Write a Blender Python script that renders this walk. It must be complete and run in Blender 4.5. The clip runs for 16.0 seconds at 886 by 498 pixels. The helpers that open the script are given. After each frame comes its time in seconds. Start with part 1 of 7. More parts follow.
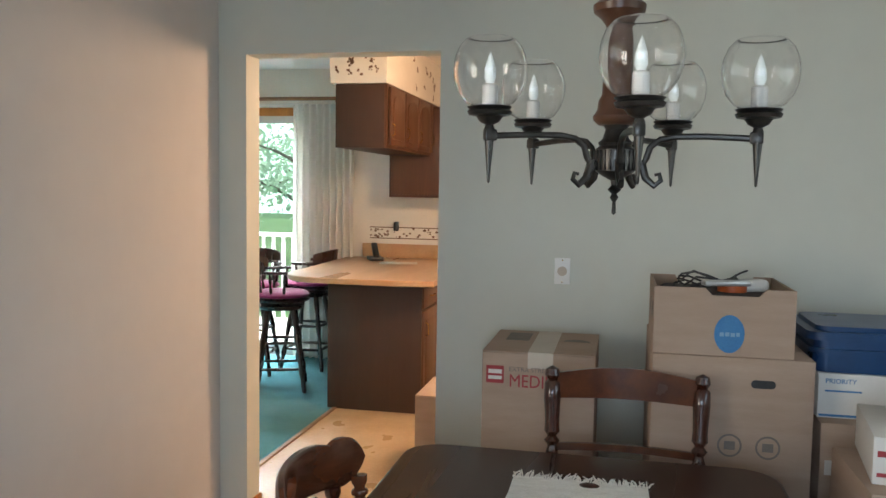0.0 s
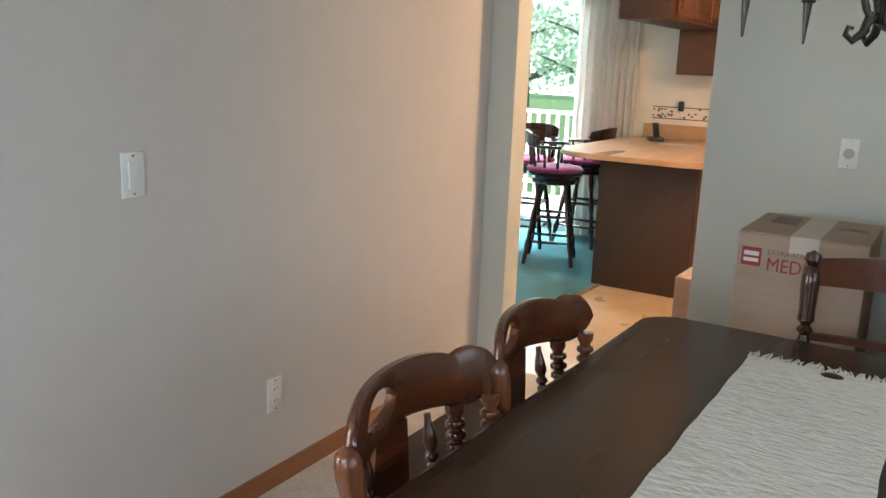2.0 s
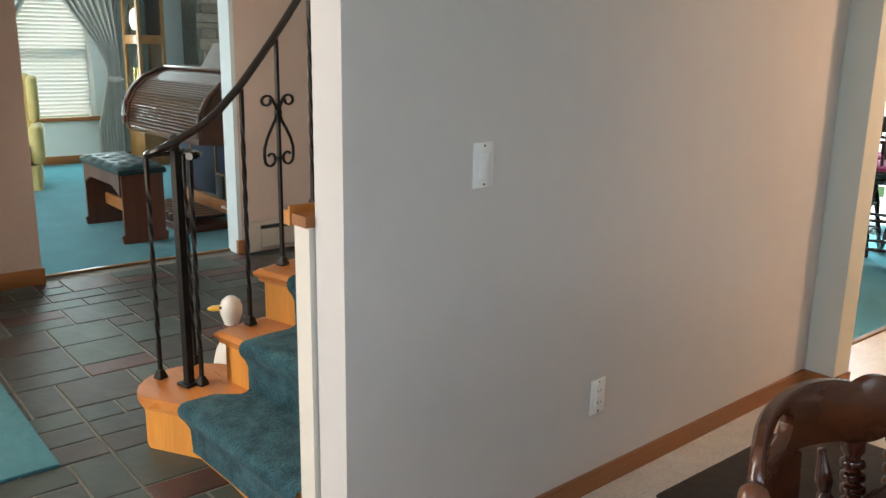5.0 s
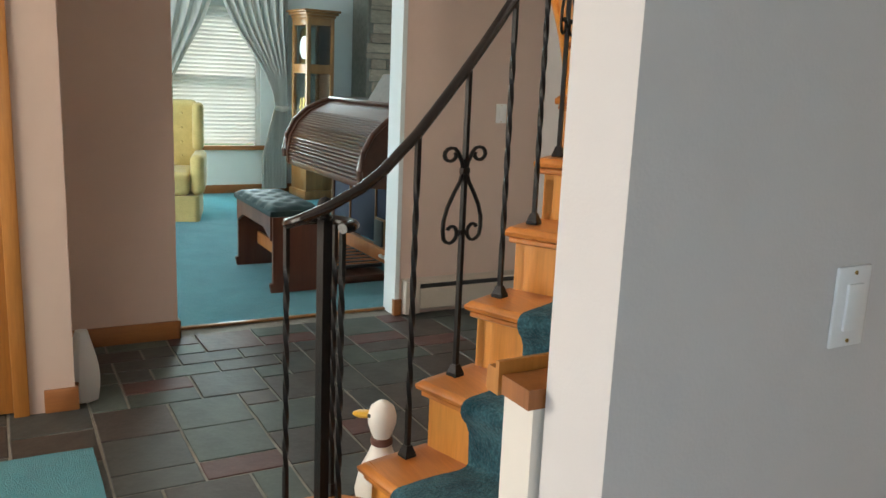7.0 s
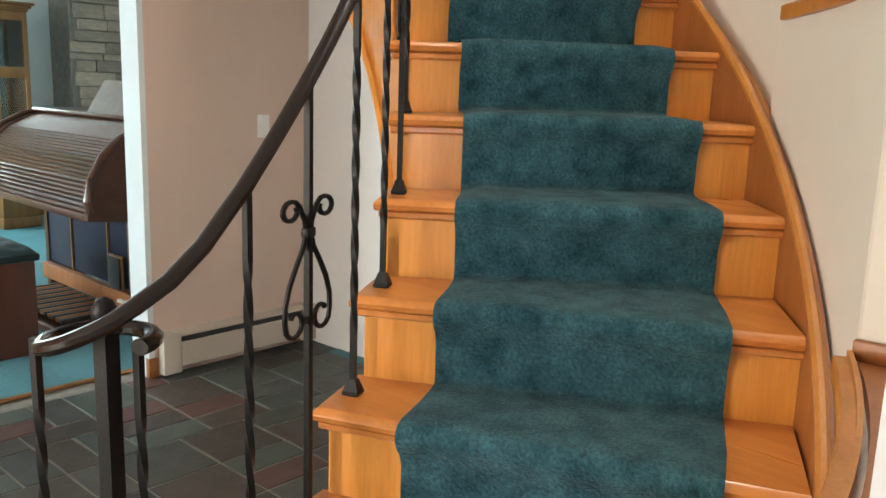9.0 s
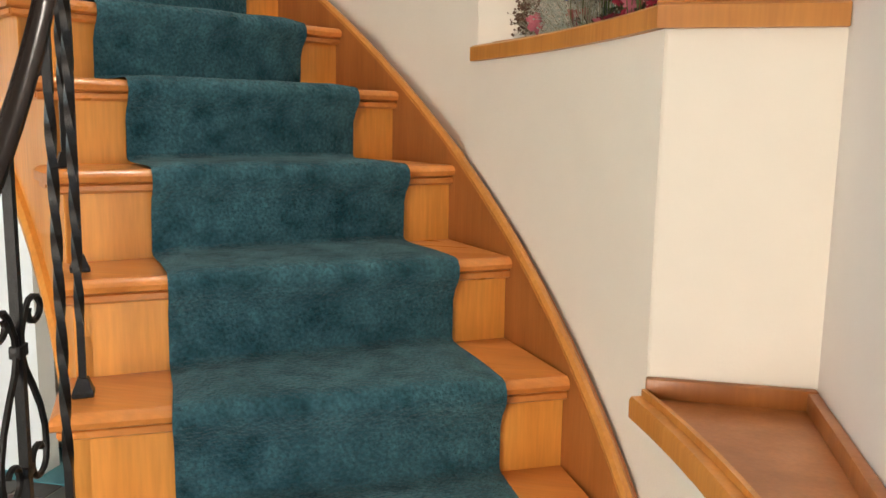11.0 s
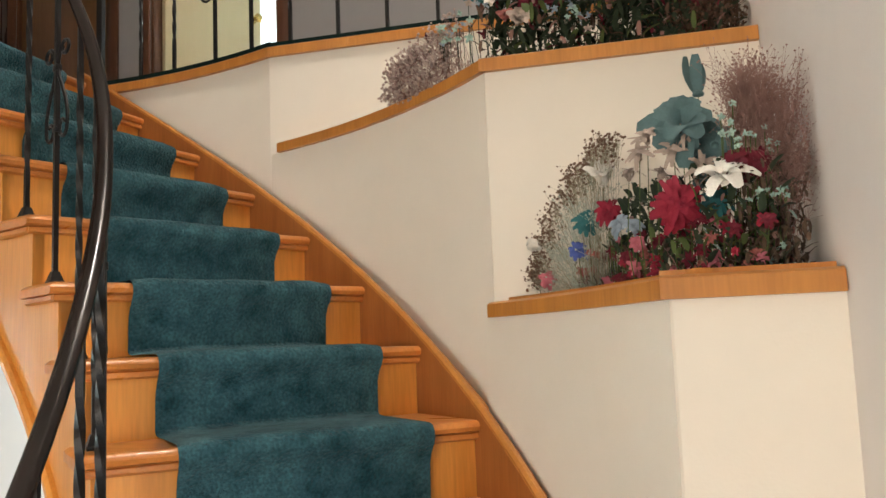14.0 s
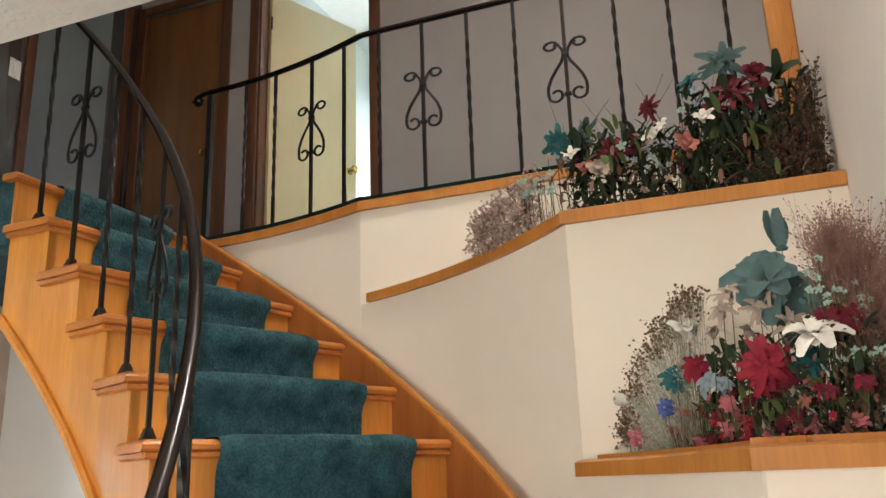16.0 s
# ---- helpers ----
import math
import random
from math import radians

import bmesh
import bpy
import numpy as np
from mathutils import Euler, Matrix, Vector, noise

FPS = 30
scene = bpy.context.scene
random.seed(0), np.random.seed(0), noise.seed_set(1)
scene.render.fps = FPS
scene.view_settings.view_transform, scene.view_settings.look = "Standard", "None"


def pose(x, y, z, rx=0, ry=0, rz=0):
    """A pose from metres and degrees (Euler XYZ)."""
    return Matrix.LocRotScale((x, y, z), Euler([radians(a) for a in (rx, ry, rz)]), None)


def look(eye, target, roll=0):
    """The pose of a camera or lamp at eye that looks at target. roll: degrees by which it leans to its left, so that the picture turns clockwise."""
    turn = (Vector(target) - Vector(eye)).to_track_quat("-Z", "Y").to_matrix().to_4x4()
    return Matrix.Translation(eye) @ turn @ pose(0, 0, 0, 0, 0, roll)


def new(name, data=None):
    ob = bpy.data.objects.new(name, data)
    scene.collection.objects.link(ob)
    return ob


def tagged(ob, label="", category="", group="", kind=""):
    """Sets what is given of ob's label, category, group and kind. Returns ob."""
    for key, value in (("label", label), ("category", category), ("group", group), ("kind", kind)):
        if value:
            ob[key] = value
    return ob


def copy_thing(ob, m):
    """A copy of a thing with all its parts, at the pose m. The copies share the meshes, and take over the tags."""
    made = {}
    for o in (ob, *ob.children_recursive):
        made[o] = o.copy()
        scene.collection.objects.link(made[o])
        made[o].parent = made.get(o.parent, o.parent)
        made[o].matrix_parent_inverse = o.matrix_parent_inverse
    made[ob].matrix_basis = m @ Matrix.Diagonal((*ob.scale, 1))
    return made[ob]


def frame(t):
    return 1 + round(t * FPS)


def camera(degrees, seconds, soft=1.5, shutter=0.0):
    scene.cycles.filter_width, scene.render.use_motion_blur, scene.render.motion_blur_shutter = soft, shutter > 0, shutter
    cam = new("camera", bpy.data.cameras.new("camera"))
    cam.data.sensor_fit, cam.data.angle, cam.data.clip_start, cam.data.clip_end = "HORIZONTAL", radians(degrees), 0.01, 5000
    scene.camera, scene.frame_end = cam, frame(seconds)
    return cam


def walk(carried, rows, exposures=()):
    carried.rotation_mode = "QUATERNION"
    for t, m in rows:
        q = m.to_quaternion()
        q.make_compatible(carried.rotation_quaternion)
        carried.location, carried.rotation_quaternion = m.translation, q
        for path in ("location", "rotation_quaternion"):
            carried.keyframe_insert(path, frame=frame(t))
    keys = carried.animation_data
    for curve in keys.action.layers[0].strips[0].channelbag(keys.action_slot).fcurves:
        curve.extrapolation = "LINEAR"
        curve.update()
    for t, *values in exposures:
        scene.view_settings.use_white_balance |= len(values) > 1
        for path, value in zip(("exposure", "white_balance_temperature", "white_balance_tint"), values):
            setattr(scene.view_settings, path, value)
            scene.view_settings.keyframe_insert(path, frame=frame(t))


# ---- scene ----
cam = camera(56.2, 16.0)
EXPOSURES = [(0, 0.0), (0.5, 0.02), (1.5, 0.20), (2.5, 0.12), (3.5, 0.10), (4.0, 0.14), (4.5, 0.06), (5.0, -0.04), (7.5, -0.10), (8.0, 0.0), (8.5, 0.08), (9.0, 0.34), (9.5, 0.48), (12.0, 0.35), (16.0, 0.30)]
PATH = [
    (0, (1.657, -3.209, 1.501), (1.24, -1.258, 1.354), 0.9),
    (0.5, (1.638, -3.217, 1.48), (1.182, -1.285, 1.236), 1.2),
    (1, (1.653, -3.206, 1.466), (1.109, -1.314, 1.112), 1.6),
    (1.5, (1.723, -3.189, 1.449), (0.923, -1.4, 1.051), 2.2),
    (2, (1.786, -3.181, 1.439), (0.757, -1.523, 1.002), 2.2),
    (2.5, (1.813, -3.187, 1.434), (0.615, -1.656, 0.964), 1.8),
    (3, (1.827, -3.201, 1.424), (0.524, -1.766, 0.931), 1.4),
    (3.5, (1.826, -3.2, 1.413), (0.461, -1.833, 0.897), 1.3),
    (4, (1.793, -3.208, 1.412), (0.382, -1.889, 0.894), 1.2),
    (4.5, (1.708, -3.208, 1.415), (0.253, -1.932, 0.908), 1.1),
    (5, (1.561, -3.22, 1.419), (0.055, -1.991, 0.947), 0.9),
    (5.2, (1.488, -3.207, 1.42), (-0.038, -1.996, 0.964), 0.9),
    (7.5, (0.485, -2.787, 1.419), (-1.249, -1.876, 1.016), 2.7),
    (8, (0.279, -2.762, 1.428), (-1.372, -1.706, 1.03), 2.9),
    (8.5, (0.116, -2.743, 1.44), (-1.347, -1.437, 1.046), 2.1),
    (9, (-0.02, -2.705, 1.451), (-1.336, -1.248, 1.068), 1.9),
    (9.5, (-0.149, -2.663, 1.455), (-1.186, -0.99, 1.098), 0.6),
    (9.7, (-0.219, -2.66, 1.464), (-1.109, -0.908, 1.092), 0.1),
    (11.8, (-0.479, -2.697, 1.516), (-0.842, -0.742, 1.301), 0.7),
    (12, (-0.482, -2.711, 1.536), (-0.837, -0.751, 1.358), 0.2),
    (12.5, (-0.472, -2.714, 1.558), (-0.837, -0.749, 1.493), -0.6),
    (13, (-0.459, -2.713, 1.567), (-0.858, -0.754, 1.606), -1.3),
    (13.5, (-0.438, -2.71, 1.58), (-0.88, -0.764, 1.713), -1.7),
    (14, (-0.421, -2.691, 1.592), (-0.913, -0.765, 1.808), -2.2),
    (14.5, (-0.405, -2.686, 1.605), (-0.949, -0.784, 1.899), -2.4),
    (15, (-0.392, -2.687, 1.62), (-0.986, -0.814, 1.992), -2.6),
    (15.5, (-0.385, -2.683, 1.632), (-1.025, -0.843, 2.085), -2.5),
    (16, (-0.376, -2.683, 1.644), (-1.063, -0.883, 2.183), -1.9),
]
walk(cam, [(t, look(eye, target, roll)) for t, eye, target, roll in PATH], EXPOSURES)

# ---------------------------------------------------------------- light
world = bpy.data.worlds.new("sky_world")
scene.world = world
world.use_nodes = True
wn = world.node_tree.nodes
sky = wn.new("ShaderNodeTexSky")
sky.sky_type, sky.sun_disc, sky.sun_elevation, sky.sun_rotation = "NISHITA", False, radians(53), radians(287)
wn["Background"].inputs["Strength"].default_value = 0.15
world.node_tree.links.new(sky.outputs[0], wn["Background"].inputs["Color"])


def sun_lamp(strength, angle, eye, target, color):
    d = bpy.data.lights.new("sun", "SUN")
    d.energy, d.angle, d.color = strength, radians(angle), color
    new("sun", d).matrix_world = look(eye, target)


def area_lamp(name, eye, target, w, h, watts, color):
    d = bpy.data.lights.new(name, "AREA")
    d.shape, d.size, d.size_y, d.energy, d.color = "RECTANGLE", w, h, watts, color
    ob = new(name, d)
    ob.matrix_world = look(eye, target)
    return ob


def point_lamp(name, place, watts, color, radius=0.05):
    d = bpy.data.lights.new(name, "POINT")
    d.energy, d.color, d.shadow_soft_size = watts, color, radius
    new(name, d).location = place


sun_lamp(4.5, 3.0, (-10, 3, 14), (0, 0, 0), (1, 0.95, 0.88))
HIGH_FILL = 5.15  # height of the added fill lamp, just under the stairwell ceiling
# daylight in the window openings; dining, entry and living front ones are unseen, assumed
area_lamp("dining_window_light", (3.84, -2.3, 1.45), (1.4, -2.2, -1.6), 2.2, 1.4, 16, (0.84, 0.92, 1.0))
area_lamp("dining_front_window_light", (1.6, -4.94, 1.45), (1.4, -2.6, -1.2), 1.5, 1.3, 42, (0.64, 0.80, 1.0))
area_lamp("entry_window_light", (-1.95, -4.94, 1.35), (-1.2, 0, 1.2), 1.7, 2.0, 88, (1.0, 0.92, 0.81))
area_lamp("living_window_light", (-8.7, -0.6, 1.3), (-4, -0.8, 0.9), 1.0, 1.5, 60, (0.78, 0.98, 1.0))
# fill lamp in an added, unseen front window, to brighten the living room
area_lamp("living_front_fill", (-6.2, -4.94, 1.4), (-6.0, -1, 0.6), 2.2, 1.5, 165, (0.84, 0.96, 1.0))
# lamp hung unseen outside, above the patio door, to add daylight indoors
area_lamp("patio_door_light", (-1.9, 4.9, 3.3), (-1.5, 1.8, 0.0), 2.4, 1.4, 1500, (0.88, 0.96, 1.0))
area_lamp("bedroom_window_light", (-2.6, 4.1, 3.9), (-2.6, 1.5, 3.7), 1.2, 1.2, 6, (0.45, 0.85, 1.0))
point_lamp("kitchen_ceiling_light", (1.50, 1.25, 2.07), 92, (1.0, 0.66, 0.42), 0.16)
# unseen fill lamp added to brighten the stairwell; it has no fixture
area_lamp("stairwell_fill", (-0.85, -0.85, HIGH_FILL), (-0.85, -0.849, 0), 0.35, 0.35, 44, (1.0, 0.91, 0.80))

# ---------------------------------------------------------------- materials
MATS = {}


def material(name, a, b=None, scale=6.0, rough=0.6, metal=0.0, bump=0.0, bump_scale=None, stretch=(1, 1, 1), vary=0.0, fine=0.25, spec=0.5, sheen=0.0, coat=0.0, speck=None):
    m = bpy.data.materials.new(name)
    m.use_nodes = True
    nt = m.node_tree
    n, l = nt.nodes, nt.links
    p = n["Principled BSDF"]
    b = b or tuple(v * 0.85 for v in a)
    co = n.new("ShaderNodeTexCoord")
    mp = n.new("ShaderNodeMapping")
    mp.inputs["Scale"].default_value = stretch
    l.new(co.outputs["Object"], mp.inputs["Vector"])
    big = n.new("ShaderNodeTexNoise")
    big.inputs["Scale"].default_value, big.inputs["Detail"].default_value = scale, 4
    small = n.new("ShaderNodeTexNoise")
    small.inputs["Scale"].default_value, small.inputs["Detail"].default_value = scale * 9, 3
    for t in (big, small):
        l.new(mp.outputs[0], t.inputs["Vector"])
    mix = n.new("ShaderNodeMix")
    mix.data_type = "RGBA"
    mix.inputs[6].default_value, mix.inputs[7].default_value = (*a, 1), (*b, 1)
    ramp = n.new("ShaderNodeMapRange")
    ramp.inputs[1].default_value, ramp.inputs[2].default_value = 0.3, 0.7
    l.new(big.outputs["Fac"], ramp.inputs[0])
    l.new(ramp.outputs[0], mix.inputs[0])
    mix2 = n.new("ShaderNodeMix")
    mix2.data_type = "RGBA"
    mix2.blend_type = "MULTIPLY"
    mix2.inputs[0].default_value = fine
    l.new(mix.outputs[2], mix2.inputs[6])
    l.new(small.outputs["Fac"], mix2.inputs[7])
    gain = n.new("ShaderNodeHueSaturation")
    gain.inputs["Value"].default_value = 1 + fine * 0.6
    l.new(mix2.outputs[2], gain.inputs["Color"])
    if vary:
        info = n.new("ShaderNodeObjectInfo")
        vr = n.new("ShaderNodeMapRange")
        vr.inputs[3].default_value, vr.inputs[4].default_value = 1 + fine * 0.6 - vary, 1 + fine * 0.6 + vary
        l.new(info.outputs["Random"], vr.inputs[0])
        l.new(vr.outputs[0], gain.inputs["Value"])
    l.new(gain.outputs[0], p.inputs["Base Color"])
    rr = n.new("ShaderNodeMapRange")
    rr.inputs[3].default_value, rr.inputs[4].default_value = max(0.02, rough - 0.08), min(1, rough + 0.08)
    l.new(big.outputs["Fac"], rr.inputs[0])
    l.new(rr.outputs[0], p.inputs["Roughness"])
    p.inputs["Metallic"].default_value = metal
    p.inputs["Specular IOR Level"].default_value = spec
    p.inputs["Sheen Weight"].default_value = sheen
    p.inputs["Coat Weight"].default_value = coat
    p.inputs["Coat Roughness"].default_value = 0.15
    if bump:
        bt = n.new("ShaderNodeTexNoise")
        bt.inputs["Scale"].default_value, bt.inputs["Detail"].default_value = bump_scale or scale * 9, 4
        l.new(mp.outputs[0], bt.inputs["Vector"])
        bp = n.new("ShaderNodeBump")
        bp.inputs["Strength"].default_value, bp.inputs["Distance"].default_value = bump, 0.01
        l.new(bt.outputs["Fac"], bp.inputs["Height"])
        l.new(bp.outputs[0], p.inputs["Normal"])
    MATS[name] = m
    return m


def wood(name, a, b, rough=0.35, ring=14.0, axis="Z", coat=0.2, vary=0.0):
    """Long grain along the given axis."""
    st = {"X": (0.08, 1, 1), "Y": (1, 0.08, 1), "Z": (1, 1, 0.08)}[axis]
    return material(name, a, b, scale=ring, rough=rough, bump=0.05, bump_scale=ring * 6, stretch=st, fine=0.35, coat=coat, vary=vary)


def glass(name, tint=(1, 1, 1), rough=0.0):
    m = bpy.data.materials.new(name)
    m.use_nodes = True
    p = m.node_tree.nodes["Principled BSDF"]
    p.inputs["Base Color"].default_value = (*tint, 1)
    p.inputs["Roughness"].default_value = rough
    p.inputs["Transmission Weight"].default_value = 1
    p.inputs["IOR"].default_value = 1.45
    return m


def translucent(name, color, share):
    """Thin cloth or slats that let light through."""
    m = bpy.data.materials.new(name)
    m.use_nodes = True
    n, l = m.node_tree.nodes, m.node_tree.links
    t, mx = n.new("ShaderNodeBsdfTranslucent"), n.new("ShaderNodeMixShader")
    n["Principled BSDF"].inputs["Base Color"].default_value = (*color, 1)
    n["Principled BSDF"].inputs["Roughness"].default_value = 0.8
    t.inputs["Color"].default_value = (*color, 1)
    mx.inputs[0].default_value = share
    l.new(n["Principled BSDF"].outputs[0], mx.inputs[1])
    l.new(t.outputs[0], mx.inputs[2])
    l.new(mx.outputs[0], n["Material Output"].inputs["Surface"])
    return m


def glow(name, color, strength):
    m = bpy.data.materials.new(name)
    m.use_nodes = True
    p = m.node_tree.nodes["Principled BSDF"]
    p.inputs["Base Color"].default_value = (*color, 1)
    p.inputs["Emission Color"].default_value = (*color, 1)
    p.inputs["Emission Strength"].default_value = strength
    return m


PAINT = material("wall_paint", (0.68, 0.635, 0.60), (0.65, 0.605, 0.57), scale=1.2, rough=0.75, bump=0.06, bump_scale=160, fine=0.06)
PAINT_ENTRY = material("entry_paint", (0.66, 0.50, 0.41), (0.63, 0.47, 0.385), scale=1.2, rough=0.75, bump=0.06, bump_scale=160, fine=0.06)
PAINT_STAIR = material("stair_paint", (0.78, 0.72, 0.63), (0.75, 0.69, 0.60), scale=1.0, rough=0.7, bump=0.06, bump_scale=140, fine=0.06)
# far wall tinted slightly green to stand for greenish bounced daylight
PAINT_GREEN_LIGHT = material("dining_far_green_light", (0.66, 0.67, 0.60), (0.64, 0.65, 0.58), scale=1.2, rough=0.7, bump=0.06, bump_scale=160, fine=0.06)
PAINT_COOL = material("living_paint", (0.72, 0.76, 0.75), (0.69, 0.73, 0.72), scale=1.2, rough=0.75, bump=0.06, bump_scale=160, fine=0.06)
# hall grey set darker than its paint, to carry the dim light upstairs
PAINT_HALL_DIM = material("hall_paint_dim", (0.31, 0.29, 0.29), (0.29, 0.27, 0.27), scale=1.2, rough=0.75, bump=0.06, bump_scale=160, fine=0.06)
WHITE = material("white_paint", (0.82, 0.80, 0.77), (0.78, 0.76, 0.73), scale=2, rough=0.5, fine=0.05)
CEIL = material("ceiling_paint", (0.80, 0.78, 0.75), (0.77, 0.75, 0.72), scale=3, rough=0.9, bump=0.25, bump_scale=90, fine=0.1)
OAK = wood("honey_oak", (0.52, 0.215, 0.042), (0.42, 0.160, 0.028), 0.45)
OAK_T = wood("oak_tread", (0.62, 0.235, 0.055), (0.49, 0.165, 0.033), 0.3, axis="X", vary=0.1)
OAK_R = wood("oak_riser", (0.72, 0.31, 0.060), (0.60, 0.235, 0.038), 0.36, axis="Z", vary=0.08)
OAK_S = wood("oak_stringer", (0.37, 0.13, 0.030), (0.28, 0.092, 0.019), 0.45)
TRIM = wood("oak_trim", (0.36, 0.145, 0.045), (0.27, 0.10, 0.03), 0.4, axis="Y")
PINE = wood("stained_door", (0.52, 0.22, 0.05), (0.42, 0.16, 0.03), 0.4)
DARKWOOD = material("dark_table_wood", (0.044, 0.017, 0.009), (0.032, 0.012, 0.006), scale=7, rough=0.27, stretch=(1, 0.08, 1), fine=0.2, spec=0.30)
CHAIRWOOD = wood("dark_chair_wood", (0.060, 0.016, 0.007), (0.034, 0.009, 0.005), 0.22, ring=16, coat=0.5)
CHAIRPOST = wood("reddish_chair_post", (0.20, 0.066, 0.026), (0.13, 0.04, 0.016), 0.25, ring=14, coat=0.5)
CHAIRBACK = wood("dark_chair_crest", (0.125, 0.036, 0.013), (0.058, 0.016, 0.007), 0.24, ring=14, axis="Y", coat=0.5)
STOOLWOOD = wood("stool_wood", (0.035, 0.012, 0.009), (0.02, 0.008, 0.006), 0.28, coat=0.3)
CABWOOD = wood("cabinet_wood", (0.11, 0.042, 0.017), (0.075, 0.028, 0.011), 0.45, ring=8, coat=0.1)
CABPANEL = material("cabinet_end_panel", (0.055, 0.025, 0.014), (0.044, 0.020, 0.011), scale=6, rough=0.55, stretch=(1, 1, 0.1))
ORGANWOOD = wood("organ_walnut", (0.10, 0.038, 0.020), (0.065, 0.024, 0.012), 0.32, axis="X")
BENCHWOOD = wood("bench_walnut", (0.12, 0.035, 0.016), (0.075, 0.02, 0.01), 0.35)
CLOCKWOOD = wood("clock_oak", (0.30, 0.14, 0.045), (0.22, 0.10, 0.03), 0.35)
TEAL = material("teal_carpet", (0.062, 0.160, 0.188), (0.015, 0.060, 0.077), scale=14, rough=1.0, bump=1.0, bump_scale=110, fine=0.9, spec=0.08, sheen=0.10)
TEAL_L = material("teal_room_carpet", (0.055, 0.235, 0.275), (0.04, 0.185, 0.225), scale=4, rough=1.0, bump=0.7, bump_scale=200, fine=0.4, spec=0.1, sheen=0.2)
BEIGE = material("beige_carpet", (0.80, 0.73, 0.63), (0.70, 0.63, 0.53), scale=14, rough=1.0, bump=1.0, bump_scale=150, fine=0.5, spec=0.1, sheen=0.2)
VINYL = material("kitchen_vinyl", (0.60, 0.43, 0.26), (0.52, 0.35, 0.19), scale=5, rough=0.3, fine=0.25)
GROUT = material("slate_grout", (0.27, 0.25, 0.215), (0.20, 0.185, 0.16), scale=20, rough=0.9, bump=0.3)
SLATES = [
    material("slate_grey", (0.068, 0.070, 0.064), (0.048, 0.051, 0.046), scale=7, rough=0.52, bump=0.25, bump_scale=22, vary=0.3, fine=0.4),
    material("slate_green", (0.064, 0.078, 0.066), (0.046, 0.059, 0.050), scale=6, rough=0.52, bump=0.25, bump_scale=18, vary=0.25, fine=0.4),
    material("slate_brown", (0.061, 0.048, 0.039), (0.043, 0.034, 0.029), scale=8, rough=0.52, bump=0.25, bump_scale=22, vary=0.3, fine=0.4),
    material("slate_red", (0.095, 0.041, 0.034), (0.070, 0.032, 0.027), scale=8, rough=0.52, bump=0.25, bump_scale=22, vary=0.2, fine=0.4),
]
IRON = material("black_iron", (0.012, 0.011, 0.011), (0.02, 0.018, 0.017), scale=30, rough=0.42, metal=0.6, bump=0.15)
RAIL = material("black_handrail", (0.010, 0.006, 0.005), (0.016, 0.009, 0.007), scale=10, rough=0.22, spec=0.4)
# edge strip coloured near-black, much darker than the teal carpet
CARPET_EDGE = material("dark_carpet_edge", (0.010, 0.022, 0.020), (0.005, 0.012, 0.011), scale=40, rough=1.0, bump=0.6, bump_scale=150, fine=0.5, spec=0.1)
PEWTER = material("dark_pewter", (0.05, 0.048, 0.045), (0.09, 0.085, 0.08), scale=25, rough=0.33, metal=0.9)
BRASS = material("brass", (0.6, 0.42, 0.15), (0.5, 0.34, 0.11), scale=12, rough=0.2, metal=1.0)
CARD = material("cardboard", (0.40, 0.295, 0.225), (0.36, 0.26, 0.195), scale=5, rough=0.85, bump=0.06, bump_scale=60, fine=0.12, stretch=(1, 1, 6))
CARD_IN = material("cardboard_inside", (0.30, 0.20, 0.13), (0.26, 0.17, 0.11), scale=5, rough=0.9)
PLATE = material("ivory_plate", (0.88, 0.87, 0.84), (0.85, 0.84, 0.81), scale=10, rough=0.35, fine=0.05)
MAGENTA = material("magenta_cushion", (0.42, 0.03, 0.19), (0.28, 0.018, 0.12), scale=14, rough=0.9, bump=0.3, sheen=0.3)
LAMINATE = material("butcher_laminate", (0.55, 0.34, 0.19), (0.49, 0.29, 0.155), scale=8, rough=0.3, stretch=(1, 0.1, 1), fine=0.2)
PAPERW = material("wallpaper", (0.78, 0.74, 0.67), (0.74, 0.70, 0.63), scale=5, rough=0.7, fine=0.08)
SPRIG = material("wallpaper_sprig", (0.13, 0.075, 0.045), (0.20, 0.10, 0.06), scale=12, rough=0.8)
BLIND = translucent("white_blind", (0.85, 0.85, 0.83), 0.55)
DRAPE = material("grey_drape", (0.56, 0.56, 0.53), (0.42, 0.42, 0.40), scale=3, rough=0.9, stretch=(1, 8, 0.2), fine=0.2, sheen=0.2)
SHEER = translucent("white_sheer", (0.88, 0.87, 0.84), 0.5)
YELLOW = material("yellow_upholstery", (0.66, 0.51, 0.20), (0.57, 0.43, 0.16), scale=9, rough=0.9, bump=0.3, sheen=0.3)
VINYLB = material("dark_teal_vinyl", (0.012, 0.030, 0.032), (0.02, 0.042, 0.044), scale=9, rough=0.5, spec=0.3)
NAVY = material("navy_speaker_cloth", (0.012, 0.018, 0.035), (0.018, 0.026, 0.048), scale=30, rough=0.85, bump=0.2)
DARK = material("dark_plastic", (0.02, 0.02, 0.02), (0.03, 0.03, 0.03), scale=10, rough=0.4)
BLUE = material("blue_plastic", (0.012, 0.055, 0.16), (0.01, 0.045, 0.13), scale=6, rough=0.3)
RUNNER = material("woven_runner", (0.86, 0.84, 0.78), (0.74, 0.71, 0.64), scale=40, rough=1.0, bump=1.0, bump_scale=60, stretch=(0.5, 1.5, 1), fine=0.4, sheen=0.2)
STONES = material("fieldstone", (0.42, 0.33, 0.25), (0.26, 0.21, 0.17), scale=3, rough=0.85, bump=0.5, bump_scale=12, vary=0.35, fine=0.3)
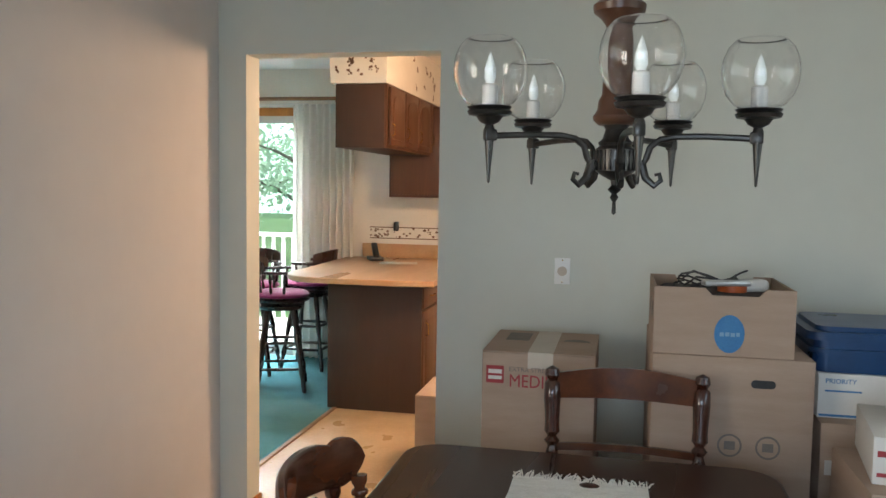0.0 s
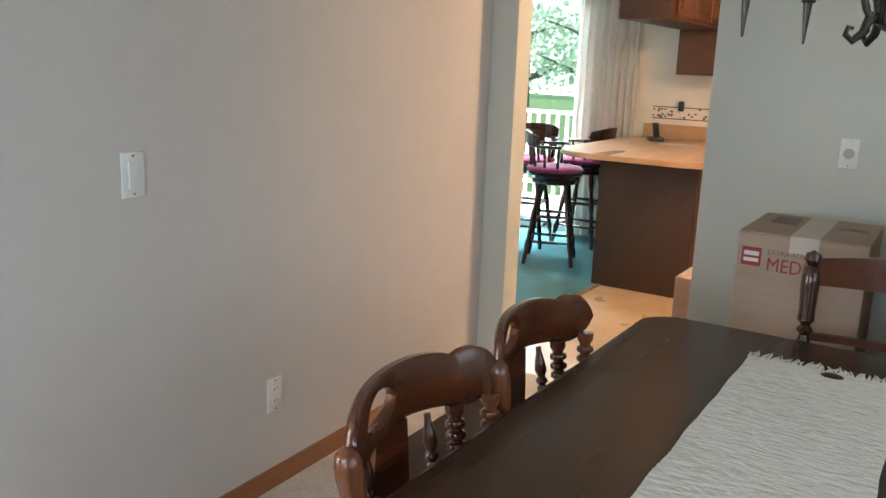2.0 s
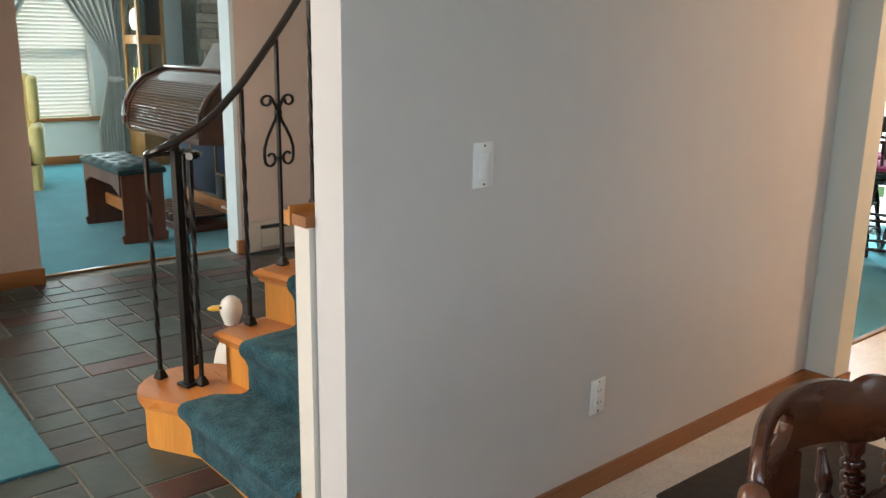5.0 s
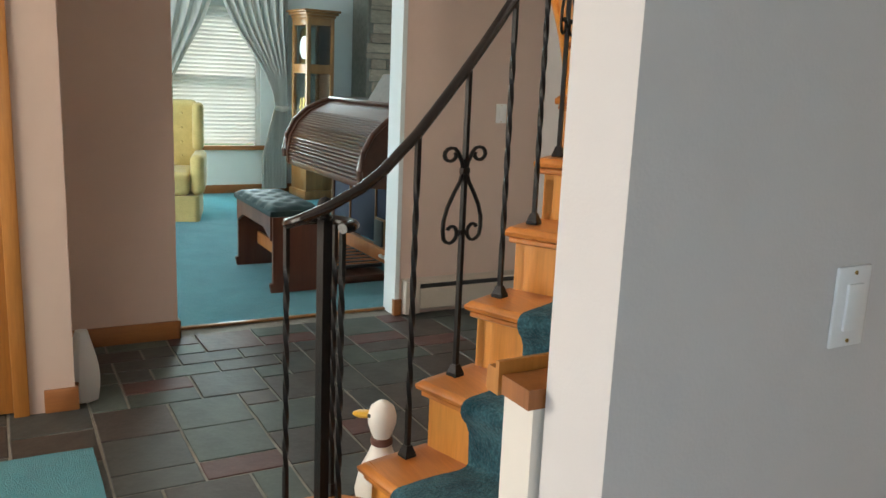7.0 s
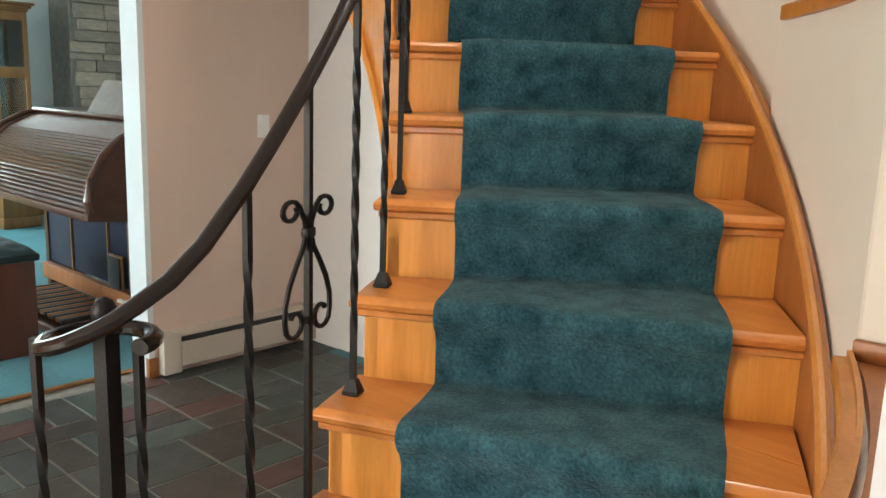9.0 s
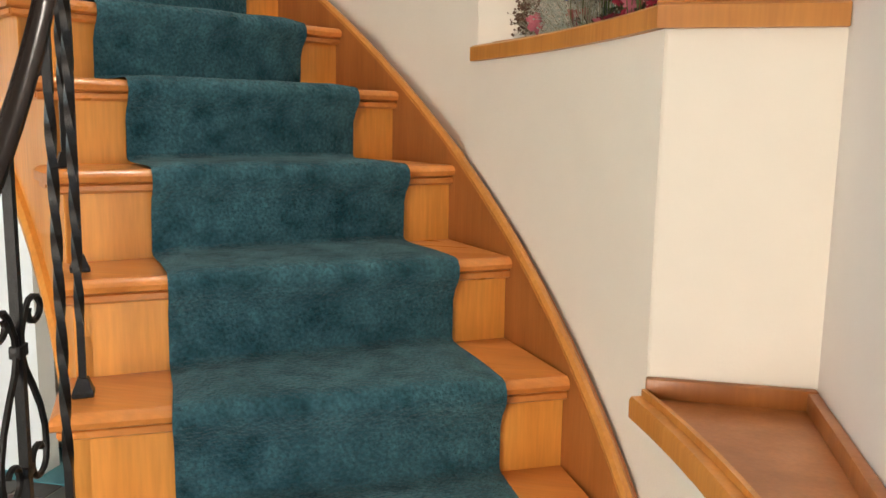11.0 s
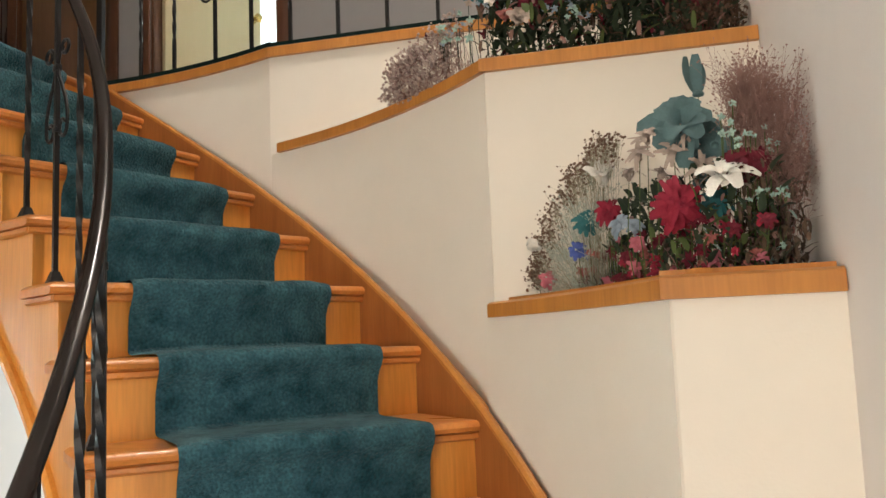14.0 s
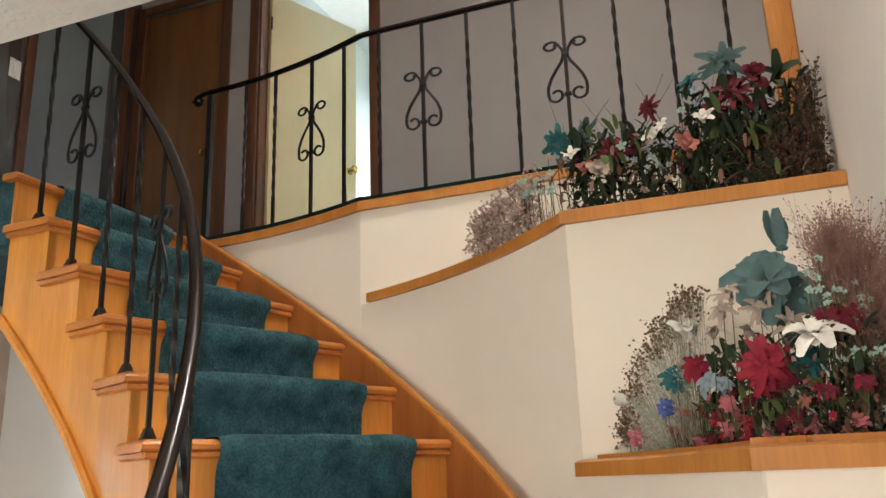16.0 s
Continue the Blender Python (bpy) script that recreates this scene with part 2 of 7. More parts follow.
DUCKW = material("duck_white", (0.80, 0.78, 0.72), (0.75, 0.72, 0.66), scale=8, rough=0.45, fine=0.08)
HEATER = material("heater_enamel", (0.55, 0.48, 0.40), (0.51, 0.44, 0.36), scale=5, rough=0.45, fine=0.08)
MOSS = material("dried_moss", (0.10, 0.075, 0.04), (0.16, 0.12, 0.065), scale=30, rough=1.0, bump=1.0)
GLOBE = glass("clear_globe")
PANE = glass("window_pane", (0.95, 1, 0.98))

# ---------------------------------------------------------------- mesh tools


class Geo:
    """Points and faces, gathered and then made into one mesh."""

    def __init__(self):
        self.v, self.f = [], []

    def add(self, pts, faces):
        k = len(self.v)
        self.v += [tuple(p) for p in pts]
        self.f += [tuple(i + k for i in q) for q in faces]
        return self

    def box(self, x0, y0, z0, x1, y1, z1):
        p = [(x, y, z) for z in (z0, z1) for y in (y0, y1) for x in (x0, x1)]
        return self.add(p, [(0, 2, 3, 1), (4, 5, 7, 6), (0, 1, 5, 4), (2, 6, 7, 3), (0, 4, 6, 2), (1, 3, 7, 5)])

    def rbox(self, x0, y0, z0, x1, y1, z1, r=0.006, seg=2):
        bm = bmesh.new()
        bmesh.ops.create_cube(bm, size=1)
        for v in bm.verts:
            v.co = Vector(((x0 + x1) / 2 + v.co.x * (x1 - x0), (y0 + y1) / 2 + v.co.y * (y1 - y0), (z0 + z1) / 2 + v.co.z * (z1 - z0)))
        r = min(r, 0.45 * min(abs(x1 - x0), abs(y1 - y0), abs(z1 - z0)))
        bmesh.ops.bevel(bm, geom=bm.edges[:], offset=r, segments=seg, profile=0.5, affect="EDGES")
        bm.verts.index_update()
        self.add([v.co[:] for v in bm.verts], [[v.index for v in f.verts] for f in bm.faces])
        bm.free()
        return self

    def lathe(self, prof, seg=20, center=(0, 0, 0), m=None):
        """Profile of (radius, height) turned round the z axis."""
        pts, faces = [], []
        for rr, z in prof:
            for i in range(seg):
                a = 2 * math.pi * i / seg
                p = Vector((rr * math.cos(a), rr * math.sin(a), z))
                pts.append((m @ p if m else p) + Vector(center))
        for j in range(len(prof) - 1):
            for i in range(seg):
                a, b = j * seg + i, j * seg + (i + 1) % seg
                faces.append((a, b, b + seg, a + seg))
        if prof[0][0] > 1e-5:
            faces.append(tuple(reversed(range(seg))))
        if prof[-1][0] > 1e-5:
            faces.append(tuple(range((len(prof) - 1) * seg, len(prof) * seg)))
        return self.add(pts, faces)

    def tube(self, path, r, seg=8, twist=0.0, flat=1.0, up=(0, 0, 1)):
        """A bar swept along points; r is one radius or a list; seg 4 is square; twist in turns; flat squashes it along its up."""
        path = [Vector(p) for p in path]
        n = len(path)
        pts, faces = [], []
        for i, p in enumerate(path):
            d = (path[min(i + 1, n - 1)] - path[max(i - 1, 0)]).normalized()
            u = Vector(up)
            if abs(d.dot(u)) > 0.97:
                u = Vector((1, 0, 0))
            s = d.cross(u).normalized()
            w = s.cross(d).normalized()
            rr = r[i] if isinstance(r, (list, tuple)) else r
            for k in range(seg):
                a = 2 * math.pi * (k + 0.5) / seg + 2 * math.pi * twist * i / max(1, n - 1)
                pts.append(p + s * (rr * math.cos(a)) + w * (rr * flat * math.sin(a)))
        for i in range(n - 1):
            for k in range(seg):
                a, b = i * seg + k, i * seg + (k + 1) % seg
                faces.append((a, b, b + seg, a + seg))
        faces.append(tuple(reversed(range(seg))))
        faces.append(tuple(range((n - 1) * seg, n * seg)))
        return self.add(pts, faces)

    def prism(self, outline, lo, hi, axis="z"):
        """An outline of (a, b) extruded between lo and hi along an axis."""
        put = {"z": lambda a, b, h: (a, b, h), "y": lambda a, b, h: (a, h, b), "x": lambda a, b, h: (h, a, b)}[axis]
        n = len(outline)
        pts = [put(a, b, h) for h in (lo, hi) for a, b in outline]
        faces = [(i, (i + 1) % n, n + (i + 1) % n, n + i) for i in range(n)]
        return self.add(pts, faces + [tuple(reversed(range(n))), tuple(range(n, 2 * n))])

    def sheet(self, grid, thick=None):
        """A grid (rows of points) as a sheet; thick offsets a second side along the given vector."""
        h, w = len(grid), len(grid[0])
        pts = [Vector(p) for row in grid for p in row]
        faces = [(j * w + i, j * w + i + 1, (j + 1) * w + i + 1, (j + 1) * w + i) for j in range(h - 1) for i in range(w - 1)]
        if thick is None:
            return self.add(pts, faces)
        k, t = len(pts), Vector(thick)
        rim = [i for i in range(w)] + [j * w + w - 1 for j in range(1, h)] + [(h - 1) * w + i for i in range(w - 2, -1, -1)] + [j * w for j in range(h - 2, 0, -1)]
        back = [tuple(k + i for i in reversed(q)) for q in faces]
        side = [(rim[(i + 1) % len(rim)], rim[i], k + rim[i], k + rim[(i + 1) % len(rim)]) for i in range(len(rim))]
        return self.add(pts + [p + t for p in pts], faces + back + side)

    def move(self, m):
        self.v = [tuple(m @ Vector(p)) for p in self.v]
        return self

    def mesh(self, name, mat, smooth=True):
        me = bpy.data.meshes.new(name)
        me.from_pydata(self.v, [], self.f)
        bm = bmesh.new()
        bm.from_mesh(me)
        bmesh.ops.recalc_face_normals(bm, faces=bm.faces[:])
        for e in bm.edges:
            e.smooth = len(e.link_faces) == 2 and e.calc_face_angle(0) < 0.7
        for f in bm.faces:
            f.smooth = smooth
        bm.to_mesh(me)
        bm.free()
        for mm in mat if isinstance(mat, (list, tuple)) else [mat]:
            me.materials.append(mm)
        return me


def part(name, geo, mat, parent=None, label=""):
    ob = new(name, geo.mesh(name, mat) if isinstance(geo, Geo) else geo)
    ob.parent = parent
    if label:
        ob["label"] = label
    return ob


def thing(name, label, category, place=(0, 0, 0), turn=0, group=""):
    ob = new(name)
    ob.empty_display_size = 0.1
    ob.matrix_basis = pose(*place, 0, 0, turn)
    return tagged(ob, label, category, group)


def structure(name, geo, mat, label, category):
    return tagged(part(name, geo, mat), label, category, kind="structure")


def single(name, geo, mat, label, category, place=(0, 0, 0), turn=0, group=""):
    ob = part(name, geo, mat)
    ob.matrix_basis = pose(*place, 0, 0, turn)
    return tagged(ob, label, category, group)


def arc(cx, cy, r, a0, a1, n):
    return [(cx + r * math.cos(radians(a0 + (a1 - a0) * i / n)), cy + r * math.sin(radians(a0 + (a1 - a0) * i / n))) for i in range(n + 1)]


def text_geo(words, size, m, deep=0.0005):
    """Letters of the built-in font as mesh points."""
    c = bpy.data.curves.new("letters", "FONT")
    c.body, c.size, c.extrude, c.resolution_u = words, size, deep, 3
    ob = bpy.data.objects.new("letters", c)
    me = bpy.data.meshes.new_from_object(ob)
    g = Geo().add([m @ v.co for v in me.vertices], [tuple(p.vertices) for p in me.polygons])
    bpy.data.objects.remove(ob)
    return g

# ---------------------------------------------------------------- the plan
CX, CY, RISE, STEP0, STEPA = -2.80, -2.25, 0.197, 1.85, 6.75  # the stair's centre, rise, first nose and turn per step
R_IN, R_OUT, R_LOW, R_WALL, R_UP = 1.600, 2.560, 2.597, 2.603, 2.635
TOP = 14 * RISE  # upper floor
CEILING = 2.50
HIGH = TOP + 2.44


def nose(k):
    return STEP0 + STEPA * (k - 1)


def line_z(a):
    """Height of the line through the noses at an angle."""
    return RISE * ((a - STEP0) / STEPA + 1)


def pol(r, a, z=None):
    x, y = CX + r * math.cos(radians(a)), CY + r * math.sin(radians(a))
    return (x, y) if z is None else (x, y, z)


# floors
structure("floor_dining", Geo().box(-0.06, -5.0, -0.06, 3.95, 0.19, 0.026), BEIGE, "beige cut-pile carpet in the dining room", "carpet")
structure("floor_entry_bed", Geo().box(-3.82, -5.0, -0.08, -0.06, 0.30, -0.0045), GROUT, "grey grout bed under the slate floor", "floor")
structure("floor_living", Geo().box(-9.0, -5.0, -0.06, -3.82, 3.0, 0.004), TEAL_L, "bright teal wall-to-wall carpet in the living room", "carpet")
structure("floor_kitchen", Geo().box(-0.20, 0.19, -0.06, 3.95, 3.6, 0.0), VINYL, "tan patterned sheet vinyl in the kitchen", "floor")
structure("floor_nook", Geo().box(-3.4, 0.13, -0.06, -0.20, 3.6, 0.004), TEAL_L, "teal carpet in the breakfast nook", "carpet")
structure("threshold_strip", Geo().rbox(-3.835, -2.05, 0.0, -3.80, -0.76, 0.014, 0.005), CLOCKWOOD, "thin pale wood threshold strip by the teal carpet", "trim")
structure("threshold_kitchen", Geo().rbox(-0.215, 0.13, 0.0, -0.185, 2.05, 0.010, 0.004), CLOCKWOOD, "thin pale edging between vinyl and carpet", "trim")

# walls of the dining room
structure("wall_partition", Geo().prism([(-0.125, -2.237), (0.0, -2.237), (-0.06, 0.13), (-0.06, 0.26), (-0.125, 0.26)], 0, HIGH), PAINT, "painted partition wall beside the stairs", "wall")
g = Geo().box(-0.058, 0.13, 0, 0.070, 0.26, CEILING).box(0.922, 0.13, 0, 3.95, 0.26, CEILING).box(0.070, 0.13, 2.057, 0.922, 0.26, CEILING)
structure("wall_dining_kitchen", g, PAINT_GREEN_LIGHT, "pale painted wall with a plain drywall doorway to the kitchen", "wall")
g = Geo().box(3.85, -5.0, 0, 3.95, -3.4, CEILING).box(3.85, -1.2, 0, 3.95, 0.13, CEILING).box(3.85, -3.4, 0, 3.95, -1.2, 0.75).box(3.85, -3.4, 2.15, 3.95, -1.2, CEILING)
structure("wall_dining_east", g, PAINT, "painted dining room wall with a window opening", "wall")
g = Geo()
for x0, x1, z0, z1 in ((-9, -7.3, 0, CEILING), (-7.3, -5.1, 0, 0.65), (-7.3, -5.1, 2.15, CEILING), (-5.1, -2.8, 0, CEILING), (-2.8, -1.1, 2.36, CEILING), (-1.1, 0.85, 0, CEILING), (0.85, 2.35, 0, 0.8), (0.85, 2.35, 2.1, CEILING), (2.35, 3.95, 0, CEILING)):
    g.box(x0, -5.12, z0, x1, -5.0, z1)
structure("wall_front", g, PAINT, "painted front wall with door and window openings", "wall")
structure("wall_partition_front", Geo().box(-0.125, -5.0, 0, 0, -4.0, CEILING), PAINT, "short painted wall by the front door", "wall")
structure("ceiling_dining", Geo().box(-0.06, -5.0, CEILING, 3.95, 0.26, CEILING + 0.05), CEIL, "white textured dining room ceiling", "ceiling")
structure("ceiling_entry", Geo().box(-4.0, -5.0, 2.45, -0.125, -1.69, TOP), CEIL, "white ceiling over the entry that ends at the stairwell", "ceiling")
structure("ceiling_living", Geo().box(-9.0, -5.0, CEILING, -4.0, 3.0, CEILING + 0.05), CEIL, "white living room ceiling", "ceiling")
structure("ceiling_kitchen", Geo().box(-3.4, 0.55, CEILING, -0.125, 3.72, CEILING + 0.05).box(-0.125, 0.26, CEILING, 3.95, 3.72, CEILING + 0.05), CEIL, "white kitchen ceiling", "ceiling")
structure("ceiling_upper", Geo().box(-6.0, -1.8, HIGH, 0.0, 4.4, HIGH + 0.05), CEIL, "white upstairs ceiling", "ceiling")

# walls of the entry
g = Geo().box(-3.82, -2.618, 0, -3.67, -2.05, CEILING).box(-3.82, -0.76, 0, -3.67, 0.2, CEILING).box(-3.82, -2.05, 2.18, -3.67, -0.76, CEILING)
structure("wall_entry_living", g, PAINT_ENTRY, "tan painted wall with a wide opening to the living room", "wall")
structure("opening_jamb", Geo().box(-3.825, -0.784, 0, -3.665, -0.755, 2.18), PAINT_COOL, "pale painted edge of the living room opening", "trim")
structure("wall_under_landing", Geo().box(-3.82, 0.2, 0, -2.78, 0.3, TOP - 0.262), WHITE, "bright white wall under the balcony", "wall")
g = Geo().box(-3.67, -2.72, 0, -2.966, -2.619, CEILING).box(-2.965, -2.79, 0, -2.865, -2.618, CEILING).box(-2.965, -5.0, 0, -2.865, -3.62, CEILING).box(-2.965, -3.62, 2.08, -2.865, -2.79, CEILING)
structure("wall_closet", g, PAINT_ENTRY, "pale painted closet walls in the entry", "wall")
structure("wall_closet_back", Geo().box(-3.82, -5.0, 0, -3.67, -2.618, CEILING), PAINT_ENTRY, "painted wall behind the closet", "wall")

# living room
g = Geo().box(-9.0, -5.0, 0, -8.9, -1.15, CEILING).box(-9.0, -0.10, 0, -8.9, 3.0, CEILING).box(-9.0, -1.15, 0, -8.9, -0.10, 0.55).box(-9.0, -1.15, 2.1, -8.9, -0.10, CEILING)
structure("wall_living_west", g, PAINT_COOL, "pale cool living room wall with a window", "wall")
structure("wall_living_north", Geo().box(-9.0, 3.0, 0, -3.6, 3.1, CEILING), PAINT_COOL, "pale living room wall", "wall")
structure("wall_living_east", Geo().box(-3.82, 0.2, 0, -3.72, 3.0, CEILING), PAINT_COOL, "pale living room wall by the organ", "wall")

# kitchen
g = Geo().box(-3.4, 3.6, 0, -2.7, 3.72, CEILING).box(-1.03, 3.6, 0, 3.95, 3.72, CEILING).box(-2.7, 3.6, 2.12, -1.03, 3.72, CEILING)
structure("wall_kitchen_far", g, PAPERW, "white wallpapered kitchen wall with a sliding patio door", "wall")
structure("wall_nook_west", Geo().box(-3.5, 0.47, 0, -3.4, 3.72, CEILING), PAPERW, "white breakfast nook wall", "wall")
structure("wall_kitchen_east", Geo().box(3.85, 0.26, 0, 3.95, 3.6, CEILING), PAPERW, "white kitchen wall", "wall")
structure("wall_nook_south", Geo().box(-3.4, 0.47, 0, -0.125, 0.55, CEILING), PAPERW, "white wall behind the stairwell", "wall")

# upper floor
structure("floor_landing", Geo().box(-6.0, -0.62, TOP - 0.26, -2.80, 0.39, TOP), TEAL, "teal carpet on the upper landing", "carpet")
out = [(-1.79, 0.285)] + [pol(R_UP + 0.075, a) for a in (69.4, 73, 76, 79, 82, 85, 88, 90)]
out = [(-0.125, 0.285)] + out + [(-2.80, 1.35), (-0.125, 1.35)]
structure("floor_balcony", Geo().prism(out, TOP - 0.2, TOP - 0.002), TEAL, "teal carpeted balcony floor", "carpet")
structure("floor_upper_hall", Geo().box(-6.0, 0.39, TOP - 0.2, -2.80, 4.3, TOP - 0.004), TEAL, "teal carpet in the upper hall", "carpet")
structure("floor_upper_rooms", Geo().box(-2.80, 1.35, TOP - 0.2, 0.0, 4.3, TOP - 0.004), BEIGE, "beige carpet of an upstairs room", "carpet")
HY = 1.35
g = Geo()
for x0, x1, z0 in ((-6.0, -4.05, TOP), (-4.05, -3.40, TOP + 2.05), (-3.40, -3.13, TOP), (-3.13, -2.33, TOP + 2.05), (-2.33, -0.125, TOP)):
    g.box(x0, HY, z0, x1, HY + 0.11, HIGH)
structure("wall_upper_hall", g, PAINT_HALL_DIM, "grey upstairs hall wall darkened for dim light, with two doorways", "wall")
g = Geo().box(-4.2, -1.7, TOP, -4.1, 0.52, HIGH).box(-4.2, 0.52, TOP + 2.05, -4.1, 1.2, HIGH).box(-4.2, 1.2, TOP, -4.1, HY, HIGH)
# dark glossy brown puts the poor light of the west hall into the colour
WEST_DIM = wood("west_wall_dim", (0.050, 0.032, 0.026), (0.034, 0.021, 0.017), 0.28, ring=9, coat=0.3)
structure("wall_upper_west", g, WEST_DIM, "upper west wall coloured dark for the dim hall, with an open doorway", "wall")
structure("wall_upper_south", Geo().box(-4.2, -1.80, TOP, 0, -1.69, HIGH), PAINT_STAIR, "upper wall over the entry ceiling edge", "wall")
g = Geo().box(-6.0, -1.7, TOP, -5.9, 4.3, HIGH).box(-6.0, 4.3, TOP, -3.2, 4.4, HIGH).box(-2.0, 4.3, TOP, 0, 4.4, HIGH).box(-3.2, 4.3, TOP, -2.0, 4.4, TOP + 0.8).box(-3.2, 4.3, TOP + 2.0, -2.0, 4.4, HIGH)
structure("wall_upper_outer", g, PAINT_COOL, "pale walls of the upstairs rooms", "wall")
structure("wall_upper_divide", Geo().box(-3.30, HY + 0.11, TOP, -3.22, 4.3, HIGH).box(-0.6, HY + 0.11, TOP, -0.5, 4.3, HIGH), PAINT_COOL, "pale wall between upstairs rooms", "wall")
structure("wall_upper_east", Geo().box(-0.125, 0.262, CEILING, 0, 4.3, HIGH), PAINT_STAIR, "pale upstairs end wall", "wall")

# curved stair wall, stepping up in three tiers, with planters behind
TIER = ((0.0, 22.9, 1.000, R_LOW), (22.9, 42.2, 1.644, R_WALL), (42.2, 68.4, 2.325, R_UP), (68.4, 90.0, TOP - 0.045, R_UP))
g = Geo()
for a0, a1, z, rw in TIER:
    n = max(6, int((a1 - a0) / 2.2))
    g.prism(arc(CX, CY, rw, a0, a1, n) + arc(CX, CY, rw + 0.07, a1, a0, n), 0, z)
structure("wall_stair_curved", g, PAINT_STAIR, "cream curved stair wall that steps up in planter tiers", "wall")
P2Y, P3Y, P4Y = -1.235, -0.480, 0.200


def wall_x(y, r=R_WALL):
    return CX + math.sqrt(r * r - (y - CY) ** 2)


for nm, x0, y0, z1 in (("wall_planter_low", wall_x(P2Y) + 0.002, P2Y, 1.644), ("wall_planter_high", wall_x(P3Y, R_UP) + 0.002, P3Y, 2.325), ("wall_balcony_front", -1.833, P4Y, TOP - 0.045)):
    structure(nm, Geo().box(x0, y0, 0, -0.125, y0 + 0.08, z1), PAINT_STAIR, "flat cream planter front beside the stairs", "wall")
g = Geo()
for y0, y1, z in ((P2Y + 0.08, P3Y, 1.58), (P3Y + 0.08, P4Y, 2.25)):
    ys = [y0 + (y1 - y0) * i / 10 for i in range(11)]
    g.prism([(wall_x(y, R_UP + 0.07), y) for y in ys] + [(-0.125, y1), (-0.125, y0)], z - 0.05, z)
structure("planter_bed", g, MOSS, "brown dried moss bed in the stair planters", "planter bed")


def cap_run(name, path, z0, z1, out_by, inn_by, label):
    """A wooden cap along a path of points, overhanging the wall face."""
    pts = [Vector((*p, 0)) for p in path]
    lo, hi = [], []
    for i, p in enumerate(pts):
        d = (pts[min(i + 1, len(pts) - 1)] - pts[max(i - 1, 0)]).normalized()
        s = Vector((d.y, -d.x, 0))
        lo.append(p + s * out_by)
        hi.append(p - s * inn_by)
    prof = [(0.0, z0), (-0.0, z1 - 0.006), (0.12, z1), (0.72, z1), (0.72, z1 + 0.012), (1.0, z1 + 0.012), (1.0, z0)]
    grid = [[a.lerp(b, t) + Vector((0, 0, z)) for t, z in prof + [prof[0]]] for a, b in zip(lo, hi)]
    gg = Geo().sheet(grid)
    k = len(prof)
    gg.add([grid[0][i] for i in range(k)], [tuple(range(k))]).add([grid[-1][i] for i in range(k)], [tuple(range(k))])
    return structure(name, gg, OAK, label, "trim")


for nm, a0, a1, yp, z, rw in (("cap_tier", 22.75, 41.2, P2Y, 1.644, R_WALL), ("cap_upper_tier", 42.05, 67.3, P3Y, 2.325, R_UP)):
    run = list(reversed(arc(CX, CY, rw, a0, a1, 14)))
    cap_run(nm, run, z, z + 0.040, 0.018, 0.075, "honey oak cap along the curved planter edge")
    cap_run(nm + "_front", [(wall_x(yp, rw) - 0.012, yp), (-0.127, yp)], z, z + 0.041, 0.018, 0.075, "honey oak cap along the straight planter front")
# lowest tier: a plain wooden shelf
ys = [-2.262 + (P2Y - 0.02 + 2.262) * i / 12 for i in range(13)]
low = [(wall_x(max(y, -2.25), R_LOW) + 0.010, y) for y in ys] + [(-0.128, P2Y - 0.02), (-0.128, -2.262)]
structure("ledge_shelf", Geo().prism(low, 0.998, 1.026), OAK_S, "reddish oak shelf top on the low stair wall", "ledge")
cap_run("ledge_lip", [(wall_x(max(y, -2.25), R_LOW) - 0.008, y) for y in reversed(ys)], 0.992, 1.029, 0.022, 0.008, "rounded oak lip along the low ledge")
structure("ledge_trim", Geo().rbox(-0.145, -2.2, 1.024, -0.126, P2Y - 0.02, 1.058, 0.004).rbox(wall_x(P2Y), P2Y - 0.02, 1.024, -0.126, P2Y - 0.001, 1.060, 0.004), OAK_S, "oak moulding where the ledge meets the walls", "trim")
# balcony edge
edge = list(reversed(arc(CX, CY, R_UP - 0.008, 68.3, 90, 12)))
cap_run("balcony_edge_curved", edge, TOP - 0.045, TOP - 0.004, 0.012, 0.06, "oak nosing along the curved balcony edge")
cap_run("balcony_edge", [(-1.831, P4Y - 0.006), (-0.127, P4Y)], TOP - 0.045, TOP - 0.003, 0.012, 0.06, "oak nosing along the straight balcony edge")
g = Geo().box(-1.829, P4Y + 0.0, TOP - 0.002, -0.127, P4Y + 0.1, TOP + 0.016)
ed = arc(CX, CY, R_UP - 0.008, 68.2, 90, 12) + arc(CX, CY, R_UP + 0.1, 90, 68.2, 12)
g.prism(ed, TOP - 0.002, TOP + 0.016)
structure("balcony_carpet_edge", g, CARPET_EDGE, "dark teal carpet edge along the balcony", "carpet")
structure("balcony_post", Geo().rbox(-0.215, P4Y + 0.02, TOP, -0.127, P4Y + 0.11, HIGH, 0.004), OAK, "honey oak post where the balcony meets the wall", "post")

# baseboards
g = Geo()
g.prism([(0.0, -2.237), (0.014, -2.237), (-0.0455, 0.115), (-0.0595, 0.115)], 0, 0.094)
g.rbox(-0.059, 0.115, 0, 0.068, 0.1295, 0.094, 0.004).rbox(0.924, 0.115, 0, 3.85, 0.1295, 0.094, 0.004)
g.rbox(0.0705, 0.117, 0, 0.083, 0.26, 0.094, 0.004)
structure("baseboard_dining", g, TRIM, "stained oak baseboard in the dining room", "baseboard")
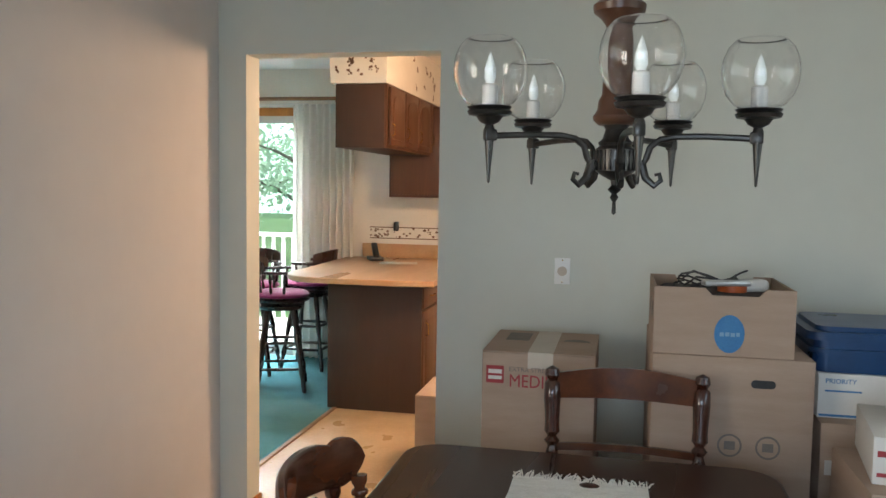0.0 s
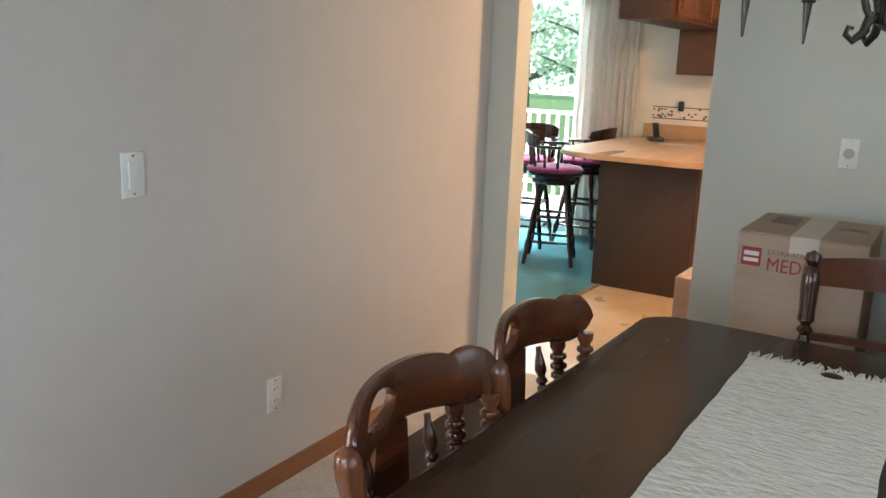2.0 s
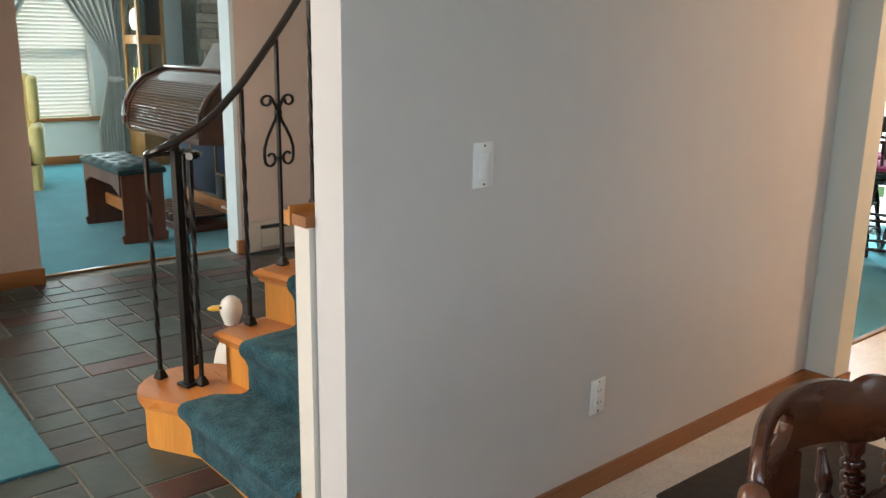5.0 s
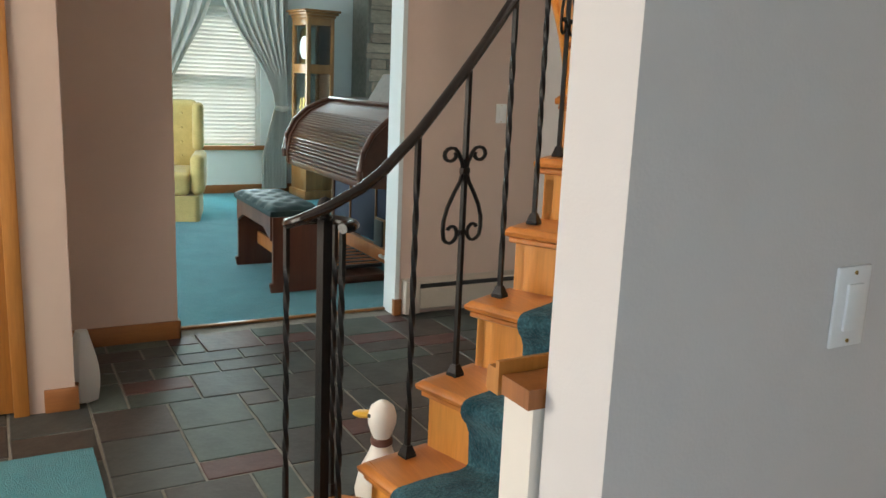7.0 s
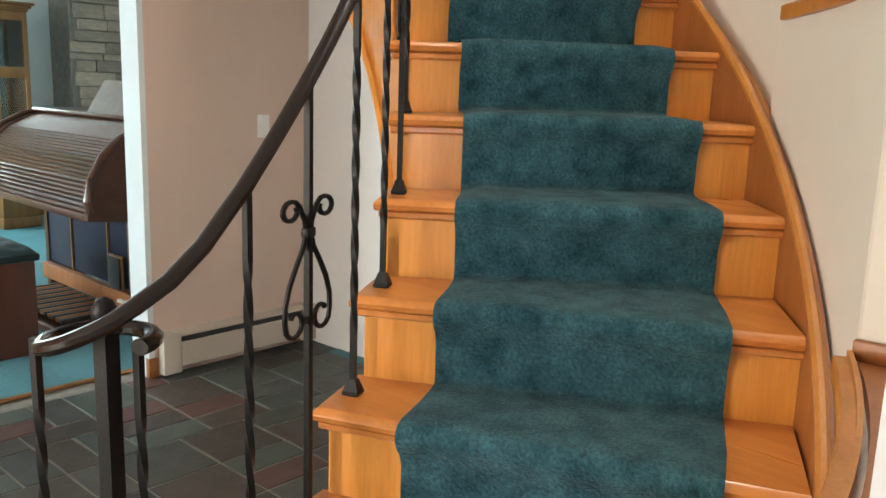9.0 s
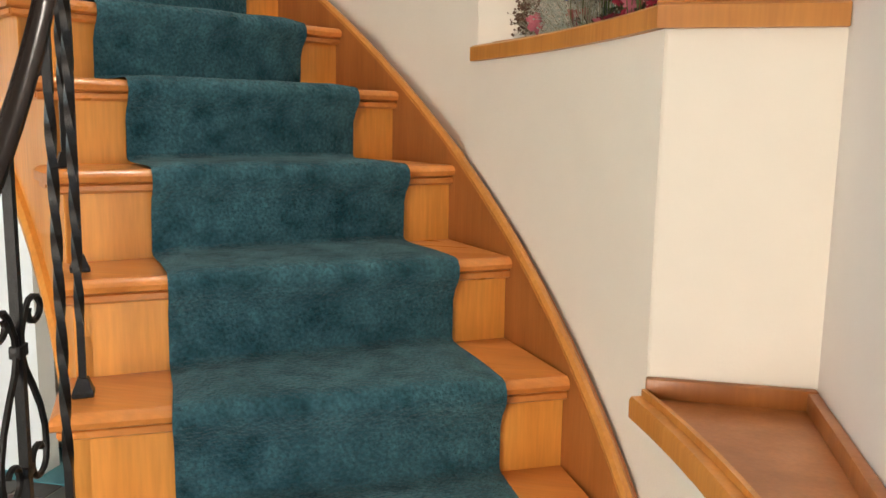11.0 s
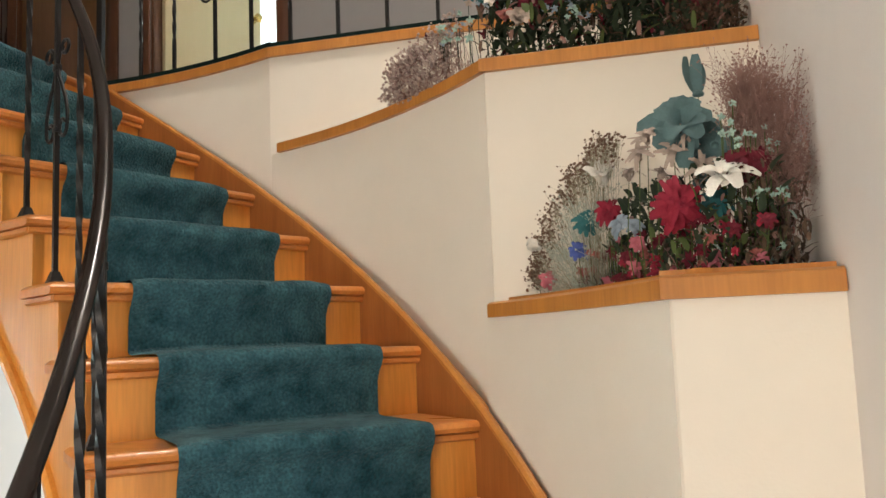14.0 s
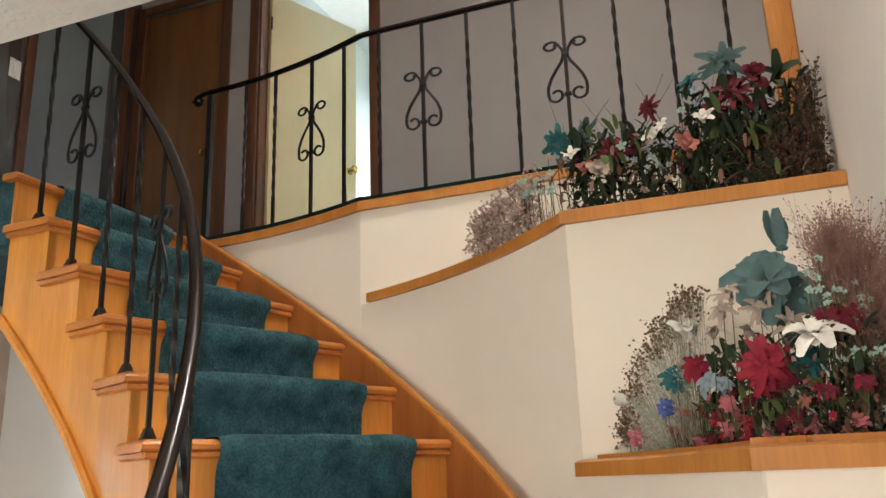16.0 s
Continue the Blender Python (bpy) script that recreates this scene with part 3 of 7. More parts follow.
g = Geo().rbox(-3.67, -2.618, 0, -3.655, -2.036, 0.10, 0.004).rbox(-3.83, -2.049, 0, -3.655, -2.036, 0.10, 0.004).rbox(-2.88, -2.618, 0, -3.655, -2.604, 0.10, 0.004).rbox(-2.865, -2.735, 0, -2.851, -2.604, 0.10, 0.004).rbox(-3.69, -0.790, 0, -3.655, -0.74, 0.10, 0.004)
structure("baseboard_entry", g, TRIM, "stained oak baseboard in the entry", "baseboard")
structure("baseboard_living", Geo().rbox(-8.9, -5, 0.004, -8.885, 0.9, 0.10, 0.004), TRIM, "stained oak baseboard in the living room", "baseboard")

# ---------------------------------------------------------------- the staircase
stairs = thing("curved_staircase", "honey oak curved staircase with cut stringer and rounded treads", "staircase")


def tread_geo(k, a0, a1, z, r0, r1):
    """A wedge with a rounded nose and a rounded inner end."""
    n, over = 6, 0.028
    gg = Geo()
    rs = [r0, r0 + 0.012, r0 + 0.04] + [r0 + (r1 - r0) * i / n for i in range(1, n + 1)]
    rows = []
    for r in rs:
        da = math.degrees(over / r)
        edge_z = -0.010 if r == r0 else 0.0
        row = [pol(r, a0 - da + math.degrees(0.012 / r), z + edge_z), pol(r, a0 - da, z - 0.006 + edge_z / 2), pol(r, a0 - da - math.degrees(0.004 / r), z - 0.015), pol(r, a0 - da, z - 0.026), pol(r, a0 - da + math.degrees(0.01 / r), z - 0.031), pol(r, a1, z - 0.031), pol(r, a1, z + edge_z)]
        rows.append(row + [row[0]])
    gg.sheet(rows)
    for row in (rows[0], rows[-1]):
        gg.add(row[:7], [tuple(range(7))])
    return gg


for k in range(1, 14):
    a0, a1, z = nose(k), nose(k + 1) + 0.3, k * RISE
    if k > 1:
        part("tread", tread_geo(k, a0, a1, z, R_IN, R_OUT), OAK_T, stairs)
    if k > 1:
        n = 5
        rows = [[pol(1.632 + (R_OUT - 1.632) * i / n, a0, zz) for i in range(n + 1)] for zz in (z - RISE, z - 0.031)]
        part("riser", Geo().sheet(rows, thick=Vector(pol(0.02, a0 + 90, 0)) - Vector((CX, CY, 0))), OAK_R, stairs)
        # moulding under the nose, across the riser and along the inner end
        cove = [pol(1.612 + (R_OUT - 1.612) * i / n, a0 - math.degrees(0.009 / 2.0), z - 0.040) for i in range(n + 1)]
        part("cove", Geo().tube(cove, 0.011, 6), OAK_T, stairs)
        end = [pol(1.618, a0 - 0.3 + (a1 - a0) * i / 5, z - 0.040) for i in range(6)]
        part("end_cove", Geo().tube(end, 0.011, 6), OAK_T, stairs)
part("landing_riser", Geo().sheet([[pol(r, nose(14), zz) for r in (1.632, 1.9, 2.2, 2.58)] for zz in (TOP - RISE, TOP - 0.03)], thick=(-0.02, 0, 0)), OAK_R, stairs)
part("landing_nosing", tread_geo(14, nose(14), nose(14) + 1.4, TOP + 0.001, R_IN, R_OUT), OAK_T, stairs)


def stringer(r0, r1, low, high, a0, a1):
    n = int((a1 - a0) / 1.1)
    gg = Geo()
    cols = []
    for i in range(n + 1):
        a = a0 + (a1 - a0) * i / n
        zb = max(0.0, line_z(a) + low)
        zt = line_z(a) + high
        cols.append([pol(r0, a, zb), pol(r0, a, max(zt, zb + 0.01)), pol(r1, a, max(zt, zb + 0.01)), pol(r1, a, zb), pol(r0, a, zb)])
    gg.sheet(cols)
    gg.add(cols[0][:4], [(0, 1, 2, 3)]).add(cols[-1][:4], [(0, 1, 2, 3)])
    return gg


# inner cut stringer, one panel a step so that its top is square
for k in range(1, 14):
    a0, a1 = nose(k), nose(k + 1)
    cols = []
    for i in range(5):
        a = a0 + (a1 - a0) * i / 4
        zb = max(0.0, line_z(a) - 0.54)
        zt = k * RISE - 0.031
        cols.append([pol(1.628, a, zb), pol(1.628, a, zt), pol(1.660, a, zt), pol(1.660, a, zb), pol(1.628, a, zb)])
    gg = Geo().sheet(cols).add(cols[0][:4], [(0, 1, 2, 3)]).add(cols[-1][:4], [(0, 1, 2, 3)])
    part("stringer_panel", gg, OAK_R, stairs)
run = [pol(1.622, nose(1) + (nose(14) - nose(1)) * i / 48, max(0.02, line_z(nose(1) + (nose(14) - nose(1)) * i / 48) - 0.53)) for i in range(49)]
part("stringer_bead", Geo().tube(run, 0.018, 8), OAK_R, stairs)
part("outer_stringer", stringer(2.561, R_LOW - 0.001, -0.30, 0.034, 0.5, nose(14)), OAK_S, stairs, "reddish oak skirt board along the curved wall")
for r1, b0, b1 in ((R_WALL - 0.001, 22.9, 42.2), (R_UP - 0.001, 42.2, nose(14))):
    part("skirt_backing", stringer(R_LOW - 0.001, r1, -0.25, -0.004, b0, b1), OAK, stairs)
run = [pol(2.574, 0.5 + (nose(14) - 0.5) * i / 60, line_z(0.5 + (nose(14) - 0.5) * i / 60) + 0.038) for i in range(61)]
part("skirt_cap", Geo().tube(run, 0.013, 8), OAK, stairs)
# plaster underside
rows = [[pol(r, nose(2) + (nose(14) - nose(2)) * i / 30, max(0.01, line_z(nose(2) + (nose(14) - nose(2)) * i / 30) - 0.49)) for r in (1.65, 2.1, 2.6)] for i in range(31)]
part("underside", Geo().sheet(rows), WHITE, stairs, "white plaster underside")
# rounded starting step, wider than the others
za = RISE
out = [pol(2.58, nose(1) - 0.5)] + [pol(r, nose(1) - 0.6) for r in (2.3, 2.0, 1.75)] + [(-1.235 + 0.20 * math.cos(radians(b)), -2.112 + 0.205 * math.sin(radians(b))) for b in range(268, 90, -15)] + [pol(1.62, nose(2) + 1.5), pol(2.58, nose(2) + 1.5)]


def shrink(o, d):
    c = Vector((-0.9, -2.05))
    return [(p[0] + d * (1 if p[0] < c.x else -0.0) * (Vector(p) - c).normalized().x * -1, p[1] - d * (Vector(p) - c).normalized().y) for p in o]


part("starting_tread", Geo().prism(out, za - 0.030, za - 0.004).prism(shrink(out, 0.004), za - 0.004, za), OAK_T, stairs, "rounded honey oak starting tread")
part("starting_riser", Geo().prism(shrink(out, 0.03), 0.0, za - 0.030), OAK_R, stairs, "curved oak starting riser")
part("starting_cove", Geo().prism(shrink(out, 0.014), za - 0.048, za - 0.030), OAK_T, stairs)

# carpet runner
RA, RB = 1.80, 2.42
prof = []
th = 0.014
for k in range(1, 15):
    a0, z = nose(k), k * RISE
    prof += [(a0, 0.012, z - RISE + 0.024), (a0, 0.014, z - 0.085), (a0, 0.024, z - 0.060), (a0, 0.040, z - 0.040), (a0, 0.048, z - 0.022), (a0, 0.046, z - 0.004), (a0, 0.036, z + 0.009), (a0, 0.018, z + th)]
    if k < 14:
        prof += [(a0, -0.09, z + th), (nose(k + 1), 0.045, z + th), (nose(k + 1), 0.020, z + th + 0.003)]
    else:
        prof += [(a0, -0.03, z + th), (a0, -0.10, z + 0.003)]
rows = []
for a, dist, z in prof:
    flare = 0.10 * max(0.0, 1 - a / 10.0)
    wide = 0.09 * max(0.0, 1 - a / 8.0)
    row = []
    for i in range(11):
        r = RA - flare + (RB - RA + flare + wide) * i / 10
        drop = -0.008 if i in (0, 10) else 0.0
        jit = 0.003 * noise.noise((r * 9, a * 0.6, z * 9))
        row.append(pol(r, a - math.degrees((dist + jit) / r), z + drop + jit))
    rows.append(row)
stair_runner = thing("stair_runner", "plush dark teal carpet runner draped down the oak stairs", "stair carpet")
for k in range(14):
    part("carpet_step", Geo().sheet(rows[k * 11 : k * 11 + 12]), TEAL, stair_runner)

# ---------------------------------------------------------------- railings


def scroll_clean(h):
    """Only the curls that hang together: upper curls, lyre sides and lower curls."""
    gg = Geo()
    for s in (1, -1):
        up = [(s * 0.004, 0, h * 0.24), (s * 0.008, 0, h * 0.33), (s * 0.020, 0, h * 0.425)]
        for i in range(1, 13):
            b = radians(150 - i * 30)
            rr = 0.021 * (1 - i / 30)
            up.append((s * (0.039 + rr * math.cos(b)), 0, h * 0.40 + rr * math.sin(b)))
        gg.tube(up, 0.0048, 6, up=(0, 1, 0))
        side = [(s * 0.004, 0, h * 0.26), (s * 0.012, 0, h * 0.15), (s * 0.028, 0, h * 0.04), (s * 0.043, 0, -h * 0.08), (s * 0.052, 0, -h * 0.20), (s * 0.053, 0, -h * 0.30)]
        for i in range(1, 13):
            b = radians(-i * 27)
            rr = 0.022 * (1 - i / 26)
            side.append((s * (0.031 + rr * math.cos(b)), 0, -h * 0.33 + rr * math.sin(b) * 1.4))
        gg.tube(side, 0.0048, 6, up=(0, 1, 0))
    gg.rbox(-0.010, -0.008, h * 0.22, 0.010, 0.008, h * 0.28, 0.002).rbox(-0.009, -0.008, -h * 0.36, 0.009, 0.008, -h * 0.31, 0.002)
    return gg


def baluster_geo(z0, z1, twisted, r=0.0090):
    if not twisted:
        return Geo().tube([(0, 0, z0), (0, 0, z1)], r, 4)
    gg = Geo()
    a, b = z0 + (z1 - z0) * 0.16, z0 + (z1 - z0) * 0.86
    gg.tube([(0, 0, z0), (0, 0, a)], r, 4).tube([(0, 0, b), (0, 0, z1)], r, 4)
    gg.tube([(0, 0, a + (b - a) * i / 40) for i in range(41)], r * 0.98, 4, twist=1.75)
    return gg


SHOE = Geo().rbox(-0.019, -0.019, 0, 0.019, 0.019, 0.010, 0.002, 1).lathe([(0.024, 0.010), (0.015, 0.030), (0.013, 0.034)], 4, m=Matrix.Rotation(radians(45), 3, "Z")).mesh("shoe", IRON)


def baluster(parent, place, turn, z1, twisted, scroll_at=None, shoe=True):
    b = part("baluster", baluster_geo(0, z1 - place[2], twisted), IRON, parent)
    b.matrix_basis = pose(*place, 0, 0, turn)
    if shoe:
        part("shoe", SHOE, IRON, b)
    if scroll_at is not None:
        s = part("scroll", SCROLL, IRON, b, "wrought iron lyre scroll")
        s.matrix_basis = pose(0, 0, scroll_at - place[2])


SCROLL = scroll_clean(0.29).move(Matrix.Diagonal((1.45, 1, 1, 1))).mesh("scroll", IRON)
railing = thing("stair_railing", "black wrought iron stair railing with twisted balusters and a smooth handrail", "railing")
R_B = 1.645


def rail_z(a):
    return line_z(a - 2.85) + 0.865


for k in range(2, 14):
    a = nose(k) + 2.85 if k > 2 else 12.2
    x, y = pol(R_B, a)
    has = k % 3 == 0
    baluster(railing, (x, y, k * RISE), a + 90, rail_z(a) - 0.01, not has, k * RISE + 0.512 if has else None)
for x, y in ((-1.357, -2.195), (-1.423, -2.035), (-1.204, -2.099)):
    baluster(railing, (x, y, RISE), 20, 1.035, True)
nw = part("newel", Geo().tube([(0, 0, 0), (0, 0, 0.862)], 0.0195, 4).rbox(-0.032, -0.032, 0, 0.032, 0.032, 0.012, 0.003).lathe([(0.016, 0.862), (0.020, 0.868), (0.012, 0.876), (0.020, 0.888), (0.021, 0.900), (0.013, 0.915), (0.0, 0.921)], 14), IRON, railing, "square black iron newel post with a ball cap")
nw.matrix_basis = pose(-1.235, -2.135, RISE, 0, 0, 15)
# handrail: volute round the newel, then up the curve
run = [pol(R_B, a, rail_z(a)) for a in [12 + (nose(14) + 0.5 - 12) * i / 46 for i in range(47)]]
vol = []
for i in range(21):
    b = radians(-i * 17.0)
    rr = 0.098 - 0.030 * i / 20
    vol.append((-1.238 + rr * math.cos(b), -2.135 + rr * math.sin(b), 1.045 + 0.075 * max(0.0, 1 - i / 7.0) ** 1.6))
vol.reverse()
join = [(-1.146, -2.075, 1.148), (-1.156, -2.01, 1.193)]
part("handrail", Geo().tube(vol + join + run, 0.0165, 10, flat=0.8), RAIL, railing, "smooth black handrail ending in a volute")

balcony = thing("balcony_railing", "black iron balcony railing with lyre scrolls", "railing")
BZ = TOP + 0.78
spots = [(-0.346 - 0.2015 * i, P4Y + 0.035, 0) for i in range(8)]
for i, (x, y, tr) in enumerate(spots):
    has = i % 3 == 0 and i > 0
    baluster(balcony, (x, y, TOP + 0.016), tr, BZ - 0.008, not has, TOP + 0.410 if has else None, shoe=False)
curve_spots = [71.3, 75.7, 80.6, 84.5]
for i, a in enumerate(curve_spots):
    x, y = pol(R_UP + 0.03, a)
    has = i == 1
    baluster(balcony, (x, y, TOP + 0.016), a + 90, BZ - 0.008, not has and i > 0, TOP + 0.415 if has else None, shoe=False)
bar = [(-0.2, P4Y + 0.035, BZ), (-1.80, P4Y + 0.035, BZ)] + [pol(R_UP + 0.03, a, BZ) for a in range(69, 91, 2)] + [(-2.805, 0.412, BZ - 0.004), (-2.838, 0.402, BZ - 0.022), (-2.844, 0.398, BZ - 0.046), (-2.826, 0.396, BZ - 0.064), (-2.802, 0.397, BZ - 0.056), (-2.802, 0.398, BZ - 0.040)]
part("handrail", Geo().tube(bar, 0.017, 8, flat=0.7), RAIL, balcony, "black rail with a curled end")
np_ = part("newel", Geo().tube([(0, 0, 0), (0, 0, BZ - TOP - 0.02)], 0.019, 4), IRON, balcony, "square end post")
np_.matrix_basis = pose(-2.758, 0.4145, TOP)

# ---------------------------------------------------------------- dining room
table = thing("dining_table", "dark-stained wooden dining table with rounded corners", "table", (1.58, -1.72, 0))
W, L = 1.02, 1.72


def rounded(x0, y0, x1, y1, r, n=6):
    o = []
    for cx, cy, a in ((x1 - r, y1 - r, 0), (x0 + r, y1 - r, 90), (x0 + r, y0 + r, 180), (x1 - r, y0 + r, 270)):
        o += [(cx + r * math.cos(radians(a + 90 * i / n)), cy + r * math.sin(radians(a + 90 * i / n))) for i in range(n + 1)]
    return o


g = Geo()
rows = []
for d, z in ((0.014, 0.718), (0.004, 0.722), (0.0, 0.730), (0.0, 0.740), (0.003, 0.747), (0.010, 0.750)):
    o = [(x, y, z) for x, y in rounded(-W / 2 + d, -L / 2 + d, W / 2 - d, L / 2 - d, 0.10)]
    rows.append(o + [o[0]])
g.sheet(rows).add(rows[0][:-1], [tuple(range(len(rows[0]) - 1))]).add(rows[-1][:-1], [tuple(range(len(rows[0]) - 1))])
part("tabletop", g, DARKWOOD, table)
for s in (-1, 1):
    part("apron", Geo().rbox(s * 0.42 - 0.011, -0.72, 0.62, s * 0.42 + 0.011, 0.72, 0.718), DARKWOOD, table)
    part("apron_end", Geo().rbox(-0.42, s * 0.73 - 0.011, 0.62, 0.42, s * 0.73 + 0.011, 0.718), DARKWOOD, table)
leg = Geo().lathe([(0.022, 0), (0.032, 0.03), (0.026, 0.06), (0.034, 0.2), (0.044, 0.42), (0.030, 0.46), (0.046, 0.49), (0.030, 0.52), (0.042, 0.56)], 14).rbox(-0.042, -0.042, 0.56, 0.042, 0.042, 0.718).mesh("leg", CHAIRWOOD)
for sx in (-1, 1):
    for sy in (-1, 1):
        part("leg", leg, CHAIRWOOD, table).matrix_basis = pose(sx * 0.42, sy * 0.72, 0)

# table runner with a fringe
runner = thing("table_runner", "cream woven table runner with a knotted fringe", "table runner", (1.575, -1.80, 0.751))
rows = []
for j in range(141):
    y = -0.71 + 1.41 * j / 140
    rows.append([(-0.17 + 0.34 * i / 12 + 0.004 * noise.noise((y * 9, i * 0.3, 0)), y, 0.005 + 0.0022 * math.sin(y * 320 + 2.2 * noise.noise((i * 0.35, y * 6, 5.0))) * (0.6 + noise.noise((i * 0.8, y * 25, 2.0)))) for i in range(13)])
part("cloth", Geo().sheet(rows, thick=(0, 0, -0.0035)), RUNNER, runner)
g = Geo()
for i in range(70):
    x = -0.172 + 0.344 * i / 69
    dx, ln = random.uniform(-0.018, 0.018), random.uniform(0.025, 0.05)
    g.tube([(x, 0.698, 0.004), (x + dx * 0.4, 0.698 + ln * 0.5, 0.006), (x + dx, 0.698 + ln, random.uniform(0.001, 0.008))], [0.0026, 0.0022, 0.0012], 4)
part("fringe", g, RUNNER, runner, "frayed cream fringe")
single("dark_clasp", Geo().lathe([(0.0, 0.0), (0.024, 0.001), (0.026, 0.004), (0.016, 0.008), (0.0, 0.009)], 14).move(Matrix.Diagonal((1, 0.55, 1, 1))), CHAIRWOOD, "small dark oval trinket on the table runner", "trinket", (1.60, -1.135, 0.756))

# captain's chairs on the wall side of the table
TURN_S = [(0.011, 0), (0.013, 0.03), (0.010, 0.05), (0.015, 0.09), (0.017, 0.13), (0.010, 0.17), (0.016, 0.185), (0.010, 0.20), (0.013, 0.23)]


def bar_lathe(a, b, prof, seg=12):
    """A turned bar between two points; prof gives (radius, share of length)."""
    a, b = Vector(a), Vector(b)
    q = (b - a).to_track_quat("Z", "Y").to_matrix()
    return Geo().lathe([(r, t * (b - a).length) for r, t in prof], seg, a, q)


RINGS = [(0.011, 0), (0.014, 0.2), (0.018, 0.54), (0.012, 0.62)]
for _t in (0.64, 0.71, 0.78, 0.85):
    RINGS += [(0.013, _t), (0.0205, _t + 0.012), (0.022, _t + 0.028), (0.0205, _t + 0.044), (0.013, _t + 0.056)]
RINGS += [(0.014, 0.92), (0.020, 0.95), (0.021, 1)]
SPIN = [(0.008, 0), (0.011, 0.3), (0.007, 0.60), (0.008, 0.66), (0.013, 0.68), (0.013, 0.70), (0.008, 0.72), (0.014, 0.74), (0.014, 0.76), (0.009, 0.78), (0.015, 0.83), (0.012, 0.89), (0.007, 0.96), (0.007, 1)]
POSTP = [(0.014, 0), (0.017, 0.36), (0.012, 0.45)]
for _t in (0.48, 0.54, 0.60, 0.66):
    POSTP += [(0.015, _t), (0.021, _t + 0.010), (0.0225, _t + 0.025), (0.021, _t + 0.040), (0.015, _t + 0.050)]
POSTP += [(0.017, 0.73), (0.021, 0.79), (0.024, 0.88), (0.0235, 0.93), (0.019, 0.97), (0.010, 0.99), (0.0, 1)]
LEGP = [(0.014, 0), (0.019, 0.12), (0.015, 0.2), (0.026, 0.45), (0.018, 0.6), (0.024, 0.65), (0.017, 0.7), (0.022, 0.9), (0.018, 1)]


def captain_chair(place, turn):
    """Faces +x; its crest is a thick carved board with two hand holes and round ends."""
    c = thing("captains_chair", "dark-stained wooden captain's chair with carved crest and turned spindles", "chair", place, turn, "chairs along the table")
    seat = Geo()
    for d, z0, z1 in ((0.02, 0.405, 0.415), (0.0, 0.415, 0.436), (0.010, 0.436, 0.446)):
        seat.prism(rounded(-0.20 + d, -0.235 + d, 0.22 - d, 0.235 - d, 0.09), z0, z1)
    part("seat", seat, CHAIRWOOD, c)
    # crest: curved board with hand hole near one end and lobes
    n = 64

    def edge(t):
        up = 0.758 + 0.074 * math.sqrt(max(0.0, 1 - abs((t + 0.14) / 0.90) ** 3))
        dn = 0.694 + 0.010 * math.cos(t * 3.0) - 0.030 * max(0.0, -t)
        reach = 0.068 ** 2 - (0.265 * t - 0.196) ** 2
        if reach > 0:
            w = math.sqrt(reach)
            up, dn = (max(up, 0.752 + w), min(dn, 0.752 - w)) if t < 0.74 else (0.752 + w, 0.752 - w)
        elif t > 0.74:
            up, dn = 0.754, 0.750
        if t < -0.86:
            s = math.sqrt(max(0.0, 1 - ((abs(t) - 0.86) / 0.14) ** 2))
            mid = (up + dn) / 2
            up, dn = mid + (up - mid) * s, mid - (mid - dn) * s
        return dn, up

    hole_a, hole_b = -0.58, -0.10
    gg = Geo()
    cols = []
    for i in range(n + 1):
        t = -1 + 2 * i / n
        dn, up = edge(t)
        x = -0.238 + 0.077 * t * t
        y = 0.241 * t
        inside = hole_a < t < hole_b
        s = math.sqrt(max(0.0, 1 - ((t - (hole_a + hole_b) / 2) / ((hole_b - hole_a) / 2)) ** 2)) if inside else 0.0
        h0 = dn + (up - dn) * (0.50 - 0.20 * s)
        h1 = dn + (up - dn) * (0.50 + 0.27 * s)
        cols.append((x, y) + tuple(0.830 + (q - 0.757) * 0.91 for q in (dn, h0, h1, up)))
    th = 0.012
    for lo, hi in ((2, 3), (4, 5)):
        rows = []
        for c0 in cols:
            x, y, a, b = c0[0], c0[1], c0[lo], c0[hi]
            r = min(0.008, (b - a) * 0.3)
            near = 1.0 if c0[4] - c0[3] > 0.002 else 0.0
            ra, rb = (r, r * near) if lo == 2 else (r * near, r)
            wa, wb = (0.5, 1 - 0.5 * near) if lo == 2 else (1 - 0.5 * near, 0.5)
            ring = [(x - th, y, a + ra), (x - th, y, b - rb), (x - th * wb, y, b), (x + th * wb, y, b), (x + th, y, b - rb), (x + th, y, a + ra), (x + th * wa, y, a), (x - th * wa, y, a)]
            rows.append(ring + [ring[0]])
        gg.sheet(rows)
        for rw in (rows[0], rows[-1]):
            gg.add(rw[:8], [tuple(range(8))])
    part("crest", gg, CHAIRBACK, c, "carved crest rail with a hand hole and round lobes")
    # splat and spindles
    spl = [(-0.085, 0.44), (-0.06, 0.52), (-0.095, 0.64), (-0.085, 0.785), (0.010, 0.785), (0.025, 0.64), (-0.005, 0.52), (0.02, 0.44)]
    part("splat", Geo().prism(spl, -0.236, -0.222, "x"), CHAIRBACK, c)
    for y in (-0.205, -0.137, 0.075, 0.150):
        part("spindle", bar_lathe((-0.155, y * 0.88, 0.44), (-0.226 + 1.0 * y * y, y, 0.772), RINGS if y > 0.1 or y < -0.2 else SPIN), CHAIRWOOD, c)
    for s in (-1, 1):
        part("end_post", bar_lathe((-0.123, s * 0.187, 0.44), (-0.157, s * (0.258 if s < 0 else 0.215), 0.850 if s < 0 else 0.785), POSTP if s < 0 else RINGS, 14), CHAIRPOST, c, "reddish turned end post")
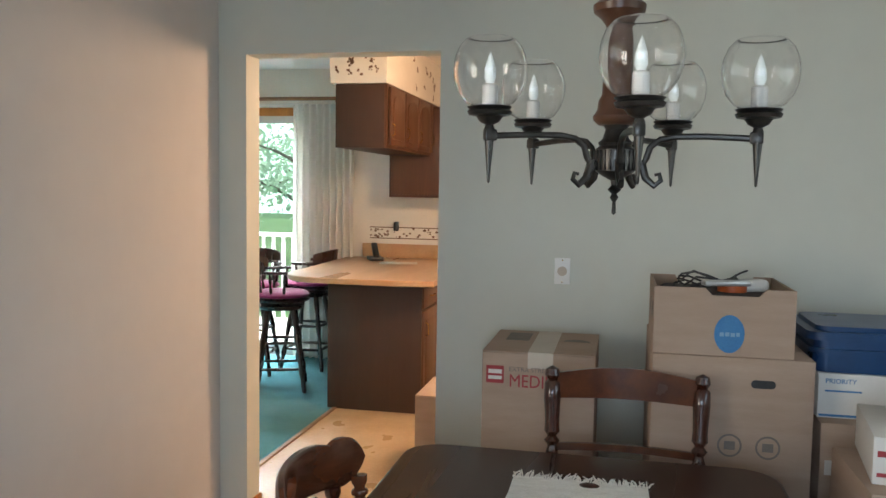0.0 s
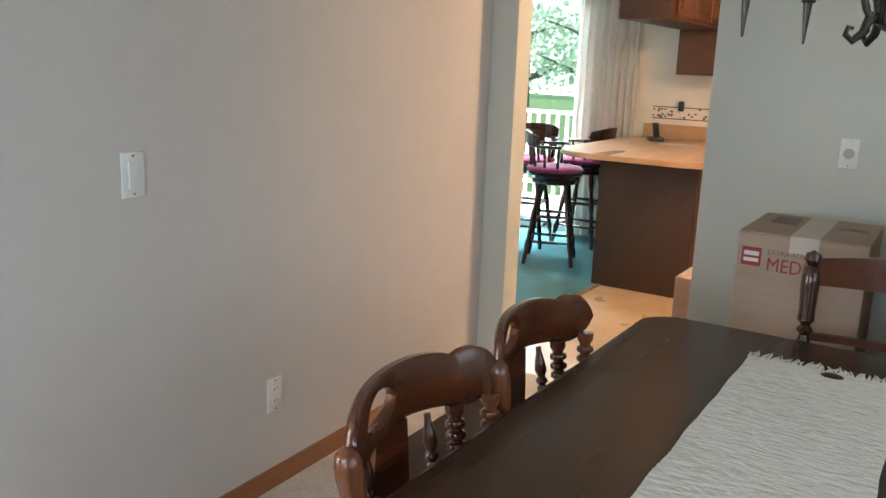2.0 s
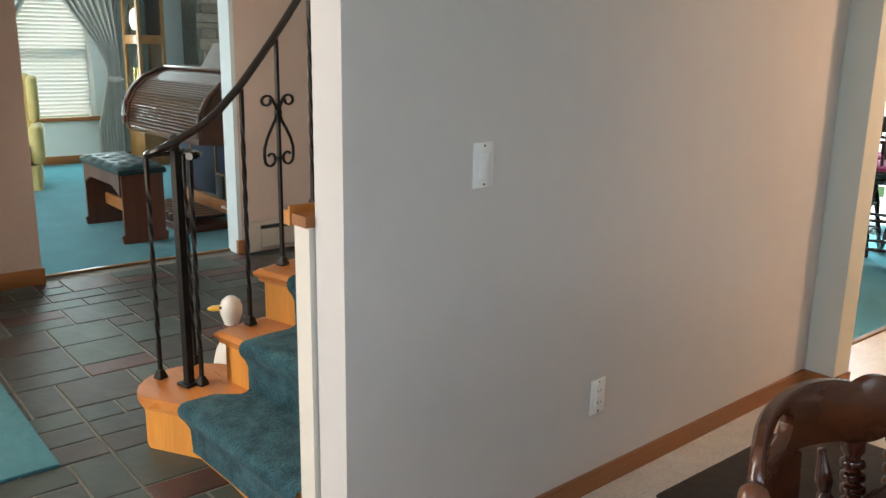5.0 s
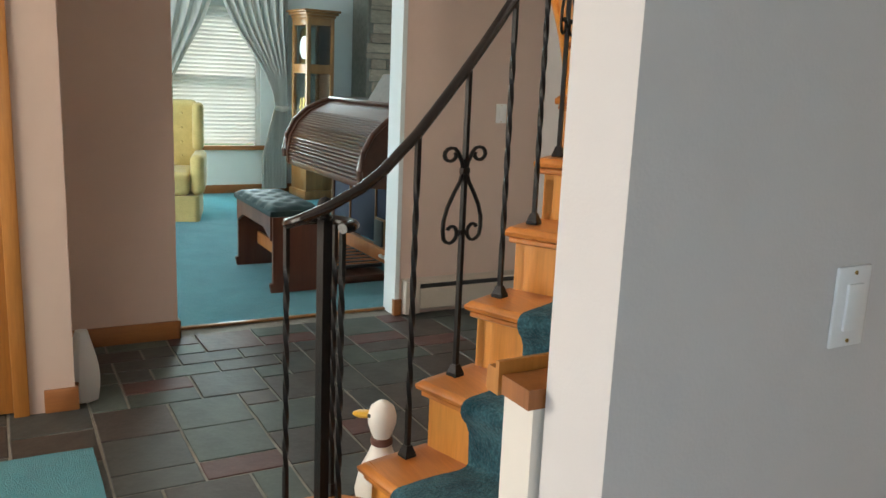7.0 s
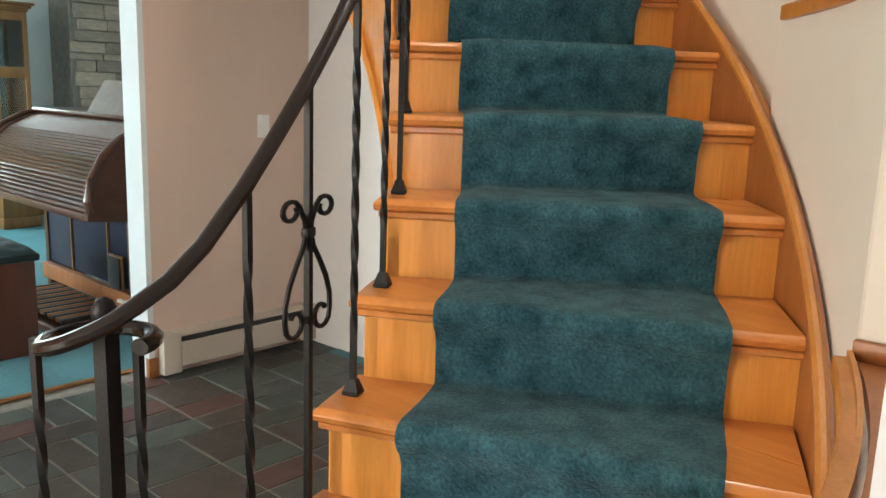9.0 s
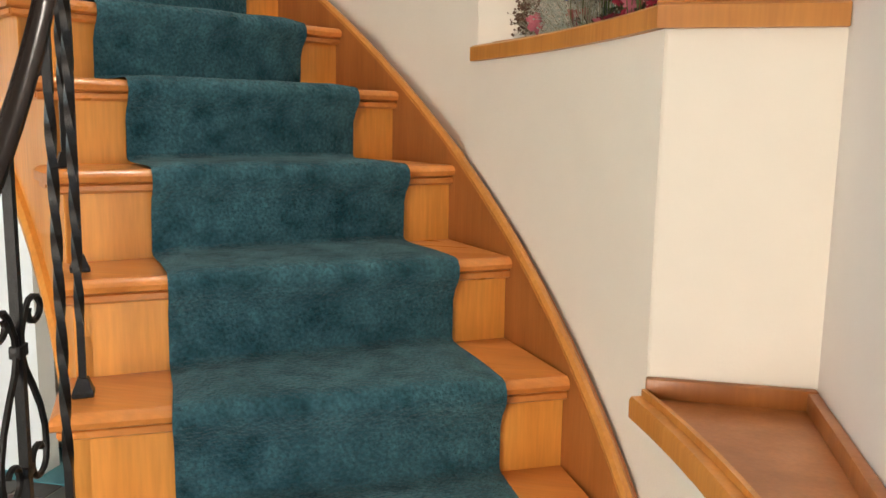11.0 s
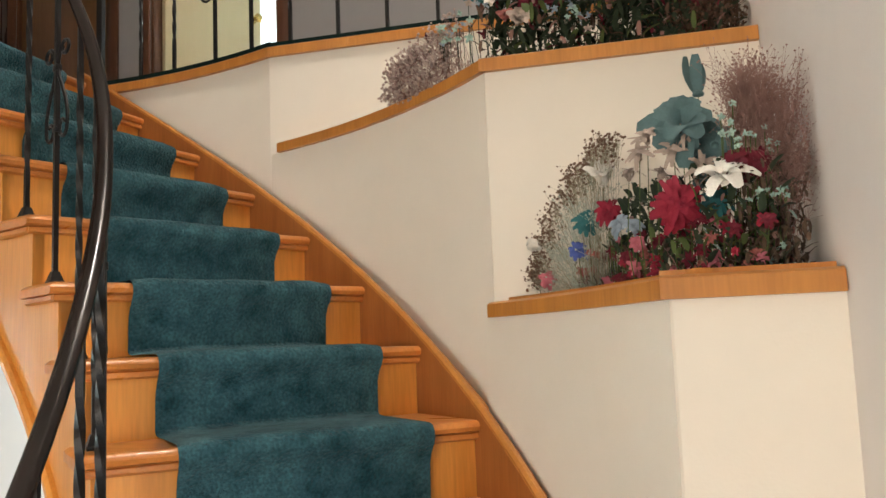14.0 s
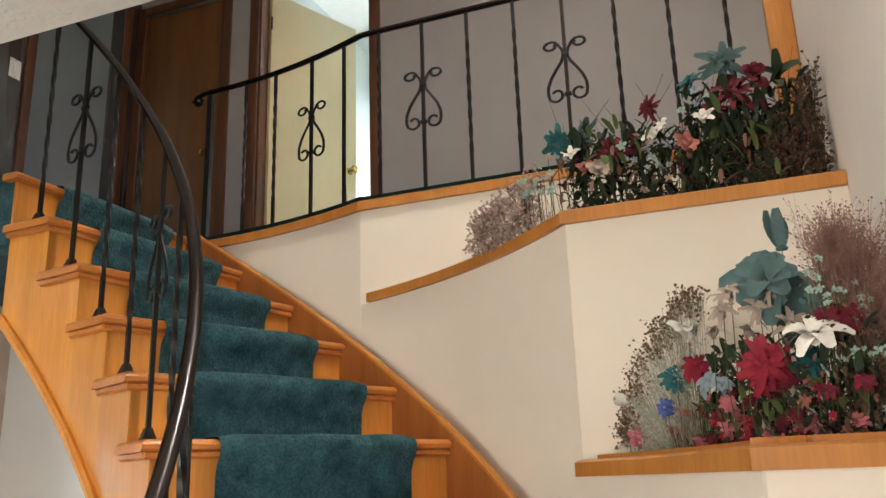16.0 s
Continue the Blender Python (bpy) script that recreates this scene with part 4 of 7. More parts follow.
        part("side_stretcher", bar_lathe((-0.17, s * 0.215, 0.17), (0.18, s * 0.215, 0.17), SPIN), CHAIRWOOD, c)
        for x in (-0.15, 0.16):
            part("leg", bar_lathe((x * 1.25, s * 0.225, 0), (x, s * 0.17, 0.41), LEGP), CHAIRWOOD, c)
    part("cross_stretcher", bar_lathe((0.0, -0.21, 0.17), (0.0, 0.21, 0.17), SPIN), CHAIRWOOD, c)
    return c


mat_ = Geo()
mat_rows = []
for d, z in ((0.0, 0.0), (0.0, 0.005), (0.004, 0.008)):
    o = [(x, y, z) for x, y in rounded(0.135 + d, -1.163 + d, 0.92 - d, -0.235 - d, 0.012, 3)]
    mat_rows.append(o + [o[0]])
mat_.sheet(mat_rows).add(mat_rows[-1][:-1], [tuple(range(len(mat_rows[0]) - 1))])
single("door_mat", mat_, material("dark_mat", (0.045, 0.036, 0.030), (0.032, 0.026, 0.022), scale=40, rough=0.75, bump=0.5, bump_scale=220, fine=0.4), "flat dark brown mat on the beige carpet by the doorway", "mat", (0, 0, 0.0265))
chair_a = captain_chair((1.195, -1.985, 0), 0)
copy_thing(chair_a, pose(1.195, -1.490, 0, 0, 0, 0))

# chair with turned posts at the table's end
c = thing("ladder_chair", "dark wooden dining chair with turned knob-topped posts and curved slats", "chair", (1.688, -0.70, 0))
POST = [(0.018, 0), (0.020, 0.25), (0.022, 0.46), (0.016, 0.48), (0.022, 0.50), (0.020, 0.72), (0.013, 0.745), (0.024, 0.76), (0.013, 0.775), (0.024, 0.79), (0.022, 0.82), (0.026, 0.90), (0.024, 0.945), (0.015, 0.955), (0.024, 0.97), (0.020, 0.99), (0.0, 1)]
for s in (-1, 1):
    part("back_post", bar_lathe((s * 0.205, -0.03, 0), (s * 0.222, 0.03, 0.962), POST, 14), CHAIRWOOD, c)
    part("front_leg", bar_lathe((s * 0.20, -0.42, 0), (s * 0.19, -0.40, 0.42), LEGP), CHAIRWOOD, c)
    part("side_stretcher", bar_lathe((s * 0.20, -0.40, 0.18), (s * 0.205, -0.02, 0.18), SPIN), CHAIRWOOD, c)
for nm, z0, z1, bow in (("crest_slat", 0.864, 0.942, 0.035), ("lower_slat", 0.700, 0.722, 0.030), ("middle_slat", 0.56, 0.60, 0.03)):
    rows = [[(-0.205 + 0.41 * i / 14, 0.018 + bow * math.sin(math.pi * i / 14), z0), (-0.205 + 0.41 * i / 14, 0.018 + bow * math.sin(math.pi * i / 14), z1 + (0.018 * math.sin(math.pi * i / 14) if z0 > 0.8 else 0))] for i in range(15)]
    part(nm, Geo().sheet(rows, thick=(0, 0.016, 0)), CHAIRBACK, c)
part("seat", Geo().prism(rounded(-0.22, -0.44, 0.22, 0.0, 0.05), 0.415, 0.445), CHAIRWOOD, c)

# chandelier
ch = thing("chandelier", "dark pewter and walnut chandelier with five clear glass globes", "chandelier", (1.640, -1.25, 1.445))
part("finial", Geo().lathe([(0, 0), (0.005, 0.004), (0.004, 0.03), (0.010, 0.04), (0.006, 0.048), (0.016, 0.058), (0.007, 0.068), (0.010, 0.082)], 16), PEWTER, ch)
g = Geo().lathe([(0.012, 0.08), (0.030, 0.09), (0.044, 0.10), (0.048, 0.125), (0.046, 0.15), (0.036, 0.158), (0.040, 0.165), (0.030, 0.175), (0.024, 0.195), (0.030, 0.205)], 24)
part("hub", g, PEWTER, ch, "fluted dark pewter hub")
flute = Geo().rbox(-0.003, -0.003, 0.102, 0.003, 0.003, 0.148, 0.001, 1).mesh("flute", PEWTER)
for i in range(24):
    a = 2 * math.pi * i / 24
    part("flute", flute, PEWTER, ch).matrix_basis = pose(0.047 * math.cos(a), 0.047 * math.sin(a), 0, 0, 0, math.degrees(a))
part("column", Geo().lathe([(0.040, 0.205), (0.052, 0.215), (0.054, 0.225), (0.044, 0.24), (0.042, 0.26), (0.034, 0.275), (0.032, 0.40), (0.028, 0.42), (0.030, 0.43), (0.040, 0.445), (0.058, 0.46), (0.060, 0.475), (0.042, 0.49), (0.020, 0.50), (0.026, 0.53), (0.016, 0.55), (0.016, 0.60)], 24), wood("chandelier_walnut", (0.11, 0.045, 0.022), (0.07, 0.028, 0.014), 0.35), ch, "turned walnut column")
part("chain", Geo().tube([(0, 0, 0.60), (0, 0, 1.035)], 0.006, 6), PEWTER, ch)
part("canopy", Geo().lathe([(0.02, 1.01), (0.06, 1.03), (0.065, 1.055)], 20), PEWTER, ch)
toward = -90.0  # direction of the camera's first standpoint; arm angles are fitted to that view
# faint emission whitens bulbs that are taken as unlit
BULB = glow("frosted_bulb", (0.82, 0.86, 0.82), 0.12)
for i in range(5):
    a = radians(toward + 8.7 + 72 * i)
    rot = Matrix.Rotation(a, 4, "Z")
    R = 0.305
    path = [(0.040, 0, 0.13), (0.058, 0, 0.105), (0.070, 0, 0.13), (0.078, 0, 0.155), (0.100, 0, 0.172), (0.135, 0, 0.178), (0.20, 0, 0.178), (R, 0, 0.172)]
    arm = part("arm", Geo().tube(path, 0.0075, 8, up=(0, 1, 0)).tube([(0.058, 0, 0.125), (0.070, 0, 0.085), (0.090, 0, 0.068), (0.104, 0, 0.080), (0.100, 0, 0.095), (0.090, 0, 0.092)], [0.010, 0.009, 0.008, 0.006, 0.005, 0.004], 8, up=(0, 1, 0)).rbox(R - 0.016, -0.011, 0.161, R + 0.012, 0.011, 0.187, 0.004).move(rot), PEWTER, ch)
    m = rot @ Matrix.Translation((R, 0, -0.033))
    part("spike", Geo().lathe([(0, 0.10), (0.003, 0.104), (0.004, 0.12), (0.010, 0.19), (0.012, 0.22), (0.008, 0.232)], 12).move(m), PEWTER, arm)
    part("cup", Geo().lathe([(0.008, 0.228), (0.022, 0.236), (0.030, 0.247), (0.046, 0.250), (0.050, 0.258), (0.044, 0.262), (0.050, 0.268), (0.044, 0.270)], 24).move(m), PEWTER, arm)
    part("candle", Geo().lathe([(0.017, 0.265), (0.017, 0.315), (0.012, 0.319), (0.0, 0.319)], 14).move(m), DUCKW, arm)
    part("bulb", Geo().lathe([(0.007, 0.317), (0.013, 0.332), (0.012, 0.352), (0.005, 0.375), (0.0, 0.388)], 12).move(m), BULB, arm)
    prof = [(0.034, 0.266), (0.054, 0.278), (0.070, 0.298), (0.079, 0.322), (0.082, 0.348), (0.079, 0.374), (0.070, 0.397), (0.056, 0.413), (0.048, 0.418)]
    part("globe", Geo().lathe(prof + [(r - 0.0018, z) for r, z in reversed(prof)], 28).move(m), GLOBE, arm, "clear round glass globe open at the top").visible_shadow = False

# switch, outlet, phone plate
def plate(name, place, turn, w, h, kind, label):
    p = thing(name, label, "wall plate", place, turn)
    part("plate", Geo().rbox(0, -w / 2, -h / 2, 0.006, w / 2, h / 2, 0.003), PLATE, p)
    if kind == "switch":
        part("paddle", Geo().rbox(0.006, -0.017, -0.034, 0.011, 0.017, 0.034, 0.002), PLATE, p)
    if kind == "outlet":
        for z in (-0.02, 0.02):
            part("socket", Geo().lathe([(0.017, 0.0), (0.0165, 0.003), (0, 0.003)], 20, (0.006, 0, z), Matrix.Rotation(radians(90), 3, "Y")), PLATE, p)
            part("slot", Geo().box(0.0092, -0.008, z - 0.004, 0.0098, -0.006, z + 0.005).box(0.0092, 0.006, z - 0.004, 0.0098, 0.008, z + 0.005), DARK, p)
    if kind == "jack":
        part("jack", Geo().lathe([(0.019, 0.0), (0.019, 0.004), (0.012, 0.005), (0, 0.005)], 20, (0.006, 0, 0), Matrix.Rotation(radians(90), 3, "Y")), HEATER, p)
    for z in (-h * 0.42, h * 0.42):
        part("screw", Geo().lathe([(0.003, 0), (0.003, 0.0015), (0, 0.0015)], 8, (0.006, 0, z), Matrix.Rotation(radians(90), 3, "Y")), BRASS, p)
    return p


plate("light_switch", (-0.0100, -1.812, 1.130), 1.5, 0.072, 0.117, "switch", "ivory rocker light switch on the partition wall")
plate("wall_outlet", (-0.0228, -1.288, 0.354), 1.5, 0.070, 0.117, "outlet", "ivory double outlet low on the partition wall")
plate("phone_jack", (1.434, 0.1295, 1.176), -90, 0.062, 0.105, "jack", "ivory wall plate with a round jack")
plate("entry_switch", (-3.6695, -0.10, 1.22), 0, 0.075, 0.117, "switch", "pale switch plate on the tan entry wall")
plate("hall_switch", (-4.0995, 0.40, TOP + 1.2), 0, 0.075, 0.117, "switch", "pale switch plate in the upper hall")

# cardboard boxes
PLATE_BLUE = material("printed_pale_blue", (0.22, 0.36, 0.50), (0.20, 0.33, 0.46), scale=20, rough=0.7)
RED = material("printed_red", (0.34, 0.045, 0.055), (0.30, 0.04, 0.045), scale=20, rough=0.8)
BLUEP = material("printed_blue", (0.05, 0.20, 0.42), (0.04, 0.17, 0.38), scale=20, rough=0.7)
GREYP = material("printed_grey", (0.20, 0.17, 0.15), (0.17, 0.15, 0.13), scale=20, rough=0.8)
LABELW = material("paper_label", (0.72, 0.71, 0.68), (0.68, 0.67, 0.64), scale=9, rough=0.7, fine=0.06)
FRONT = Matrix.Rotation(radians(90), 4, "X")

b = thing("moving_box", "brown cardboard moving box with red print, taped flaps", "box", (1.40, -0.235, 0.498))
part("body", Geo().rbox(-0.19, -0.215, 0, 0.19, 0.215, 0.45, 0.004), CARD, b)
part("flap", Geo().rbox(-0.19, -0.215, 0.451, 0.19, -0.002, 0.455, 0.001, 1), CARD, b)
part("flap", Geo().rbox(-0.19, 0.002, 0.451, 0.19, 0.215, 0.455, 0.001, 1), CARD, b)
part("tape", Geo().box(-0.035, -0.2155, 0.40, 0.05, -0.2150, 0.4558).box(-0.035, -0.2155, 0.4553, 0.05, 0.2155, 0.4560), HEATER, b)
part("shipping_label", Geo().box(-0.14, 0.0, 0.4552, -0.055, 0.16, 0.4556), GREYP, b)
part("hand_hole", Geo().prism([(0.115 + 0.05 * math.cos(t / 8 * math.pi), 0.02 + 0.05 * math.sin(t / 8 * math.pi)) for t in range(9)], 0.4552, 0.4557), GREYP, b)
part("badge", Geo().box(-0.175, -0.2160, 0.345, -0.115, -0.2152, 0.405), RED, b)
part("badge_print", Geo().box(-0.168, -0.2164, 0.378, -0.122, -0.2161, 0.392).box(-0.168, -0.2164, 0.358, -0.122, -0.2161, 0.370), LABELW, b)
part("print_small", text_geo("EXTRA STRENGTH", 0.022, Matrix.Translation((-0.098, -0.2156, 0.388)) @ FRONT), GREYP, b)
part("print_large", text_geo("MEDIUM", 0.062, Matrix.Translation((-0.098, -0.2156, 0.335)) @ FRONT @ Matrix.Diagonal((0.86, 1, 1, 1))), RED, b)
b2 = thing("lower_box", "plain brown cardboard box under the moving box", "box", (1.40, -0.225, 0))
part("body", Geo().rbox(-0.20, -0.215, 0, 0.20, 0.215, 0.497, 0.004), CARD, b2)
part("tape", Geo().box(-0.03, -0.2155, 0.30, 0.03, -0.2150, 0.47), HEATER, b2)

b = thing("large_carton", "large plain cardboard carton with an oval hand hole", "box", (2.00, -0.31, 0))
part("body", Geo().rbox(-0.235, -0.30, 0.0, 0.235, 0.29, 1.005, 0.005), CARD, b)
# dark patch stands for the shade in the hole; the carton is uncut
part("hand_hole", Geo().prism(rounded(0.055, 0.915, 0.125, 0.940, 0.012), -0.3012, -0.3005, "y"), DARK, b)
for x in (0.0, 0.11):
    part("stamp", Geo().add([(x + r * math.cos(2 * math.pi * i / 24), -0.3008, 0.735 + r * math.sin(2 * math.pi * i / 24)) for r in (0.036, 0.030) for i in range(24)], [(i, (i + 1) % 24, 24 + (i + 1) % 24, 24 + i) for i in range(24)]).rbox(x - 0.016, -0.301, 0.722, x + 0.016, -0.3005, 0.748, 0.0002, 1), GREYP, b)

b = thing("fruit_box", "open cardboard fruit box with a blue oval label on the carton", "box", (1.97, -0.40, 1.006))
t, bw, bd, bh = 0.008, 0.205, 0.20, 0.205


def notch(w, h, n0, n1, drop):
    return [(-w, 0), (w, 0), (w, h), (n1 + 0.02, h), (n1, h - drop), (n0, h - drop), (n0 - 0.02, h), (-w, h)]


part("front_wall", Geo().prism(notch(bw, bh, -0.035, 0.10, 0.022), -bd, -bd + t, "y"), CARD, b)
part("back_wall", Geo().prism(notch(bw, bh, -0.10, 0.12, 0.05), bd - t, bd, "y"), CARD, b)
for s in (-1, 1):
    part("side_wall", Geo().rbox(s * bw - (t if s > 0 else 0), -bd + t, 0, s * bw + (0 if s > 0 else t), bd - t, bh, 0.002, 1), CARD, b)
part("bottom", Geo().box(-bw + t, -bd + t, 0, bw - t, bd - t, t), CARD_IN, b)
ov = [(0.018 + 0.044 * math.cos(2 * math.pi * i / 28), 0.068 + 0.058 * math.sin(2 * math.pi * i / 28)) for i in range(28)]
part("oval_label", Geo().prism(ov, -bd - 0.0012, -bd - 0.0003, "y"), BLUEP, b)
g = Geo()
for k, (dx, dz, w) in enumerate(((-0.028, -0.008, 0.012), (-0.012, -0.007, 0.012), (0.004, -0.008, 0.012), (0.020, -0.007, 0.010))):
    g.box(0.018 + dx, -bd - 0.0018, 0.068 + dz, 0.018 + dx + w, -bd - 0.0013, 0.068 + dz + 0.012)
part("label_mark", g, PLATE_BLUE, b, "pale bars across the blue oval")
# vents are dark patches on the side, shade coloured on without openings
for y in (-0.08, 0.06):
    part("vent_hole", Geo().prism([(y + 0.016 * math.cos(2 * math.pi * i / 14), 0.12 - 0.05 * (y > 0) * 0 + 0.024 * math.sin(2 * math.pi * i / 14)) for i in range(14)], -bw - 0.001, -bw - 0.0003, "x"), DARK, b)
# what lies in the fruit box
cable = single("coiled_cable", Geo().tube([(0.10 * math.cos(i * 0.42) * (1 + 0.2 * math.sin(i)), 0.05 * math.sin(i * 0.42), 0.003 * i * 0.35 + 0.015 * math.sin(i * 1.3)) for i in range(46)], 0.0035, 6), DARK, "tangled black cables spilling over the fruit box", "cable", (1.95, -0.36, 1.185))
single("white_adapter", Geo().rbox(-0.045, -0.03, 0, 0.045, 0.03, 0.04, 0.014, 3), LABELW, "white rounded plug adapter in the fruit box", "adapter", (2.075, -0.42, 1.185), 20)
single("orange_tape", Geo().lathe([(0.030, 0), (0.045, 0), (0.045, 0.03), (0.030, 0.03), (0.030, 0)], 20), material("orange_plastic", (0.6, 0.12, 0.02), (0.5, 0.1, 0.02), rough=0.4), "orange tape roll in the fruit box", "tape roll", (2.01, -0.45, 1.185))
single("silver_remote", Geo().rbox(-0.075, -0.02, 0, 0.075, 0.02, 0.018, 0.006), material("silver_plastic", (0.5, 0.5, 0.5), rough=0.3, metal=0.5), "slim silver device lying in the fruit box", "remote", (1.985, -0.50, 1.209), 18)
single("packed_cloth", Geo().rbox(-0.18, -0.17, 0, 0.18, 0.17, 0.172, 0.03, 3), material("packed_dark", (0.06, 0.05, 0.045), rough=0.9), "dark packed things filling the fruit box", "packed goods", (1.97, -0.40, 1.015))

tote = thing("storage_tote", "dark blue plastic storage tote with a snap lid", "storage tote", (2.49, -0.33, 0.955))
part("tub", Geo().prism(rounded(-0.235, -0.17, 0.28, 0.17, 0.04), 0, 0.10), BLUE, tote)
part("lid", Geo().prism(rounded(-0.26, -0.19, 0.30, 0.19, 0.05), 0.10, 0.125).prism(rounded(-0.23, -0.16, 0.27, 0.16, 0.04), 0.125, 0.14), BLUE, tote)
part("rim", Geo().prism(rounded(-0.25, -0.18, 0.29, 0.18, 0.05), 0.06, 0.072), BLUE, tote)
mb = thing("mailing_box", "white mailing box with printed lines under the blue tote", "box", (2.47, -0.34, 0.815))
part("body", Geo().rbox(-0.205, -0.17, 0, 0.26, 0.17, 0.138, 0.003), LABELW, mb)
part("print", text_geo("PRIORITY", 0.021, Matrix.Translation((-0.185, -0.1706, 0.108)) @ FRONT).box(-0.185, -0.1712, 0.082, -0.08, -0.1705, 0.087).box(-0.20, -0.1712, 0.005, 0.255, -0.1705, 0.012), BLUEP, mb)
st = thing("carton_stack", "tall brown carton beside the boxes", "box", (2.50, -0.36, 0))
part("body", Geo().rbox(-0.235, -0.21, 0, 0.30, 0.20, 0.814, 0.004), CARD, st)
part("label", Geo().box(-0.22, -0.2112, 0.655, -0.14, -0.2103, 0.70), LABELW, st)
part("print", Geo().box(-0.11, -0.2112, 0.665, -0.07, -0.2103, 0.715), DARK, st)
sd = thing("side_carton", "open brown carton beside the table", "box", (2.46, -0.92, 0))
part("body", Geo().rbox(-0.20, -0.19, 0, 0.24, 0.19, 0.79, 0.004), CARD, sd)
mw = thing("mailing_box", "white mailing box with printed lines on the side carton", "box", (2.50, -0.90, 0.792), -8)
part("body", Geo().rbox(-0.20, -0.17, 0, 0.22, 0.17, 0.12, 0.003), LABELW, mw)
part("print", Geo().box(-0.19, -0.1712, 0.07, -0.02, -0.1705, 0.085).box(-0.19, -0.1712, 0.02, 0.20, -0.1705, 0.03), RED, mw)
single("folded_cloth", Geo().rbox(-0.12, -0.10, 0, 0.14, 0.10, 0.05, 0.022, 3).rbox(-0.10, -0.09, 0.052, 0.15, 0.09, 0.10, 0.022, 3), SHEER, "cream folded cloth heaped on the boxes", "cloth", (2.50, -0.88, 0.915), 12)
single("blue_crate", Geo().rbox(-0.20, -0.11, 0, 0.12, 0.11, 0.60, 0.02), BLUE, "dark blue crate low beside the cartons", "crate", (2.20, -0.86, 0))
single("red_bag", Geo().lathe([(0.0, 0), (0.10, 0.0), (0.13, 0.2), (0.12, 0.5), (0.08, 0.60), (0.0, 0.63)], 18), material("rust_cloth", (0.16, 0.04, 0.02), (0.12, 0.03, 0.015), rough=0.8), "rust red round bag by the cartons", "bag", (2.30, -1.22, 0))

# ---------------------------------------------------------------- kitchen and nook
pen = thing("kitchen_peninsula", "dark brown kitchen peninsula cabinet with drawers", "cabinet", (0.03, 2.05, 0))
part("end_panel", Geo().rbox(-0.285, 0, 0.0, 0.365, 0.02, 0.862, 0.003), CABPANEL, pen)
part("body", Geo().box(-0.28, 0.021, 0.09, 0.352, 1.52, 0.862), CABPANEL, pen)
part("toe_kick", Geo().box(-0.27, 0.021, 0.0, 0.21, 1.5, 0.089), DARK, pen)
for i in range(3):
    y = 0.04 + i * 0.5
    d = part("drawer", Geo().rbox(0.353, y, 0.70, 0.372, y + 0.46, 0.84, 0.005), CABWOOD, pen)
    part("handle", Geo().tube([(0.372, y + 0.18, 0.77), (0.392, y + 0.19, 0.768), (0.392, y + 0.27, 0.768), (0.372, y + 0.28, 0.77)], 0.004, 6), BRASS, d)
    d = part("door", Geo().rbox(0.353, y, 0.11, 0.372, y + 0.46, 0.68, 0.005).rbox(0.372, y + 0.06, 0.17, 0.377, y + 0.40, 0.62, 0.004), CABWOOD, pen)
    part("handle", Geo().tube([(0.372, y + 0.05, 0.60), (0.392, y + 0.05, 0.59), (0.392, y + 0.05, 0.52), (0.372, y + 0.05, 0.51)], 0.004, 6), BRASS, d)
# rounded worktop
o = [(0.50, 1.93), (0.50, 3.59), (-0.62, 3.59), (-0.60, 2.55)]
o += [(-0.60 + 0.30 * (1 - math.cos(radians(b))), 2.25 - 0.36 * math.sin(radians(b)) + 0.02) for b in range(0, 91, 9)]
o += [(0.05, 1.885), (0.30, 1.89)]
rows = []
for d, z in ((0.006, 0.864), (0.0, 0.870), (0.0, 0.896), (0.006, 0.902)):
    c0 = Vector((-0.1, 2.8))
    rr = [(p[0] + (d if p[0] < c0.x else -d), p[1] + (d if p[1] < c0.y else -d), z) for p in o]
    rows.append(rr + [rr[0]])
g = Geo().sheet(rows).add(rows[0][:-1], [tuple(range(len(o)))]).add(rows[-1][:-1], [tuple(range(len(o)))])
single("worktop", g, LAMINATE, "tan wood-grain laminate worktop with a rounded end", "worktop")
single("backsplash", Geo().rbox(-0.50, 3.575, 0.903, 1.6, 3.598, 1.02, 0.004), LAMINATE, "tan wood-grain backsplash strip against the wall", "backsplash")
# wallpaper border and sprigs
bd = thing("wallpaper_border", "brown floral wallpaper border over the backsplash", "wallpaper border", (0, 3.597, 0))
part("band", Geo().box(-0.44, -0.001, 1.06, 1.6, 0.002, 1.165), PAPERW, bd)
g = Geo()
for i in range(70):
    x, z, r = -0.43 + random.random() * 1.0, 1.075 + random.random() * 0.075, random.uniform(0.006, 0.014)
    g.prism([(x + r * math.cos(k * 1.2566 + i), z + r * math.sin(k * 1.2566 + i) * 0.8) for k in range(5)], -0.0022, -0.0012, "y")
g.box(-0.44, -0.0022, 1.062, 1.6, -0.0012, 1.070).box(-0.44, -0.0022, 1.155, 1.6, -0.0012, 1.163)
part("pattern", g, SPRIG, bd)
# hanging cabinets over the peninsula
sof = structure("soffit", Geo().box(-0.225, 1.985, 2.17, 0.16, 3.6, CEILING - 0.001), PAPERW, "wallpapered soffit over the hanging cabinets", "soffit")
g = Geo()
